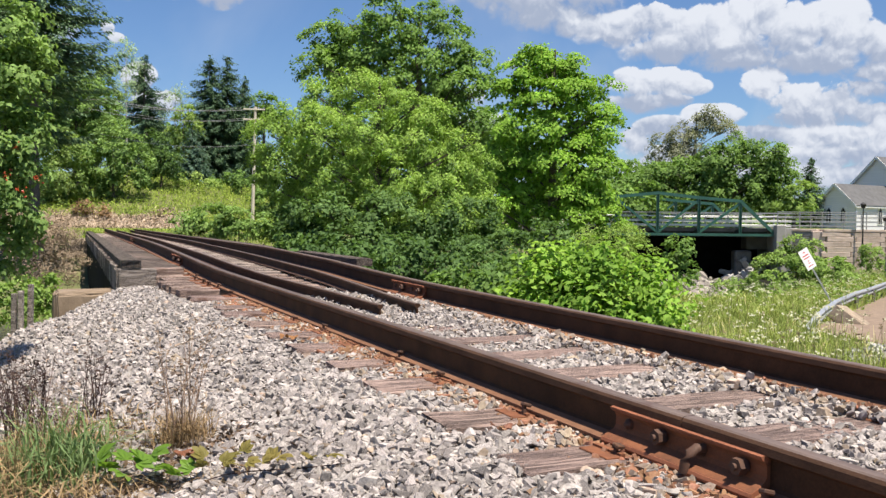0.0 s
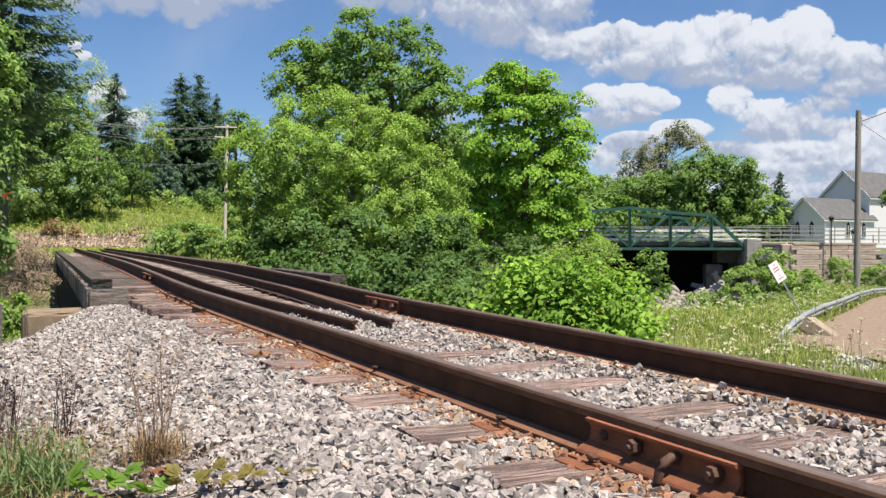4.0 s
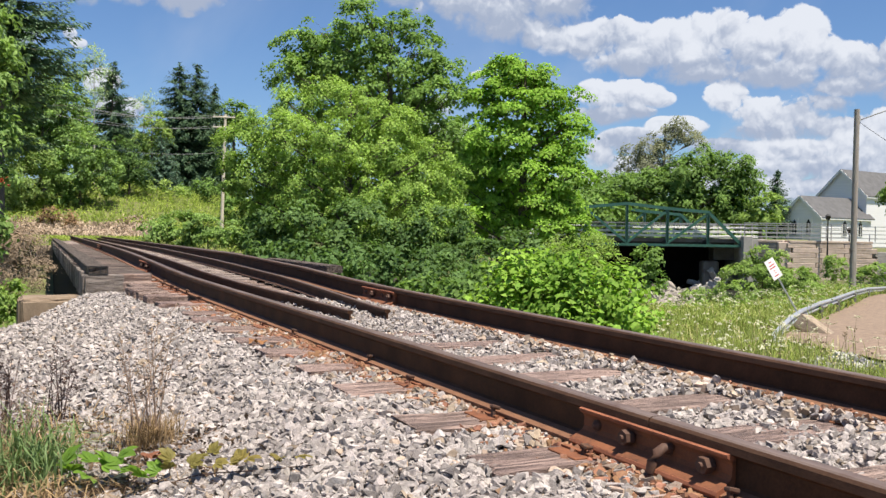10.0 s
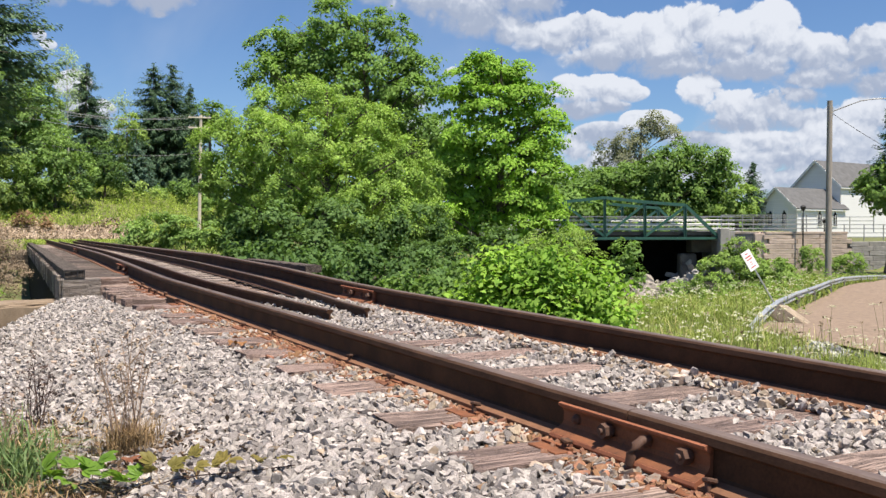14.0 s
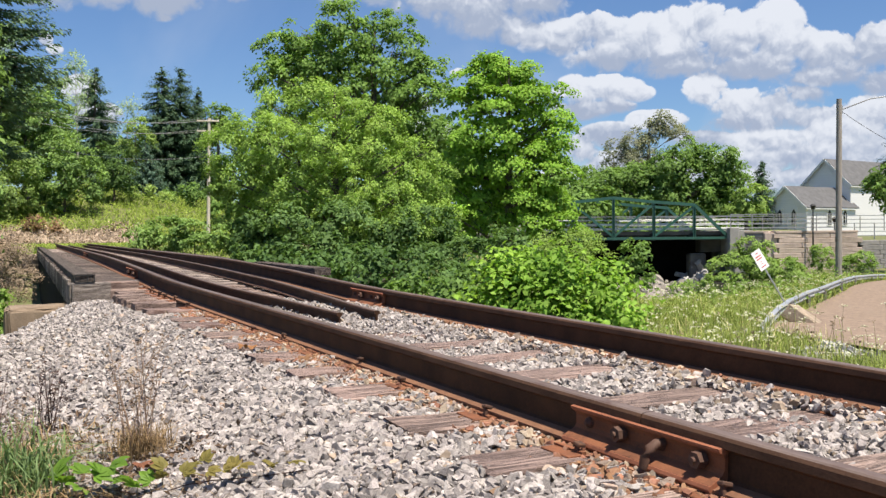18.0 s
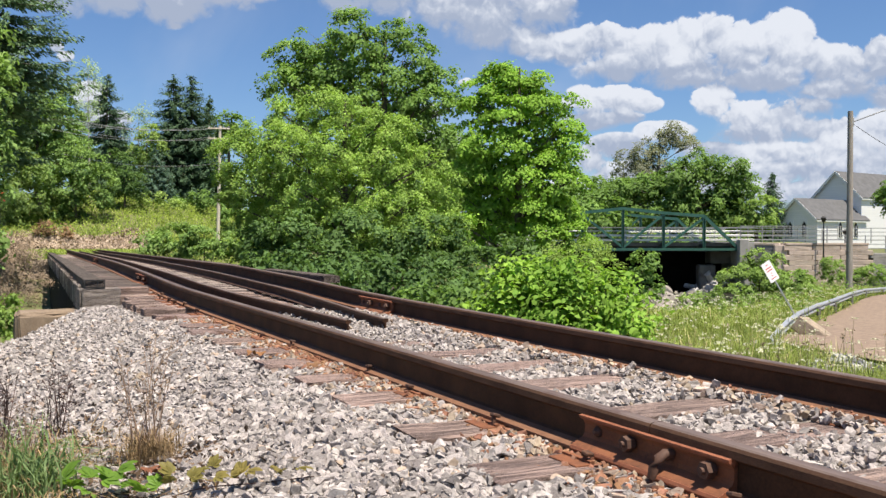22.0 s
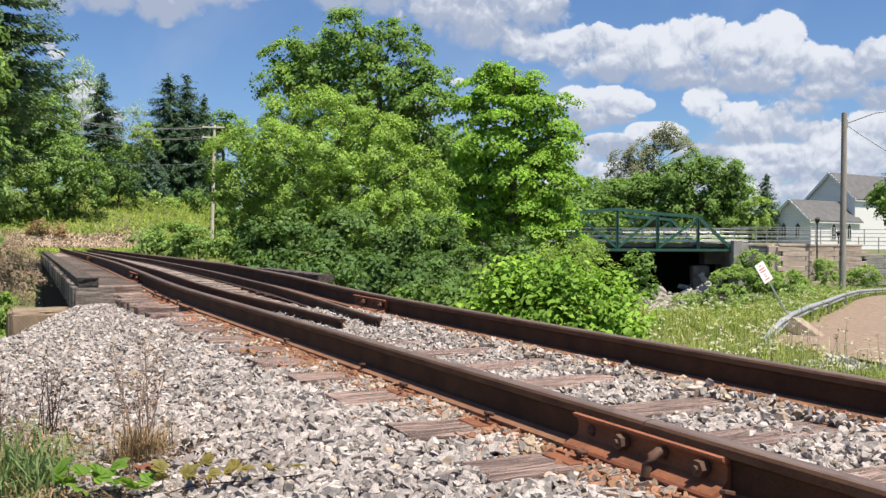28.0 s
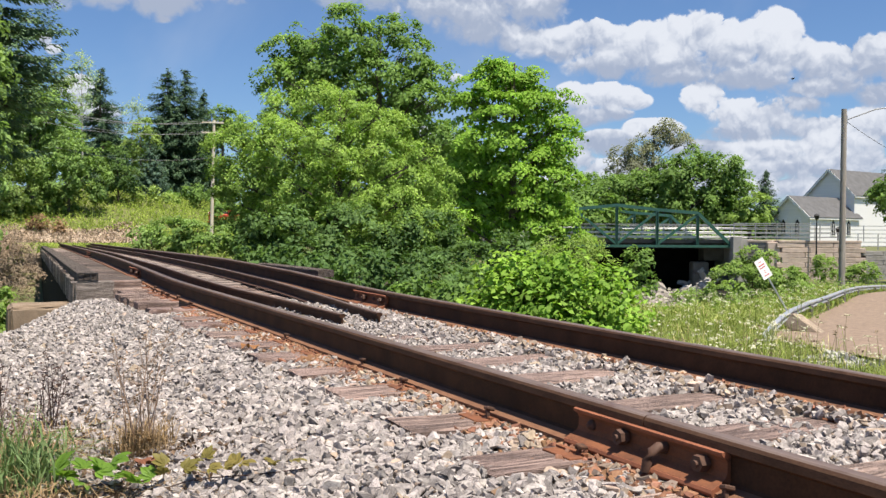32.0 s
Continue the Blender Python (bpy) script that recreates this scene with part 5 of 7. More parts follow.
tree("tree", 0.26, [(1.7, 31.1, 6.58, 0.5, 0.35), (2.14, 31.2, 6.71, 0.43, 0.31), (1.14, 31.3, 6.11, 0.54, 0.43), (2.44, 31.4, 6.06, 0.7, 0.47), (3.0, 31.2, 6.3, 0.39, 0.31), (0.88, 31.4, 5.37, 0.62, 0.5), (1.86, 30.6, 5.18, 0.75, 0.57), (2.98, 31.0, 5.43, 0.69, 0.5), (3.82, 31.4, 5.68, 0.47, 0.33), (4.04, 31.1, 4.7, 0.5, 0.31), (3.21, 31.4, 4.53, 0.77, 0.5), (1.87, 30.7, 4.19, 0.83, 0.57), (0.87, 31.0, 4.18, 0.68, 0.53), (4.0, 30.8, 4.02, 0.42, 0.29), (3.37, 31.0, 3.55, 0.69, 0.38), (0.95, 31.1, 3.21, 0.76, 0.53), (2.2, 30.6, 2.99, 0.75, 0.49), (3.53, 30.7, 2.78, 0.76, 0.42), (4.1, 30.8, 2.97, 0.42, 0.34), (1.3, 31.4, 2.16, 0.77, 0.46), (0.25, 31.2, 2.27, 0.57, 0.5), (2.77, 30.7, 1.97, 0.83, 0.45), (3.97, 31.3, 2.05, 0.54, 0.38), (0.62, 30.7, 1.38, 0.67, 0.41), (1.71, 31.1, 1.32, 0.76, 0.38), (3.15, 30.7, 1.2, 0.75, 0.41), (4.07, 30.6, 1.09, 0.6, 0.45), (1.5, 31.3, 0.56, 0.57, 0.34), (0.53, 30.7, 0.65, 0.56, 0.38)],
     0.105, L_MAPLE, "bright green maple tree in full leaf", "maple tree", 4.0, 0.34, seed=3, flat=0.85, wide=0.8, core=[(1.95, 32.7, 5.72, 1.11, 1.21), (2.95, 32.7, 4.13, 1.41, 1.21), (1.55, 32.6, 3.13, 1.2, 1.2), (3.14, 32.5, 1.94, 1.4, 1.0), (1.15, 32.4, 0.94, 1.19, 0.59)])
tree("bush", 0.06, [(2.75, 23.9, 0.27, 0.51, 0.38), (3.32, 23.8, 0.49, 0.56, 0.41), (3.88, 24.1, 0.34, 0.52, 0.39), (3.32, 23.8, 0.06, 0.66, 0.32), (2.62, 24.0, 0.63, 0.37, 0.29), (3.85, 23.9, 0.71, 0.33, 0.27)], 0.10, L_FEATHER, "feathery pale green willow bush", "bush", 3.2, 0.22, seed=4, wide=0.26, flat=0.2)
tree("bush", 0.07, [(-9.65, 30.1, 0.95, 0.54, 0.35), (-8.85, 30.2, 1.16, 0.69, 0.42), (-8.04, 30.2, 1.1, 0.65, 0.38), (-7.15, 30.4, 0.89, 0.68, 0.34), (-8.67, 30.2, 0.77, 0.88, 0.31), (-6.5, 30.3, 0.66, 0.62, 0.3), (-7.43, 29.6, 0.67, 0.86, 0.26), (-9.79, 30.0, 0.73, 0.35, 0.19), (-5.95, 30.4, 0.41, 0.57, 0.26)], 0.11, L_MIXED, "low leafy bush beside the railway bridge", "bush", 3.6, 0.26, seed=5)
tree("tree", 0.34, [(19.49, 78.4, 9.85, 1.29, 0.84), (18.07, 78.5, 9.38, 1.38, 0.94), (16.54, 78.0, 8.37, 1.37, 0.93), (15.05, 77.7, 7.77, 1.16, 0.87), (20.03, 77.3, 8.98, 0.69, 0.69), (17.55, 78.2, 7.26, 1.86, 0.78), (18.66, 78.0, 10.46, 0.79, 0.44), (16.15, 78.4, 6.79, 1.96, 0.98)], 0.22, L_GREYGREEN, "half-bare grey-green tree with pale limbs", "tree", 2.9, 0.55, seed=6, bark=GREYBARK, bare=7, limb_girth=1.0, flat=0.3, wide=0.5)
tree("tree", 0.35, [(19.91, 73.7, 7.16, 1.68, 1.03), (21.76, 73.4, 6.52, 1.78, 1.17), (23.39, 74.3, 5.68, 1.14, 1.09), (18.32, 73.2, 5.87, 1.75, 1.25), (21.16, 74.1, 5.03, 2.73, 1.32), (14.98, 73.8, 5.32, 2.12, 1.06), (12.95, 73.2, 5.14, 1.54, 0.91), (17.07, 74.0, 4.66, 2.32, 1.16), (19.79, 73.2, 3.95, 2.78, 1.02), (23.14, 73.9, 4.21, 1.23, 0.95), (14.66, 73.2, 3.94, 2.28, 0.91), (17.36, 73.3, 3.06, 2.76, 0.92), (22.02, 73.9, 3.08, 2.12, 0.75), (13.11, 74.6, 3.77, 1.39, 0.92)], 0.24, L_DARK, "dark green broad-leaved tree behind the street bridge", "tree", 4.0, 0.6, seed=7, flat=0.45, core=[(20.6, 75.3, 5.19, 3.34, 2.15), (16.09, 75.8, 4.75, 3.31, 1.66), (21.37, 74.8, 3.34, 3.32, 1.19)])
tree("tree", 0.2, [(24.12, 71.4, 3.22, 1.31, 1.22), (23.44, 72.0, 2.45, 1.40, 0.97)], 0.26, L_BRUSH, "small yellow-green tree beside the street", "tree", 4.0, 0.35, seed=8)
tree("woods", 0.3, [(14.69, 94.1, 5.63, 2.30, 1.84), (17.44, 95.0, 5.27, 2.43, 1.51), (20.22, 95.8, 5.31, 2.45, 1.75), (12.43, 94.4, 4.21, 2.65, 2.88), (16.08, 95.6, 3.38, 3.50, 2.33)], 0.42, L_DARK, "wooded bank far behind the street bridge", "woods", 4.0, 0.6, seed=9)
tree("woods", 0.3, [(18.14, 81.3, 1.66, 1.98, 1.49), (21.30, 82.0, 1.52, 2.00, 1.30), (24.22, 82.6, 1.37, 2.01, 1.21), (25.71, 81.7, 1.67, 1.49, 1.20)], 0.36, L_DARK, "wooded slope behind the street", "woods", 4.5, 0.5, seed=45)
tree("tree", 0.25, [(24.56, 49.4, 3.16, 1.63, 1.32), (26.10, 50.0, 3.86, 1.83, 1.52), (24.19, 50.4, 3.42, 0.92, 0.74)], 0.20, L_DARK, "dark leafy tree before the white church", "tree", 4.0, 0.3, seed=10)
tree("woods", 0.3, [(-9.66, 60.0, 5.55, 2.93, 2.93), (-5.41, 61.6, 5.68, 3.38, 3.38), (-0.87, 59.3, 5.14, 2.89, 3.25), (2.81, 60.6, 4.12, 2.96, 2.59), (6.33, 58.9, 2.95, 2.88, 2.16), (9.37, 60.0, 2.26, 2.20, 1.83), (-11.28, 60.9, 2.28, 3.34, 1.86), (-3.05, 59.6, 2.25, 3.99, 1.82)], 0.34, L_DARK, "dark woods behind the stream", "woods", 4.0, 0.55, seed=26)
# the woods across the bridge
tree("woods", 0.3, [(-50.04, 96.9, 14.47, 3.35, 4.69), (-47.14, 98.1, 12.88, 3.34, 4.01), (-42.47, 95.6, 10.55, 2.88, 3.2), (-38.73, 96.3, 8.89, 2.54, 2.22), (-34.78, 98.4, 9.66, 2.24, 2.24), (-25.01, 97.5, 11.38, 1.54, 1.36), (-22.56, 95.9, 11.79, 1.09, 0.91), (-27.7, 96.5, 9.22, 2.46, 2.46), (-31.73, 98.1, 8.76, 1.89, 1.89)], 0.5, L_DARK, "dark woods behind the far bank", "woods", 4.0, 1.0, seed=40)
tree("tree", 0.3, [(-22.04, 88.5, 12.39, 0.9, 0.84), (-20.58, 87.5, 12.43, 0.94, 0.77), (-19.95, 88.2, 11.62, 0.89, 0.78), (-21.15, 87.7, 11.12, 1.38, 1.0)], 0.32, L_DARK, "dark tree behind the utility pole", "tree", 2.8, 0.7, seed=15)
tree("tree", 0.25, [(-28.41, 67.9, 11.57, 1.09, 0.82), (-29.35, 68.1, 10.25, 1.19, 1.0), (-28.35, 69.0, 10.38, 1.01, 1.01), (-30.17, 67.9, 8.7, 1.46, 1.28), (-28.36, 68.0, 8.59, 1.36, 1.18), (-31.11, 68.2, 10.26, 1.2, 1.2), (-31.5, 67.2, 8.29, 1.64, 1.64), (-33.5, 68.0, 9.4, 1.68, 2.14), (-35.3, 68.3, 8.4, 1.7, 2.17), (-30.11, 68.7, 7.29, 1.65, 1.01), (-27.35, 67.0, 7.46, 1.11, 0.8)], 0.22, L_OLIVE, "broad-leaved tree at the edge of the wood", "tree", 2.7, 0.5, seed=11, flat=0.5)
tree("tree", 0.22, [(-27.31, 63.2, 10.46, 1.19, 0.98), (-26.81, 63.5, 9.04, 1.27, 1.1), (-28.26, 63.6, 9.75, 1.11, 1.11), (-26.4, 64.7, 8.57, 1.12, 0.94), (-29.39, 64.0, 9.02, 1.21, 1.43), (-28.02, 64.4, 7.75, 1.46, 1.12), (-26.01, 63.3, 7.25, 1.17, 0.84), (-30.95, 64.0, 8.24, 1.44, 1.87), (-29.49, 64.6, 7.14, 1.65, 1.22), (-32.32, 64.0, 7.54, 1.58, 1.76)], 0.21, L_MIXED, "leafy green tree before the wood", "tree", 3.4, 0.5, seed=32, flat=0.5)
tree("tree", 0.09, [(-27.64, 71.0, 13.78, 0.9, 1.13), (-27.21, 71.2, 12.53, 0.71, 0.94), (-28.15, 71.2, 14.47, 0.71, 0.57), (-28.55, 70.6, 12.6, 0.61, 0.85), (-27.6, 70.4, 11.13, 0.74, 0.74), (-27.05, 70.8, 10.93, 0.56, 0.7), (-28.33, 70.7, 10.31, 0.61, 0.8), (-26.93, 71.4, 13.51, 0.38, 0.57)], 0.19, L_PALE, "thin pale birch with a light airy crown", "birch tree", 0.85, 0.45, seed=12, bark=PALEBARK, bare=3, limb_girth=1.2, wide=0.5)
tree("tree", 0.07, [(-27.82, 83.8, 12.98, 0.98, 0.65), (-28.73, 84.2, 12.12, 0.77, 0.66), (-27.2, 84.2, 12.13, 0.65, 0.76), (-29.3, 84.3, 10.97, 0.66, 0.77)], 0.22, L_PALE, "thin pale young tree among spruces", "tree", 0.8, 0.5, seed=13, bark=PALEBARK, bare=3, wide=0.5)
tree("tree", 0.14, [(-25.29, 77.5, 10.06, 0.9, 0.8), (-25.0, 78.2, 9.2, 0.86, 0.91), (-25.93, 78.2, 8.72, 0.86, 1.01), (-25.62, 78.5, 7.33, 0.91, 1.16), (-25.98, 77.7, 6.03, 0.8, 0.65), (-25.13, 77.7, 6.08, 0.65, 0.65)], 0.24, L_YELLOW, "slender light-green tree among spruces", "tree", 2.4, 0.5, seed=14)
tree("bush", 0.1, [(-24.06, 60.8, 6.19, 1.6, 0.88), (-24.68, 60.5, 4.91, 1.6, 1.12), (-26.08, 60.3, 5.27, 1.45, 1.29), (-23.36, 61.8, 5.01, 1.21, 1.05), (-25.34, 61.2, 3.62, 1.37, 0.93), (-23.2, 61.4, 3.86, 0.88, 0.68), (-26.43, 61.1, 3.17, 1.38, 0.81)], 0.19, L_MIXED, "olive green brush at the edge of the wood", "bush", 2.8, 0.45, seed=41, flat=0.5)
tree("bush", 0.1, [(-26.81, 58.7, 4.08, 1.42, 1.5), (-29.02, 58.9, 4.08, 1.68, 1.92), (-30.81, 58.9, 4.87, 1.62, 2.44), (-26.97, 58.7, 5.57, 1.38, 1.18), (-28.39, 59.0, 2.37, 1.6, 0.8)], 0.19, L_OLIVE, "tall leafy brush at the edge of the wood", "bush", 2.8, 0.45, seed=47, flat=0.5)
tree("bush", 0.1, [(-23.55, 66.2, 6.39, 1.16, 1.12), (-22.74, 65.4, 5.14, 1.1, 0.85), (-23.96, 65.7, 4.87, 0.94, 0.73), (-22.23, 65.7, 4.63, 0.68, 0.42)], 0.2, L_SHADE, "dark blue-green shrubs at the edge of the wood", "bush", 2.8, 0.45, seed=42)
tree("bush", 0.08, [(-19.23, 71.5, 4.24, 1.18, 0.59), (-18.44, 72.2, 3.62, 1.27, 0.82), (-20.56, 71.6, 4.11, 1.0, 0.41), (-17.16, 72.0, 3.83, 1.13, 0.99)], 0.22, L_DARK, "dark low bushes below the spruces", "bush", 2.6, 0.45, seed=43)
tree("bush", 0.05, [(-21.36, 67.3, 4.16, 1.47, 0.34), (-23.06, 66.9, 3.93, 1.47, 0.43), (-24.95, 67.1, 3.41, 0.96, 0.35), (-20.13, 67.3, 3.75, 0.94, 0.3)], 0.18, L_YELLOW, "low olive brush on the far bank", "bush", 2.2, 0.35, seed=46)
tree("bush", 0.05, [(-24.32, 55.8, 1.86, 0.59, 0.37), (-23.61, 56.0, 1.59, 0.74, 0.33), (-22.95, 55.9, 1.31, 0.44, 0.22), (-24.94, 56.1, 1.59, 0.52, 0.3)], 0.16, L_RUSSET, "russet brown dead shrub on the far bank", "bush", 1.8, 0.35, seed=44)
conifer(-25.3, 85, 16.2, 4.3, L_SPRUCE, "dark green spruce at the edge of the wood", 1, size=0.62, cone=0.62, spray=0.30)
conifer(-23.9, 86, 16.1, 3.9, L_SPRUCE, "dark green spruce at the edge of the wood", 2, size=0.62, cone=0.62, spray=0.30)
conifer(-30.3, 82, 15.6, 3.7, L_SPRUCE, "dark green spruce at the edge of the wood", 3, size=0.58, cone=0.7, spray=0.30)
conifer(-22.8, 88, 14.6, 2.6, L_SPRUCE, "dark green spruce at the edge of the wood", 4, size=0.55, cone=0.7, spray=0.30)
conifer(-23.4, 74, 8.2, 1.9, L_BLUEGREEN, "young blue-green spruce below taller spruces", 5, size=0.42, cone=0.7, spray=0.30)
conifer(36.2, 104.0, 8.7, 2.5, L_SPRUCE, "dark spruce behind the street", 6, size=0.55, cone=0.7, spray=0.3)
conifer(24.9, 50.0, 7.6, 1.3, L_SPRUCE, "dark spruce beside the church", 7, zb=2.6, size=0.4)
conifer(-18.7, 38.0, 15.6, 3.3, L_PINE, "tall dark pine with drooping boughs", 8, zb=6.7, size=0.46, gaps=0.0, cone=0.30, spray=0.40, tiers=2.4, droop=0.16)
conifer(-21.7, 41.0, 14.8, 3.2, L_PINE, "tall dark pine with drooping boughs", 9, zb=4.6, size=0.44, gaps=0.0, cone=0.35, spray=0.40, tiers=2.4, droop=0.2)
tree("bush", 0.05, [(15.59, 46.8, 0.09, 0.6, 0.39), (16.32, 47.0, -0.14, 0.67, 0.43), (15.05, 46.9, -0.36, 0.66, 0.36), (15.69, 47.1, -0.54, 1.03, 0.36), (14.27, 46.7, -0.75, 0.83, 0.33), (16.37, 46.6, -0.79, 0.9, 0.25)], 0.13, L_BRUSH, "tall green weeds below the bridge abutment", "bush", 3.2, 0.3, seed=51)
tree("bush", 0.04, [(-14.28, 60.3, 1.86, 0.53, 0.34), (-13.73, 60.5, 1.79, 0.53, 0.42), (-14.88, 60.4, 1.75, 0.42, 0.3), (-14.03, 60.6, 2.08, 0.38, 0.23), (-14.48, 60.6, 1.57, 0.61, 0.3), (-13.22, 60.2, 1.93, 0.45, 0.34)], 0.15, L_MIXED, "leafy green brush behind the pale pole", "bush", 3.0, 0.3, seed=52)
tree("bush", 0.012, [(-3.25, 6.4, 2.08, 0.15, 0.31), (-3.32, 6.5, 1.50, 0.18, 0.36), (-3.34, 6.6, 1.02, 0.16, 0.32), (-3.42, 6.5, 2.40, 0.20, 0.31), (-3.42, 6.5, 0.70, 0.14, 0.20), (-3.51, 6.4, 1.52, 0.27, 0.62), (-4.14, 6.5, 1.77, 0.24, 0.48), (-4.37, 6.6, 1.39, 0.24, 0.48)], 0.050, L_MIXED, "leafy roadside bush with red berries", "bush", 4.2, 0.13, seed=18, wide=0.5)
tree("bush", 0.03, [(-8.29, 18.1, 0.57, 0.36, 0.32), (-8.65, 18.1, 0.46, 0.42, 0.42), (-8.21, 18.0, 0.13, 0.31, 0.31), (-8.69, 18.0, 0.02, 0.42, 0.37), (-8.99, 17.9, 0.46, 0.42, 0.49), (-9.23, 18.2, 0.81, 0.42, 0.35), (-8.31, 17.9, 0.81, 0.41, 0.19), (-8.05, 17.8, -0.13, 0.17, 0.17), (-8.61, 17.9, 0.73, 0.36, 0.27)], 0.045, L_DRY, "dead tan knotweed brush beside the bridge", "bush", 3.0, 0.16, seed=19, bare=5, wide=0.35, flat=0.1, bark=DRYSTEM)
tree("bush", 0.02, [(-6.02, 12.6, 0.03, 0.17, 0.13), (-6.06, 12.5, -0.19, 0.2, 0.17), (-5.95, 12.5, -0.39, 0.15, 0.1), (-6.3, 12.6, -0.07, 0.24, 0.24), (-6.24, 12.3, -0.32, 0.24, 0.17), (-6.57, 12.5, -0.25, 0.26, 0.3)], 0.06, L_BRUSH, "green weeds beside the wing wall", "weeds", 3.2, 0.11, seed=20)
tree("bush", 0.05, [(18.79, 45.7, -0.41, 0.61, 0.56), (20.92, 46.0, -0.59, 0.67, 0.50), (20.15, 46.2, -0.82, 0.84, 0.34)], 0.09, L_BRUSH, "rounded green bush at the retaining wall", "bush", 4.0, 0.2, seed=21)
tree("bush", 0.05, [(12.45, 36.0, -0.45, 0.79, 0.42), (13.36, 36.2, -0.50, 0.88, 0.35), (9.81, 36.1, -1.33, 0.79, 0.35), (11.05, 35.8, -1.10, 0.96, 0.39), (12.31, 36.0, -0.97, 0.88, 0.40), (13.57, 36.1, -0.83, 0.88, 0.26)], 0.10, L_BRUSH, "low green bushes on the stream bank", "bush", 4.0, 0.2, seed=22)
tree("bush", 0.05, [(5.86, 27.8, 0.16, 0.51, 0.47), (5.74, 28.0, -0.44, 0.61, 0.51)], 0.12, L_DARK, "dark bush on the stream bank", "bush", 3.0, 0.2, seed=24)


tree("bush", 0.06, [(12.76, 62.3, -0.16, 1.90, 1.52), (15.21, 63.0, 0.02, 2.30, 1.54), (17.33, 63.7, -0.18, 1.94, 1.55), (10.52, 62.5, 0.03, 2.29, 1.91)], 0.26, L_DARK, "dark undergrowth behind the street bridge", "bush", 4.0, 0.4, seed=25)


for lobes, tone in (([(-3.23, 15.9, 0.48, 0.48, 0.25), (-2.58, 16.0, 0.34, 0.59, 0.33), (-1.91, 16.2, 0.24, 0.59, 0.35)], L_UNDER), ([(-1.52, 17.3, 0.20, 0.63, 0.46), (-0.90, 17.5, 0.10, 0.64, 0.47), (-0.26, 17.7, -0.04, 0.65, 0.48)], L_UNDER), ([(0.15, 14.9, -0.04, 0.45, 0.27), (-0.40, 15.0, -0.06, 0.46, 0.24), (0.61, 15.2, 0.02, 0.43, 0.33)], L_DARK), ([(0.41, 18.7, 0.28, 0.68, 0.57), (1.34, 19.0, 0.38, 0.70, 0.58), (-2.63, 19.2, 0.49, 0.82, 0.47)], L_SHADE)):
    tree("bush", 0.04, lobes, 0.105, tone, "leafy undergrowth between the track and the stream", "bush", 3.4, 0.20, group="undergrowth", seed=27)


def berries():
    rng = np.random.default_rng(71)
    sets = []
    for r, d, z in ((-3.22, 6.3, 1.42), (-3.27, 6.25, 1.22), (-3.20, 6.35, 1.12), (-3.42, 6.2, 1.5), (-3.12, 6.4, 1.2)):
        at = np.array([r, d, z]) + rng.normal(0, 0.022, (9, 3))
        sets += strew(rng, rock_kit(1, 12, 3), at, rng.uniform(0.008, 0.011, 9))
    stuff("berries", sets, BERRY, "clusters of small orange-red berries on the bush", "berries", site(0, 0, 0))


BERRY = surface("red_berries", (0.40, 0.045, 0.018), (0.55, 0.10, 0.03), 9, 0.4, 0.0, 30)
berries()


def knotweed():
    """The waist-high thicket beyond the track: many stems with large leaves."""
    blobs = [(0.83, 12.4, 0.18, 0.3, 0.29), (1.31, 12.7, 0.32, 0.35, 0.23), (1.73, 12.4, 0.34, 0.31, 0.23), (2.15, 12.6, 0.17, 0.27, 0.22), (2.34, 12.4, -0.02, 0.27, 0.22), (2.5, 12.4, -0.25, 0.22, 0.19), (1.0, 12.7, -0.14, 0.35, 0.23), (1.41, 12.2, 0.01, 0.41, 0.26), (1.88, 12.4, -0.15, 0.38, 0.24), (2.18, 12.3, -0.41, 0.34, 0.21), (1.48, 12.2, -0.33, 0.38, 0.19), (1.2, 12.3, -0.26, 0.3, 0.18), (1.77, 12.1, -0.5, 0.34, 0.17), (2.43, 12.4, -0.54, 0.23, 0.16), (0.67, 12.4, 0.03, 0.21, 0.21), (0.45, 12.4, -0.18, 0.26, 0.18), (0.22, 12.3, -0.27, 0.23, 0.12), (0.74, 12.2, -0.33, 0.3, 0.14), (0.94, 12.5, 0.46, 0.12, 0.09), (0.66, 12.6, 0.36, 0.09, 0.11), (1.63, 12.5, 0.51, 0.11, 0.08), (2.68, 12.4, -0.12, 0.09, 0.06), (2.39, 12.4, 0.16, 0.11, 0.06), (1.26, 13.0, 0.03, 0.48, 0.32), (1.93, 12.6, -0.1, 0.47, 0.31)]
    ob = tree("bush", 0.02, blobs, 0.10, L_KNOT, "dense bright green knotweed thicket beyond the track", "bush", 4.6, 0.30, seed=23, wide=0.66, flat=0.12)
    return ob


knotweed()


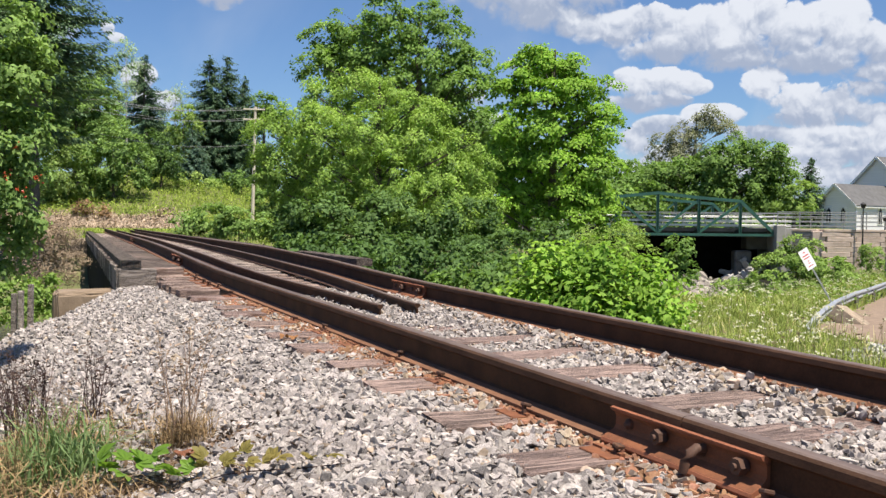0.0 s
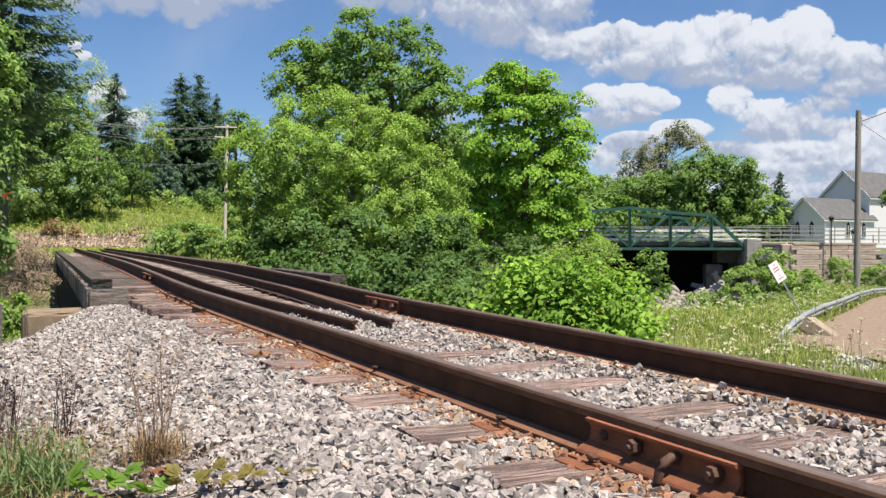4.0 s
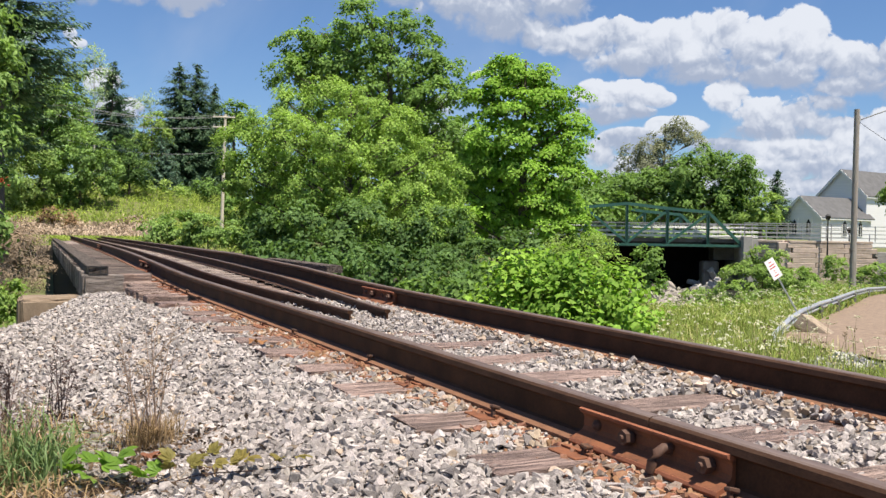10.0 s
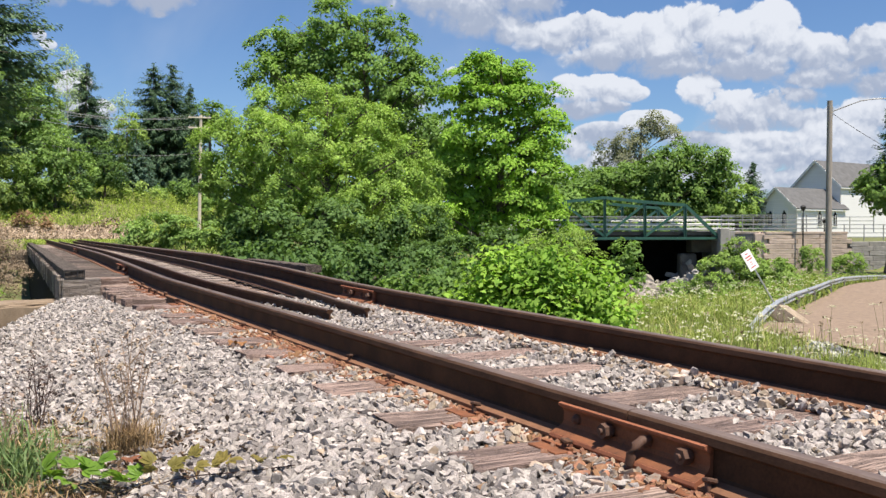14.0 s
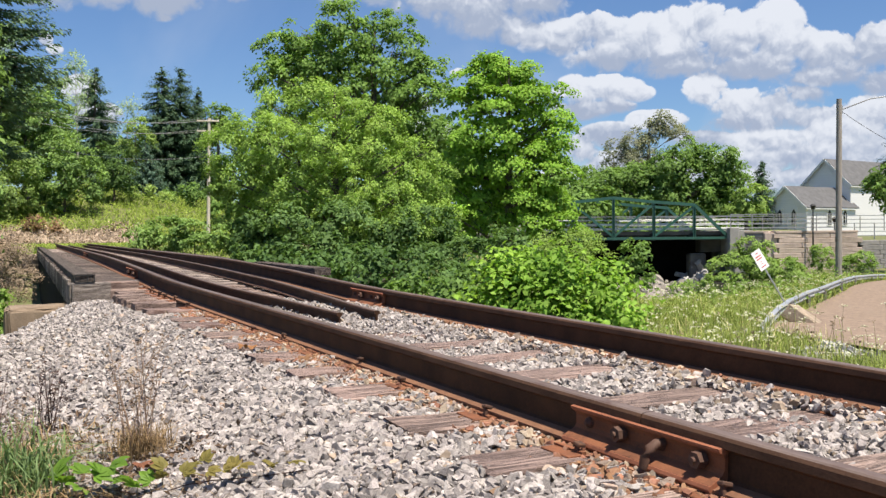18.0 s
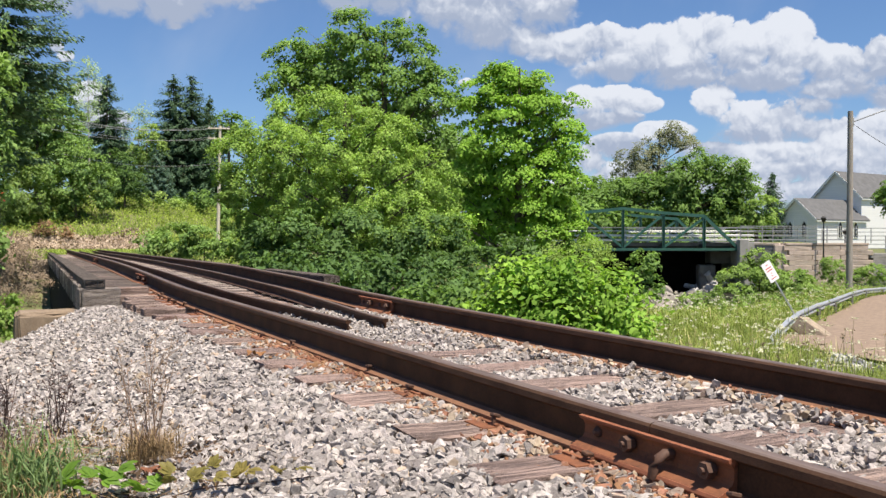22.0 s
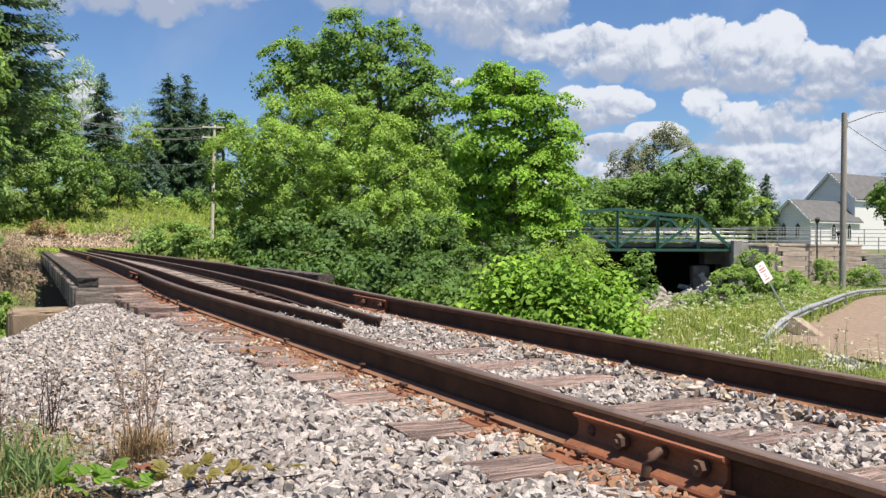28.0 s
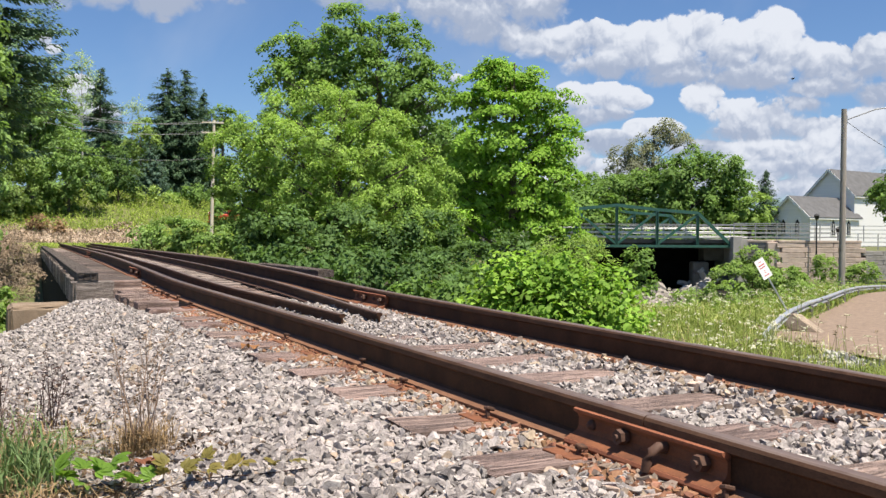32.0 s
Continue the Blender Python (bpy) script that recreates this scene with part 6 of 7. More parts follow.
# ---- street bridge ----
def street_bridge():
    """A camelback pony truss in site axes: near and far truss, deck, railings."""
    ob = thing("street_bridge", site(10.3, 55, 0.0), "green painted steel pony truss street bridge", "bridge")
    xs = [-6.85, -4.78, -2.4, 0.0, 2.40, 4.80, 6.87]
    tops = [None, 2.47, 2.68, 2.92, 2.66, 2.47, None]
    low = 0.50
    for d in (0.0, 6.6):
        pts = [(x, d, low if t is None else t) for x, t in zip(xs, tops)]
        for a, b in zip(pts, pts[1:]):
            part("end_post" if low in (a[2], b[2]) else "top_chord", beam(a, b, 0.17, 0.18), GREENPAINT, ob)
        part("bottom_chord", box(xs[-1] - xs[0], 0.22, 0.15, pose((xs[0] + xs[-1]) / 2, d, low)), GREENPAINT, ob)
        for x, t in zip(xs, tops):
            if t is not None:
                b = box(0.14, 0.03, t - low, pose(x, d, (t + low) / 2))
                box(0.03, 0.20, t - low, pose(x - 0.06, d, (t + low) / 2), 0, b)
                box(0.03, 0.20, t - low, pose(x + 0.06, d, (t + low) / 2), 0, b)
                part("post", b, GREENPAINT, ob)
        for i, j in ((1, 2), (2, 3), (4, 3), (5, 4)):
            a = (xs[i], d, tops[i] - 0.1)
            a2 = (xs[j], d, low + 0.1)
            if d == 0 or True:
                part("diagonal", beam(a if abs(i - 3) > abs(j - 3) else a2, (xs[j], d, low + 0.1) if abs(i - 3) > abs(j - 3) else a, 0.10, 0.14), GREENPAINT, ob)
    # dark slab: the shadow below the railing is put into its colour
    part("deck", box(13.6, 5.2, 0.22, pose(0, 3.3, 0.80)), DARKCONCRETE, ob)
    for x in xs[1:-1]:
        part("floor_beam", box(0.2, 6.5, 0.42, pose(x, 3.3, 0.58)), BLACK, ob)
    for y in (1.2, 2.6, 4.0, 5.4):
        part("stringer", box(13.4, 0.18, 0.36, pose(0, y, 0.56)), BLACK, ob)
    for d in (0.45, 6.15):
        for z, h in ((1.06, 0.13), (1.33, 0.12), (1.60, 0.06)):
            part("guard_beam", box(14.6, 0.07, h, pose(0.6, d, z), 0.01), PALERAIL, ob, "pale galvanised guard beam")
        part("hand_rail", box(14.6, 0.05, 0.05, pose(0.6, d, 1.80)), GREYSTEEL, ob)
        for i in range(11):
            part("rail_post", box(0.07, 0.07, 0.95, pose(-6.4 + i * 1.33, d + 0.06, 1.36)), GREYSTEEL, ob)
    # seats and stub columns
    part("bearing_column", box(1.0, 0.9, 2.2, pose(5.45, 2.0, -1.55), 0.08), DARKCONCRETE, ob, "dark stained concrete stub pier")
    part("abutment_wall", box(1.0, 7.2, 3.6, pose(7.6, 3.4, -0.85), 0.04), PALECONCRETE, ob, "pale concrete abutment with a raised corner")
    part("abutment_wall", box(0.55, 0.6, 1.6, pose(7.0, -0.3, 0.30), 0.03), PALECONCRETE, ob, "pale concrete corner post")
    part("abutment_wall", box(1.5, 1.2, 0.8, pose(6.6, 3.0, 0.0), 0.03), DARKCONCRETE, ob, "dark concrete bearing shelf")
    # added backing wall, coloured near black in place of the shade below
    part("cross_wall", box(15.0, 0.5, 3.6, pose(0, 4.6, -1.3), 0.03), SHADEWALL, ob, "near-black backing wall added for the shade under the deck")
    part("abutment_wall", box(1.4, 7.2, 4.2, pose(-7.3, 3.4, -1.2), 0.04), DARKCONCRETE, ob, "dark concrete abutment")


DARKCONCRETE = surface("dark_concrete", (0.10, 0.095, 0.09), (0.19, 0.18, 0.165), 2, 0.92, 0.4, 50, 0, (0.07, 0.06, 0.055), (0.55, 0.75), 1.5)
PALERAIL = surface("pale_guard_beam", (0.62, 0.62, 0.60), (0.76, 0.76, 0.74), 3, 0.5, 0.05, 60, 0.2, (0.36, 0.35, 0.33), (0.6, 0.8), 2)
street_bridge()


def retaining_wall():
    """Courses of split-faced blocks, a return towards the bridge greyed for its shade and a sunlit front."""
    corner = (19.80, 54.0)
    ob = thing("retaining_wall", site(corner[0], corner[1], 0), "split-faced tan block retaining wall with concrete cap", "retaining wall")
    rng = random.Random(2)
    kit = []
    for s in range(4):
        b = box(1.73, 0.5, 0.282, None, 0.025)
        face = [f for f in b.faces if f.normal.y < -0.9][0]
        bmesh.ops.subdivide_edges(b, edges=list(face.edges), cuts=2, use_grid_fill=True)
        for v in b.verts:
            if v.co.y < -0.2:
                v.co.y -= rng.uniform(0.0, 0.014)
        me = bpy.data.meshes.new("block")
        bmesh.ops.recalc_face_normals(b, faces=b.faces)
        b.to_mesh(me)
        b.free()
        me.materials.append(BLOCK)
        kit.append(me)
    # grey copies: true grey on the last run, put-in shade on the return
    grey = [me.copy() for me in kit]
    for me in grey:
        me.materials[0] = GREYSHADEBLOCK
    for run, (ang, n, rows) in enumerate(((8.0, 3, 8), (-32.0, 1, 8), (60.0, 9, 8))):
        for row in range(rows):
            for i in range(n):
                o = new("block", (kit if run == 0 else grey)[rng.randrange(4)])
                o.parent = ob
                along = (i + 0.5 + 0.18 * (row % 2)) * 1.76
                z = (0.74 if run < 2 else 0.28) - 0.145 - row * 0.288
                if run == 0:
                    o.matrix_local = pose(0, 0, 0, 0, 0, 8) @ pose(along - 0.5, 0, z, 0, 0, rng.uniform(-0.4, 0.4))
                elif run == 2:
                    o.matrix_local = pose(4.75, 0.75, 0, 0, 0, 24) @ pose(along, 0, z, 0, 0, rng.uniform(-0.4, 0.4))
                else:
                    o.matrix_local = pose(-0.55, 0.35, 0, 0, 0, -32) @ pose(-along + 0.3, 0, z, 0, 0, rng.uniform(-0.4, 0.4))
    part("cap", box(5.2, 0.6, 0.14, pose(0, 0, 0, 0, 0, 8) @ pose(2.2, 0.02, 0.81), 0.02), BLOCK, ob, "pale cap course")
    part("cap", box(2.4, 0.6, 0.14, pose(-0.55, 0.35, 0, 0, 0, -32) @ pose(-1.1, 0.02, 0.815), 0.02), BLOCK, ob, "pale cap course")
    part("pilaster", box(0.72, 0.62, 2.35, pose(-0.52, 0.14, -0.40, 0, 0, -8), 0.03), BLOCK, ob, "pale smooth corner pilaster")
    part("backfill", box(4.6, 3.0, 2.3, pose(2.1, 2.2, -0.42), 0.02), CONCRETE, ob, "sidewalk slab behind the wall")


GREYSHADEBLOCK = surface("grey_and_shaded_block", (0.17, 0.165, 0.16), (0.27, 0.26, 0.25), 3, 0.92, 0.6, 25, 0, (0.12, 0.11, 0.10), (0.6, 0.75), 1.0, piece=0.12, depth=0.03)
retaining_wall()


def fence(r0, d0, r1, d1, z, posts, rails, h):
    ob = thing("railing", site(r0, d0, z), "grey steel pipe railing along the street", "railing", "street railings")
    dx, dy = r1 - r0, d1 - d0
    for i in range(posts):
        t = i / (posts - 1)
        part("post", rod(0.03, 0.03, h, 6, pose(dx * t, dy * t, 0)), GREYSTEEL, ob)
    for k in range(rails):
        b = beam((0, 0, h * (k + 1) / rails - 0.03), (dx, dy, h * (k + 1) / rails - 0.03), 0.045, 0.045)
        part("bar", b, GREYSTEEL, ob)


fence(17.2, 54.8, 23.6, 54.9, 0.85, 6, 4, 1.05)
fence(24.9, 55.6, 38.5, 61.5, 0.33, 10, 4, 1.0)
fence(16.5, 61.5, 30.0, 62.5, 0.85, 9, 4, 1.05)


def street():
    ob = part("road", box(7.0, 7.0, 0.12, pose(20.6, 58.8, 0.72), 0.02), SANDLOT)
    ob.matrix_world = site(0, 0, 0)
    tagged(ob, "grey street running on from the bridge", "road", "", "structure")


street()


# ---- church ----
SIDING = surface("white_clapboard", (0.66, 0.67, 0.68), (0.78, 0.78, 0.78), 1.2, 0.65, 0.35, 8, 0, stretch=(0.2, 0.2, 9), depth=0.02)


def church():
    """White clapboard church: a low gabled wing before a taller nave, ridges along local x."""
    turn = 35.0
    ob = thing("church", site(39.5, 100, 0.2, turn), "white clapboard church with grey shingled gable roofs", "church")

    def gable(name, l, w, eave, ridge, m, over=0.3):
        b = bmesh.new()
        prof = [(0, 0), (w, 0), (w, eave), (w / 2, ridge), (0, eave)]
        lo = [b.verts.new((0, y, z)) for y, z in prof]
        hi = [b.verts.new((l, y, z)) for y, z in prof]
        b.faces.new(lo)
        b.faces.new(hi[::-1])
        for i in range(5):
            j = (i + 1) % 5
            b.faces.new((lo[i], hi[i], hi[j], lo[j]))
        b.transform(m)
        part("wall", b, SIDING, ob, name)
        slope = math.degrees(math.atan2(ridge - eave, w / 2))
        run = math.hypot(ridge - eave, w / 2) + over
        for s in (-1, 1):
            mm = m @ pose(l / 2, w / 2, ridge + 0.02, -s * slope, 0, 0) @ pose(0, s * run / 2, 0.07)
            part("roof", box(l + 2 * over, run, 0.14, mm), SHINGLE, ob)
            part("fascia", beam(m @ Vector((-over - 0.03, w / 2, ridge)), m @ Vector((-over - 0.03, w / 2 + s * (w / 2 + over * 0.8), eave - over * 0.8 * (ridge - eave) / (w / 2))), 0.06, 0.26), WHITE, ob)
        part("eave_board", box(l + 2 * over, 0.08, 0.22, m @ pose(l / 2, -over * 0.75, eave - 0.2)), WHITE, ob)

    def window(m, w, h):
        """A pointed window looking to local -y."""
        part("window_frame", box(w + 0.26, 0.10, h + 0.2, m @ pose(0, 0, h / 2), 0.01), WHITE, ob)
        b = bmesh.new()
        vs = [b.verts.new((x, -0.058, z)) for x, z in ((-w / 2, 0), (w / 2, 0), (w / 2, h * 0.75), (0, h), (-w / 2, h * 0.75))]
        b.faces.new(vs)
        bmesh.ops.solidify(b, geom=list(b.faces), thickness=0.01)
        b.transform(m)
        pane = part("window", b, DARKGLASS, ob, "dark pointed window")
        part("mullion", box(0.06, 0.04, h * 0.75, m @ pose(0, -0.075, h * 0.37)), WHITE, pane)

    gable("white clapboard wing wall", 9.6, 4.8, 3.3, 5.5, pose(0, 0, 0))
    c, s = math.cos(radians(turn)), math.sin(radians(turn))
    dx, dy = 46.8 - 39.5, 105.5 - 100
    gable("white clapboard nave wall", 15, 6.2, 5.9, 8.9, pose(c * dx + s * dy, -s * dx + c * dy, 0))
    for y in (1.4, 3.15):
        window(pose(-0.02, y, 1.35, 0, 0, -90), 0.55, 1.7)
    for x in (4.4, 7.4):
        window(pose(x, -0.02, 1.3), 0.7, 1.7)
    part("door", box(1.2, 0.10, 2.1, pose(1.6, -0.03, 1.05), 0.01), WHITE, ob, "white panelled door")
    part("downpipe", box(0.10, 0.10, 3.1, pose(0.05, -0.08, 1.6)), WHITE, ob)


church()


# ---- poles and lamps ----
def utility_pole():
    z = float(ground_z(18.3, 42.5)) - 0.1
    top = 6.9
    ob = thing("utility_pole", site(18.3, 42.5, z), "weathered grey wooden utility pole with a lamp arm", "utility pole")
    b = rod(0.150, 0.120, top - z, 14, pose(0, 0, 0, 0, 0.25, 0))
    part("pole", b, POLEWOOD, ob, "", True)
    h = top - z - 0.5
    pts = [(0.12, 0, h), (0.7, -0.2, h + 0.22), (1.3, -0.35, h + 0.45), (1.9, -0.5, h + 0.52), (2.5, -0.6, h + 0.52)]
    v, f = tubes([[(np.array(p), 0.028) for p in pts]], 8)
    raw("lamp_arm", v, f, GREYSTEEL, ob, "", True)
    lamp = box(0.62, 0.22, 0.12, pose(2.65, -0.6, h + 0.52), 0.04)
    part("lamp_head", lamp, GREYSTEEL, ob)
    v, f = tubes([[(np.array([0.12 + 3.4 * t, -0.6 * t, h - 0.05 - 2.2 * t - 0.5 * t * (1 - t)]), 0.012) for t in np.linspace(0, 1, 8)]], 5)
    raw("service_wire", v, f, BLACK, ob)
    part("bracket", box(0.06, 0.16, 0.4, pose(0.14, 0, h), 0.01), GREYSTEEL, ob)


utility_pole()


def wire_pole():
    z = 0.72
    ob = thing("utility_pole", site(-14.50, 58.0, z), "pale wooden utility pole with two crossarms", "utility pole")
    part("pole", rod(0.115, 0.085, 7.50, 10, pose(0, 0, 0, 0, 1.21, 0)), PALEWOOD, ob, "", True)
    for h in (7.32, 6.69):
        part("crossarm", box(1.35, 0.07, 0.08, pose(0.1, -0.1, h, 0, 0, 15), 0.01), PALEWOOD, ob)
        for x in (-0.6, -0.27, 0.27, 0.6):
            part("insulator", rod(0.03, 0.022, 0.12, 6, pose(0.1, -0.1, h, 0, 0, 15) @ pose(x, 0, 0.05)), GREYSTEEL, ob)
    for k, (x, h) in enumerate(((-0.7, 7.44), (0.35, 7.44), (0.75, 7.44), (-0.65, 6.81), (0.65, 6.81), (0.0, 5.18))):
        v, f = tubes([[(np.array([x - 11 * t, 2.4 * t + 0.1 * k, h + 0.85 * t - 1.8 * t * (1 - t)]), 0.011) for t in np.linspace(0, 1, 12)]], 4)
        raw("wire", v, f, GREYSTEEL, ob)


wire_pole()


def lamp_posts():
    for r, d, h in ((21.6, 53.6, 1.9), (24.5, 57.5, 1.1)):
        ob = thing("lamp_post", site(r, d, 0.30 if h < 1.5 else -1.2), "black iron lamp post by the street", "lamp post", "street lamp posts")
        hh = h if h < 1.5 else h + 0.25 + 1.15
        part("post", rod(0.06, 0.035, hh, 8), BLACK, ob)
        b = rod(0.10, 0.16, 0.22, 8, pose(0, 0, hh))
        rod(0.19, 0.03, 0.12, 8, pose(0, 0, hh + 0.22), b)
        part("lantern", b, BLACK, ob)


lamp_posts()


# ---- guard rail, sign, lot ----
GUARD = [(6.15, 17.0, -1.29), (6.07, 17.2, -1.12), (6.04, 17.45, -1.02), (6.23, 18.0, -1.03), (6.67, 18.8, -0.92), (7.29, 20.0, -0.85), (8.08, 21.5, -0.81), (9.65, 24.5, -0.84), (11.54, 28.0, -0.91), (13.78, 32.0, -0.93), (16.05, 36.0, -1.0), (18.56, 40.0, -1.14), (22.12, 45.0, -1.35), (27.78, 52.0, -1.7)]


def guard_rail():
    ob = thing("guardrail", site(0, 0, 0), "bent galvanised W-beam guardrail along the lot", "guardrail")
    prof = [(0.0, -0.155), (0.03, -0.15), (0.08, -0.10), (0.08, -0.06), (0.01, -0.02), (0.01, 0.02), (0.08, 0.06), (0.08, 0.10), (0.03, 0.15), (0.0, 0.155), (-0.006, 0.155), (0.022, 0.147), (0.070, 0.098), (0.070, 0.062), (0.002, 0.022), (0.002, -0.022), (0.070, -0.062), (0.070, -0.098), (0.022, -0.147), (-0.006, -0.155)]
    v, f = sweep([(a * 0.9, b * 0.66) for a, b in prof], GUARD)
    raw("beam", v, f, GALV, ob)
    for i in (6, 7, 8, 9, 10, 11):
        r, d, z = GUARD[i]
        g = float(ground_z(r, d)) - 0.2
        part("post", box(0.08, 0.12, z - g, pose(r + 0.14, d + 0.12, (z + g) / 2), 0.01), DARKCONCRETE, ob, "short dark post")
    return ob


guard_rail()


def leaning_sign():
    ob = thing("sign", site(7.9, 21.0, -0.95), "white sign with red lettering on a leaning steel post", "sign")
    foot, mid = Vector((0.13, 0, -0.16)), Vector((-0.653, 0, 1.18))
    way = (mid - foot).normalized()
    part("post", beam(foot, mid + way * 0.2, 0.05, 0.03), GALV, ob, "bare galvanised post")
    board = Matrix.Translation(mid) @ Matrix.Rotation(math.atan2(way.x, way.z), 4, "Y") @ pose(0, -0.03, 0, 0, 0, 18)
    face = part("board", box(0.26, 0.006, 0.47, board, 0.0), SIGNWHITE, ob)
    for z, w, h in ((0.165, 0.06, 0.018), (0.09, 0.16, 0.022), (0.03, 0.16, 0.020), (-0.05, 0.04, 0.014), (-0.10, 0.05, 0.014), (-0.165, 0.14, 0.018)):
        part("lettering", box(w, 0.004, h, board @ pose(0, -0.005, z)), SIGNRED, face, "red line of writing")


leaning_sign()


def slab():
    """A broad thin stone leaning on the end of the guardrail."""
    a, b = Vector((7.44, 19.72, -0.82)), Vector((8.02, 19.00, -1.38))
    axis = (b - a).normalized()
    face = Vector((0.40, -0.30, 0.86))
    face = (face - axis * face.dot(axis)).normalized()
    side = axis.cross(face)
    m = Matrix((axis, side, face)).transposed().to_4x4()
    bm = box((b - a).length + 0.05, 0.40, 0.34, None, 0.03)
    rng = random.Random(6)
    for v in bm.verts:
        v.co += Vector((rng.uniform(-0.03, 0.03), rng.uniform(-0.03, 0.03), rng.uniform(-0.012, 0.012)))
    ob = part("stone_slab", bm, BLOCKTAN)
    ob.matrix_world = site(0, 0, 0) @ Matrix.Translation((a + b) / 2) @ m
    tagged(ob, "tan sandstone slab leaning at the end of the guardrail", "stone slab")


BLOCKTAN = surface("tan_sandstone", (0.20, 0.160, 0.118), (0.38, 0.305, 0.225), 6, 0.95, 0.9, 40, 0, (0.15, 0.125, 0.10), (0.55, 0.7), 5, depth=0.02)
slab()


def lot():
    """The sandy paved lot beyond the guardrail, draped over the ground."""
    outline = [(6.3, 18.0), (6.7, 18.8), (7.4, 20.0), (8.2, 21.5), (9.7, 24.5), (11.6, 28.0), (13.9, 32.0), (16.2, 36.0), (18.7, 40.0), (22.3, 45.0), (28.0, 52.0)]
    n, m = 40, 14
    verts, faces = [], []
    for i in range(n):
        t = i / (n - 1) * (len(outline) - 1)
        k = min(int(t), len(outline) - 2)
        a, b = outline[k], outline[k + 1]
        e = (a[0] + (b[0] - a[0]) * (t - k), a[1] + (b[1] - a[1]) * (t - k))
        q = (7.2 + 26 * i / (n - 1), 13.0 + 14 * i / (n - 1))
        for j in range(m):
            s = j / (m - 1)
            r, d = e[0] + (q[0] - e[0]) * s, e[1] + (q[1] - e[1]) * s
            verts.append((r, d, float(ground_z(r, d)) + 0.05))
    for i in range(n - 1):
        for j in range(m - 1):
            faces.append((i * m + j, i * m + j + 1, (i + 1) * m + j + 1, (i + 1) * m + j))
    ob = raw("pavement", verts, faces, SANDLOT, None, "", True)
    ob.matrix_world = site(0, 0, 0)
    tagged(ob, "sandy brown worn asphalt lot", "pavement", "", "structure")


lot()


# ---- meadow ----
def meadow():
    rng = np.random.default_rng(12)

    def field(n, r0, r1, d0, d1, keep=None):
        r, d = rng.uniform(r0, r1, n), d0 + (d1 - d0) * rng.uniform(0, 1, n) ** 1.3
        ok = (river_distance(r, d) > 4.5)
        x, y = to_track(r, d)
        ok &= (x > 3.3)
        lot_edge = np.interp(d, [18.0, 18.8, 20.0, 21.5, 24.5, 28.0, 32.0, 36.0, 40.0, 45.0, 52.0], [6.3, 6.7, 7.4, 8.2, 9.7, 11.6, 13.9, 16.2, 18.7, 22.3, 28.0], left=6.3, right=99)
        ok &= (r < lot_edge + 0.1) | (d < 12.5)
        if keep is not None:
            ok &= keep(r, d)
        r, d = r[ok], d[ok]
        return np.stack([r, d, ground_z(r, d)], 1)

    a = field(36000, 1.0, 14, 8, 26)
    b = field(30000, 3.0, 27, 20, 46)
    stuff("meadow_grass", [blades(rng, a, 0.36, 0.007, 1.1), blades(rng, b, 0.42, 0.013, 1.1)], L_GRASS, "tall rough green meadow grass", "grass", site(0, 0, 0))
    c = field(4000, 2, 20, 9, 34)
    stuff("straw_grass", [blades(rng, c, 0.5, 0.006, 0.6)], L_STRAW, "pale straw-coloured grass stems", "grass", site(0, 0, 0))
    # white umbels on thin stems
    f = field(2100, 1.5, 20, 10.5, 36)
    h = rng.uniform(0.35, 0.65, len(f))
    stems = [[(p, 0.004), (p + [0.03, 0, hh * 0.5], 0.004), (p + [rng.uniform(-0.06, 0.06), 0, hh], 0.003)] for p, hh in zip(f, h)]
    stuff("flower_stems", [tubes(stems, 3)], L_GRASS, "thin green flower stems", "flower stems", site(0, 0, 0))
    tips = np.array([s[-1][0] for s in stems])
    k = 5
    q = np.repeat(tips, k, 0) + rng.normal(0, 1, (len(tips) * k, 3)) * [0.035, 0.035, 0.008]
    stuff("flower_heads", [scatter_leaves(rng, q, np.tile([0, -0.35, 1.0], (len(q), 1)), 0.036, 0.9, 0, 0.3)], PETAL, "flat white wild carrot flower heads", "flowers", site(0, 0, 0))
    g = field(5000, 4, 27, 24, 47)
    stuff("bank_weeds", [scatter_leaves(rng, g + [0, 0, 0.3] + rng.normal(0, 0.15, g.shape), np.tile([0, 0, 0.8], (len(g), 1)), 0.16, 0.5)], L_BRUSH, "leafy weeds on the stream bank", "weeds", site(0, 0, 0))


meadow()


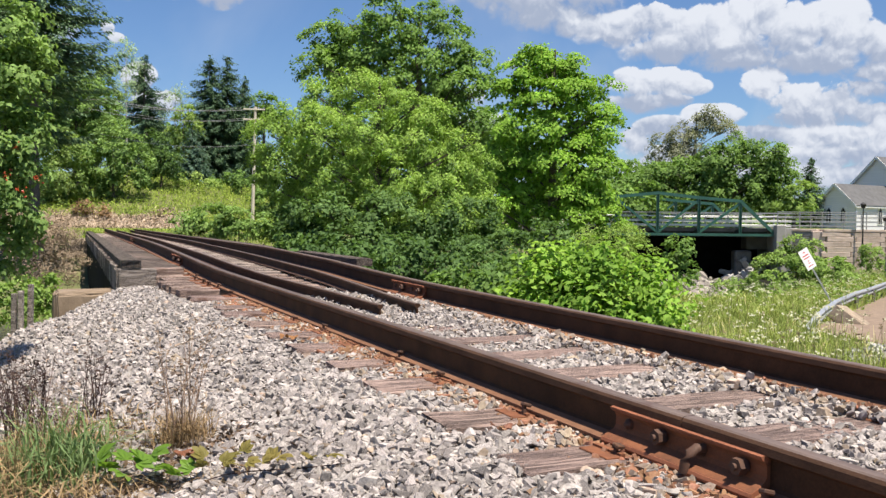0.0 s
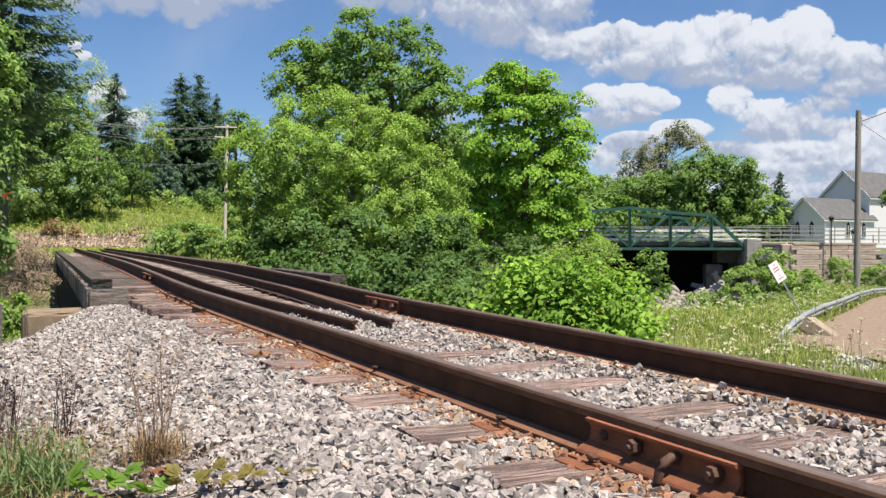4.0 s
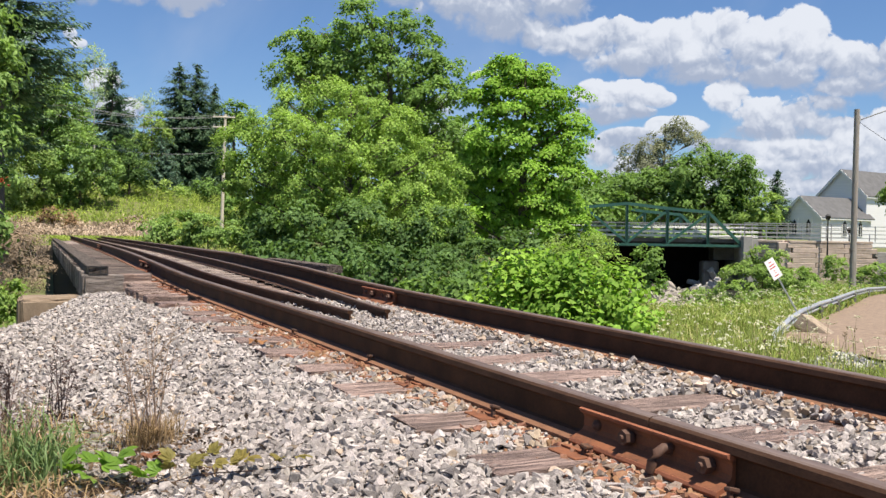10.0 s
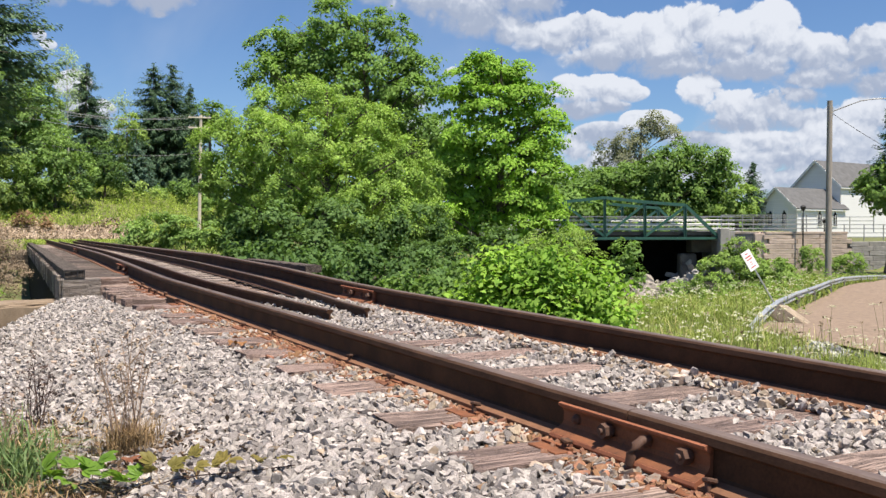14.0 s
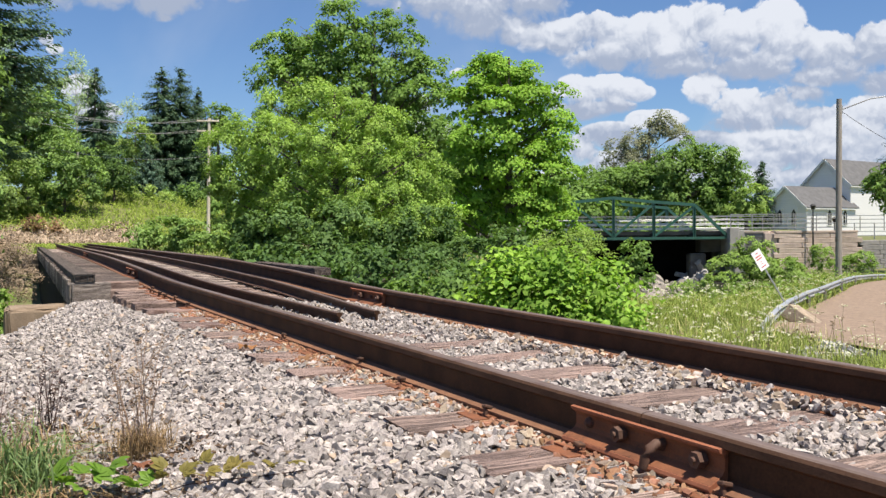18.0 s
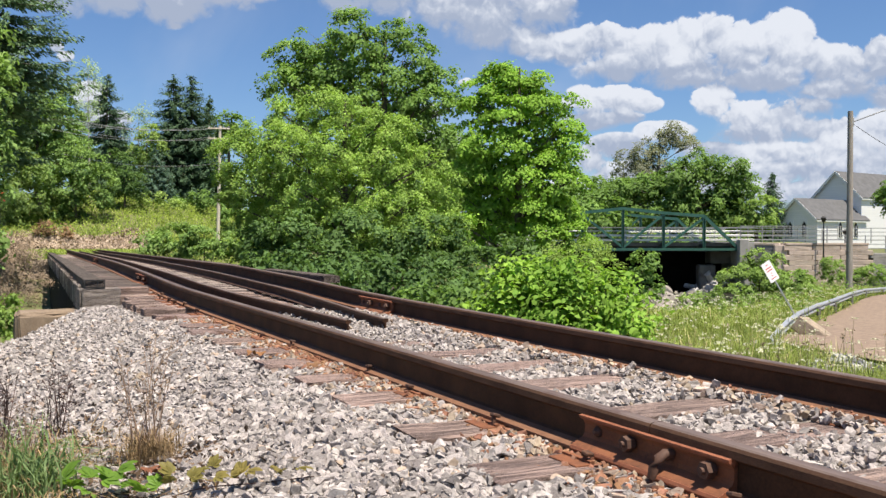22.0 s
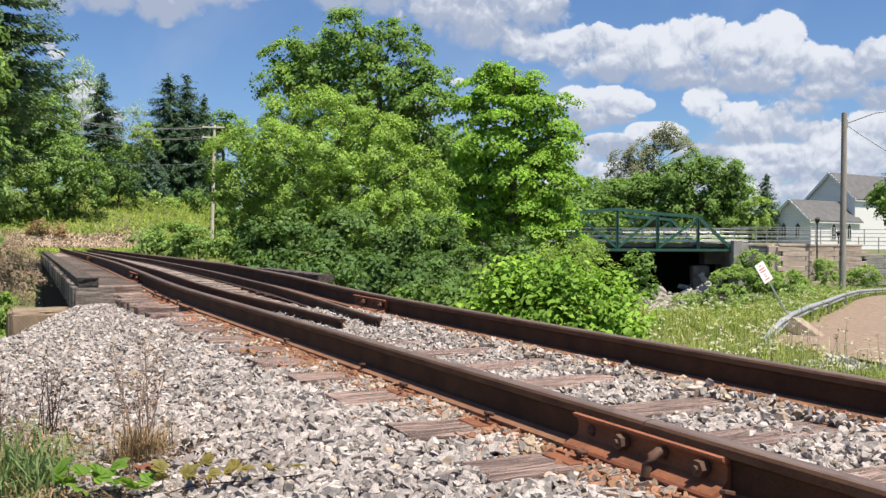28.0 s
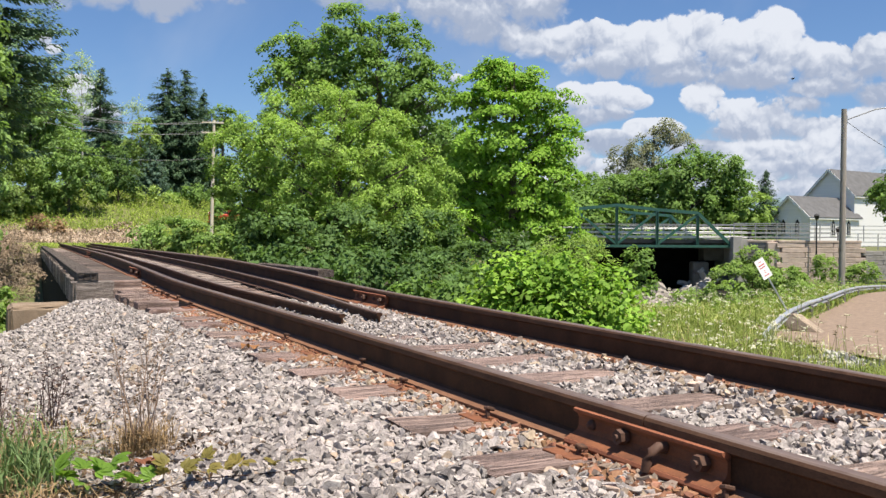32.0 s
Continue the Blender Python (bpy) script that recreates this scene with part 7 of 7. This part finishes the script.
def trackside_flowers():
    """Tall wild carrots just beyond the track, some gone to seed, and a little pale rubble at the lot's edge."""
    rng = np.random.default_rng(15)
    n = 90
    r, d = rng.uniform(3.2, 8.2, n), rng.uniform(10.6, 14.5, n)
    p0 = np.stack([r, d, ground_z(r, d)], 1)
    x, y = to_track(r, d)
    p0 = p0[x > 3.4]
    h = rng.uniform(0.35, 0.85, len(p0))
    stems = [[(p, 0.003), (p + [rng.normal(0, 0.03), 0, hh * 0.5], 0.003), (p + [rng.normal(0, 0.06), rng.normal(0, 0.06), hh], 0.002)] for p, hh in zip(p0, h)]
    stuff("tall_flower_stems", [tubes(stems, 4)], DRYGREEN, "tall thin olive flower stems beyond the track", "flower stems", site(0, 0, 0))
    tips = np.array([s[-1][0] for s in stems])
    white = np.repeat(tips[::2], 26, 0) + rng.normal(0, 1, (len(tips[::2]) * 26, 3)) * [0.038, 0.038, 0.006]
    tan = np.repeat(tips[1::2], 10, 0) + rng.normal(0, 1, (len(tips[1::2]) * 10, 3)) * [0.016, 0.016, 0.012]
    stuff("tall_flower_heads", [scatter_leaves(rng, white, np.tile([0, 0, 1.0], (len(white), 1)), 0.026, 0.9, 0, 0.3)], PETAL, "flat white wild carrot flower heads", "flowers", site(0, 0, 0))
    stuff("seed_heads", [scatter_leaves(rng, tan, np.tile([0, 0, 1.0], (len(tan), 1)), 0.030, 0.6, -1.0, 0.6)], L_DRY, "curled brown seed heads", "seed heads", site(0, 0, 0))
    at = np.stack([rng.normal(6.08, 0.25, 160), rng.normal(14.4, 0.30, 160), np.zeros(160)], 1)
    far = np.hypot(at[:, 0] - 6.08, at[:, 1] - 14.4)
    at[:, 2] = ground_z(at[:, 0], at[:, 1]) + 0.20 * np.exp(-(far / 0.35) ** 2) * rng.uniform(0.3, 1, 160) + 0.03
    stuff("rubble", strew(rng, rock_kit(6, 5, 19), at, rng.uniform(0.025, 0.075, 160)), PALEROCK, "small heap of pale grey rubble", "rubble", site(0, 0, 0))


DRYGREEN = surface("olive_stems", (0.10, 0.11, 0.04), (0.20, 0.19, 0.08), 12, 0.9, 0.0, 30, island=0.2)
PALEROCK = surface("pale_rubble", (0.24, 0.24, 0.24), (0.42, 0.42, 0.41), 8, 0.9, 0.4, 60, island=0.2)
trackside_flowers()


def stream_rocks():
    rng = np.random.default_rng(21)
    kit = rock_kit(8, 14, 9)
    n = 130
    t = rng.uniform(0, 1, n)
    r = np.interp(t, [0, 0.5, 1], [13.0, 10.8, 9.4]) + rng.normal(0, 1.1, n)
    d = np.interp(t, [0, 0.5, 1], [56, 46, 40]) + rng.normal(0, 1.2, n)
    at = np.stack([r, d, np.maximum(ground_z(r, d), -2.2) + 0.05], 1)
    # pale boulders tumbled down from the abutment
    t = rng.uniform(0, 1, 70)
    r, d, z = (np.interp(t, [0, 0.5, 1], v) for v in ((16.82, 15.41, 12.64), (56.6, 56.0, 53.5), (-0.99, -1.96, -2.76)))
    slope = np.stack([r + rng.normal(0, 0.40, 70), d + rng.normal(0, 0.5, 70), z + rng.normal(0, 0.08, 70)], 1)
    stuff("boulders", strew(rng, rock_kit(8, 6, 12), slope, rng.uniform(0.12, 0.34, 70)), PALEBOULDER, "pale boulders below the bridge abutment", "rocks", site(0, 0, 0))
    stuff("stream_rocks", strew(rng, kit, at, rng.uniform(0.12, 0.5, n)), ROCK, "pale tumbled rocks along the stream", "rocks", site(0, 0, 0))


stream_rocks()


def far_bank():
    rng = np.random.default_rng(31)

    def field(n, x0, x1, y0, y1):
        x, y = rng.uniform(x0, x1, n), rng.uniform(y0, y1, n)
        c, s = math.cos(radians(HEAD)), math.sin(radians(HEAD))
        u, v = x + 2.22, y
        r, d = c * u - s * v, s * u + c * v
        return np.stack([r, d, ground_z(r, d)], 1)
    a = np.concatenate([field(16000, -14, 22, 60.8, 80), field(4000, 8.6, 15, 53, 61)])
    stuff("bank_grass", [blades(rng, a[::2], 0.55, 0.030, 0.9), scatter_leaves(rng, a + [0, 0, 0.22] + rng.normal(0, 0.12, a.shape), np.tile([0, -0.4, 0.9], (len(a), 1)), 0.20, 0.45, 0.0, 0.5), blades(rng, field(8000, 0, 12, 46.5, 55.3), 0.16, 0.03, 0.8)], L_BANK, "sunlit green grass on the far bank", "grass", site(0, 0, 0))
    b = np.concatenate([field(3000, -13, 0, 52.5, 55.3), field(9500, -13, 9.2, 55.3, 63.0)])
    b = b[np.sin(b[:, 0] * 0.9) + np.sin(b[:, 1] * 0.7 + 1) > -1.3]
    stuff("dead_brush", [blades(rng, b, 0.30, 0.035, 1.3), scatter_leaves(rng, b + [0, 0, 0.12], np.tile([0, -0.6, 0.8], (len(b), 1)), 0.20, 0.5, 0.0, 0.5)], L_LITTER, "flattened tan dead stems on the far bank", "brush", site(0, 0, 0))


far_bank()


def wooden_posts():
    for r, d, h in ((-4.855, 9.4, 0.15), (-4.783, 9.4, 0.18), (-4.730, 9.5, 0.24)):
        g = float(ground_z(r, d)) - 0.1
        ob = part("wooden_post", beam((0, 0, 0), (0.02, 0, h - g), 0.05, 0.05, None, 0.006), GREYTIMBER)
        ob.matrix_world = site(r, d, g)
        tagged(ob, "short weathered grey wooden post among weeds", "post", "old fence posts")


wooden_posts()


# ---- foreground weeds ----

def foreground():
    rng = np.random.default_rng(41)
    c, s = math.cos(radians(HEAD)), math.sin(radians(HEAD))

    def on_ground(r, d):
        x, y = to_track(r, d)
        return np.stack([r, d, ballast_z(x, y)], 1)

    def patch(n, r, d, sr, sd):
        return on_ground(r + rng.normal(0, sr, n), d + rng.normal(0, sd, n))
    stuff("grass_tuft", [blades(rng, patch(190, -1.74, 3.74, 0.085, 0.12), 0.34, 0.0052, 0.75), blades(rng, patch(150, -1.62, 3.62, 0.07, 0.10), 0.24, 0.0044, 0.7), blades(rng, patch(110, -1.95, 3.85, 0.13, 0.15), 0.24, 0.0036, 0.9)],
          L_TUFT, "blue-green arching grass tuft at the ballast edge", "grass", site(0, 0, 0))
    stuff("dry_grass", [blades(rng, patch(330, -1.90, 3.75, 0.16, 0.16), 0.24, 0.0026, 1.2), blades(rng, patch(260, -2.05, 3.75, 0.12, 0.14), 0.36, 0.0034, 0.8), blades(rng, patch(200, -1.4, 3.45, 0.2, 0.08), 0.12, 0.0022, 1.3), blades(rng, patch(90, -1.95, 3.50, 0.10, 0.06), 0.30, 0.0042, 1.2), blades(rng, patch(160, -1.68, 3.42, 0.16, 0.05), 0.16, 0.0034, 1.5)], L_HAY, "dry tan grass blades", "grass", site(0, 0, 0))
    stuff("brown_grass", [blades(rng, patch(650, -1.30, 3.98, 0.055, 0.06), 0.17, 0.0024, 0.50), blades(rng, patch(500, -2.0, 4.1, 0.22, 0.24), 0.14, 0.003, 1.3)], L_HAY, "brown dead grass at the foot of a weed", "grass", site(0, 0, 0))
    bits = np.concatenate([patch(2600, -2.05, 4.05, 0.26, 0.32), patch(500, -1.25, 3.85, 0.16, 0.14), patch(500, -1.5, 3.45, 0.3, 0.07)]) + [0, 0, 0.028]
    stuff("leaf_litter", [scatter_leaves(rng, bits, np.tile([0, 0, 1.0], (len(bits), 1)), 0.034, 0.5, 0.0, 0.6)], L_EARTH, "dark brown leaf litter between the stones", "leaf litter", site(0, 0, 0))


foreground()


def dead_weed(r, d, seed, stems, height, mat, label, twigs=7):
    rng = np.random.default_rng(seed)
    x, y = to_track(np.array(r), np.array(d))
    ob = thing("dead_weed", site(r, d, float(ballast_z(x, y))), label, "weed", "dead weeds")
    for i in range(stems):
        a, lean = rng.uniform(0, 6.28), rng.uniform(0.05, 0.35)
        h = height * rng.uniform(0.6, 1.1)
        b0 = np.array([rng.normal(0, 0.03), rng.normal(0, 0.03), 0])
        tip = b0 + [math.cos(a) * lean * h, math.sin(a) * lean * h, h]
        mid = (b0 + tip) / 2 + [0, 0, 0.03]
        paths = [[(b0, 0.0030), (mid, 0.0022), (tip, 0.0012)]]
        for k in range(twigs):
            t = rng.uniform(0.35, 1.0)
            q = b0 + (tip - b0) * t
            e = q + rng.normal(0, 1, 3) * [0.05, 0.05, 0.02] + [0, 0, 0.06]
            paths.append([(q, 0.0013), ((q + e) / 2, 0.0011), (e, 0.0008)])
        v, f = tubes(paths[:1], 5)
        raw("stem", v, f, mat, ob)
        v, f = tubes(paths[1:], 4)
        tagged(raw("twig_spray", v, f, mat, ob), kind="stuff")
        ends = np.repeat(np.array([q[-1][0] for q in paths]), 5, 0)
        v, f = scatter_leaves(rng, ends + rng.normal(0, 0.006, ends.shape), np.tile([0, 0, 0.6], (len(ends), 1)), 0.016, 0.5, 0.3, 0.9)
        tagged(raw("seed_head", v, f, mat, ob), kind="stuff")
    return ob


WEEDS = [dead_weed(-1.30, 3.98, 51, 13, 0.50, DRYSTEM, "dead brown branching weed stalks in the ballast", 4), dead_weed(-2.05, 4.2, 52, 13, 0.42, REDSTEM, "dark dead weed with curled seed heads", 4), dead_weed(-2.28, 4.45, 54, 13, 0.45, REDSTEM, "dark dead weed with curled seed heads", 4),
         dead_weed(-2.2, 4.25, 55, 11, 0.36, REDSTEM, "dark dead weed with curled seed heads", 4), dead_weed(-1.95, 4.55, 56, 10, 0.32, REDSTEM, "dark dead weed with curled seed heads", 4),
         dead_weed(-1.85, 4.0, 53, 5, 0.30, DRYSTEM, "dry tan weed stalks among the grass")]


def vine():
    """A creeping vine with large leaves over the stones."""
    rng = np.random.default_rng(61)
    pts = [(-1.52, 3.55), (-1.40, 3.52), (-1.30, 3.50), (-1.15, 3.45), (-1.05, 3.42), (-0.95, 3.40), (-0.85, 3.40), (-0.68, 3.42), (-0.50, 3.40)]
    x, y = to_track(np.array([p[0] for p in pts]), np.array([p[1] for p in pts]))
    line = [np.array([p[0] - pts[0][0], p[1] - pts[0][1], z + 0.045 + 0.01 * rng.normal()]) for p, z in zip(pts, ballast_z(x, y))]
    ob = thing("creeping_vine", site(pts[0][0], pts[0][1], 0), "creeping vine with bright green and bronze leaves", "vine")
    v, f = tubes([[(p, 0.0025) for p in line]], 5)
    raw("stem", v, f, REDSTEM, ob)
    for i in range(25):
        t = (i / 10 * 0.42 if i < 10 else 0.42 + (i - 10) / 14 * 0.56) * (len(line) - 1)
        k = min(int(t), len(line) - 2)
        p = line[k] + (line[k + 1] - line[k]) * (t - k) + [rng.normal(0, 0.025), rng.normal(0, 0.03), 0.03 + rng.uniform(0, 0.05)]
        verts, faces = [], []
        size = (0.088 if i < 10 else 0.060) * rng.uniform(0.8, 1.15)
        tilt = pose(0, 0, 0, rng.uniform(0, 62), rng.uniform(-34, 34), rng.uniform(-80, 80) + (180 if i % 3 == 0 else 0)).to_3x3()
        for a in (-72, -36, 0, 36, 72):
            L = size * (1.0 if a == 0 else 0.85 if abs(a) < 40 else 0.6)
            turn = pose(0, 0, 0, 0, 0, a).to_3x3()
            n = len(verts)
            outline = [(0, 0.0, 0), (0.20, 0.28, 0.06), (0.28, 0.55, 0.05), (0.17, 0.8, 0), (0, 1.0, -0.10), (-0.17, 0.8, 0), (-0.28, 0.55, 0.05), (-0.20, 0.28, 0.06)]
            verts += [Vector(p) + tilt @ (turn @ (Vector(q) * L)) for q in outline] + [Vector(p) + tilt @ (turn @ Vector((0, 0.5 * L, 0)))]
            faces += [(n + j, n + (j + 1) % 8, n + 8) for j in range(8)]
        raw("leaf", verts, np.array(faces), L_VINE if i < 12 else L_BRONZE, ob, "bright green five-part leaf" if i < 12 else "bronze-green leaf")


def fallen_leaf(r, d, size, mat, label, seed):
    rng = np.random.default_rng(seed)
    x, y = to_track(np.array(r), np.array(d))
    verts = [(0, 0, 0.012)]
    for i in range(14):
        a = i / 14 * 2 * math.pi
        q = size * (0.55 + 0.45 * abs(math.sin(a * 2.5))) * rng.uniform(0.85, 1.1)
        verts.append((q * math.cos(a), 0.8 * q * math.sin(a), 0.35 * size * math.sin(a * 2 + 1) + rng.uniform(0, 0.2) * size))
    ob = raw("fallen_leaf", verts, [(0, i + 1, (i + 1) % 14 + 1) for i in range(14)], mat)
    ob.matrix_world = site(r, d, float(ballast_z(x, y)) + 0.045, 40 * seed)
    tagged(ob, label, "leaf", "fallen leaves")


fallen_leaf(-1.36, 6.35, 0.050, L_ORANGE, "curled orange dead leaf on the stones", 3)
fallen_leaf(-1.29, 6.32, 0.038, L_ORANGE, "curled orange dead leaf on the stones", 4)
fallen_leaf(-1.22, 3.74, 0.042, L_RED, "red-brown dead leaf at the foot of a weed", 5)
fallen_leaf(-1.17, 3.72, 0.036, L_RED, "red-brown dead leaf at the foot of a weed", 6)
vine()


# ---- red cart ----
REDPAINT = surface("faded_red_paint", (0.36, 0.045, 0.022), (0.52, 0.085, 0.040), 3, 0.5, 0.1, 40, 0, (0.25, 0.05, 0.03), (0.6, 0.8), 4)


def red_cart():
    """A low red utility cart; its front end is at local x = 0 and it drives towards -x."""
    ob = thing("utility_cart", site(0, 64, 0), "small red utility cart driving behind the brush", "vehicle")
    part("body", box(2.4, 1.3, 0.42, pose(1.25, 0, 0.95), 0.06), REDPAINT, ob, "faded red body")
    part("hood", box(0.75, 1.15, 0.22, pose(0.42, 0, 1.25), 0.06), REDPAINT, ob)
    part("bumper", box(0.10, 1.35, 0.16, pose(0.02, 0, 0.62), 0.03), REDPAINT, ob)
    part("load_bed", box(1.05, 1.25, 0.30, pose(1.9, 0, 1.28), 0.04), REDPAINT, ob)
    part("seat", box(0.45, 1.1, 0.16, pose(1.1, 0, 1.24), 0.04), BLACK, ob)
    for y in (-0.6, 0.6):
        part("roll_bar", rod(0.035, 0.035, 0.62, 8, pose(0.72, y, 1.12)), SIGNWHITE, ob, "white upright bar")
        part("headlight", rod(0.09, 0.09, 0.04, 12, pose(0.03, y * 0.75, 1.22, 0, -90, 0)), SIGNWHITE, ob, "round pale headlight")
        for x in (0.5, 2.0):
            b = rod(0.32, 0.32, 0.22, 18, pose(x, y - 0.11, 0.32, -90, 0, 0))
            wheel = part("wheel", b, BLACK, ob, "black rubber tyre")
            part("rim", rod(0.16, 0.14, 0.25, 12, pose(x, y - 0.125, 0.32, -90, 0, 0)), GREYSTEEL, wheel)
    return ob


CART = red_cart()


# ---- bird ----
def bird():
    ob = thing("bird", pose(60, 20, 30), "small dark bird flying past the clouds", "bird")
    b = bmesh.new()
    bmesh.ops.create_uvsphere(b, u_segments=10, v_segments=7, radius=0.07, matrix=Matrix.Diagonal((2.2, 1, 1, 1)))
    part("body", b, BLACK, ob, "", True)
    for s in (-1, 1):
        b = bmesh.new()
        vs = [b.verts.new(p) for p in ((0.07, 0, 0.02), (0.04, s * 0.22, 0.07), (-0.10, s * 0.42, 0.05), (-0.06, 0, 0.02))]
        b.faces.new(vs)
        bmesh.ops.solidify(b, geom=list(b.faces), thickness=0.012)
        part("wing", b, BLACK, ob)
    b = rod(0.05, 0.01, 0.16, 5, pose(-0.12, 0, 0, 0, -90, 0) @ Matrix.Diagonal((0.25, 1, 1, 1)))
    part("tail", b, BLACK, ob)
    return ob


BIRD = bird()


def motions():
    # the clouds drift slowly
    walk(CLOUDS, [(t, pose(-2.22, 0, 0.88, 0, 0, (t - 16.5) * 0.030)) for t in (0, 8, 16, 24, 32)])
    # the dead stalks nod in the breeze
    sway = [(0, 2.6), (1, 1.6), (1.5, 2.2), (2.5, 0.4), (3.5, 1.5), (5.5, 1.9), (6.5, 1.1), (8, 0.4), (10, -0.2), (11, -0.0), (11.5, 1.3), (12, 0.4), (13, -0.7), (14.5, -1.6), (16.5, -0.2), (18, -0.1), (19.5, 0.6), (21, 0.8), (22, -0.1), (23, 0.0), (24.5, 0.5), (25.5, 0.5), (28, 0.7), (29, 0.2), (30.5, 1.0), (31.5, 1.1), (32, 0.8)]
    base = WEEDS[0].matrix_world.copy()
    walk(WEEDS[0], [(t, base @ pose(0, 0, 0, 0, a, 0)) for t, a in sway])
    # the red cart comes out from behind the trees
    way = [(0, -9.14), (20, -6.91), (27.5, -12.6), (29, -13.5), (30, -14.2), (31, -15.1), (32, -16.1)]
    walk(CART, [(t, site(r, 64.0, float(ground_z(r + 1.2, 64.0)) - 0.10)) for t, r in way])
    # the bird crosses before the clouds in the last moments
    walk(BIRD, [(0, site(300, 90, 30, 180)), (30.0, site(290, 90, 29, 180)), (31.5, site(92, 90, 18.0, 180)), (31.9, site(42.1, 90, 16.3, 180)), (32.0, site(33.8, 90, 16.55, 180))])


motions()
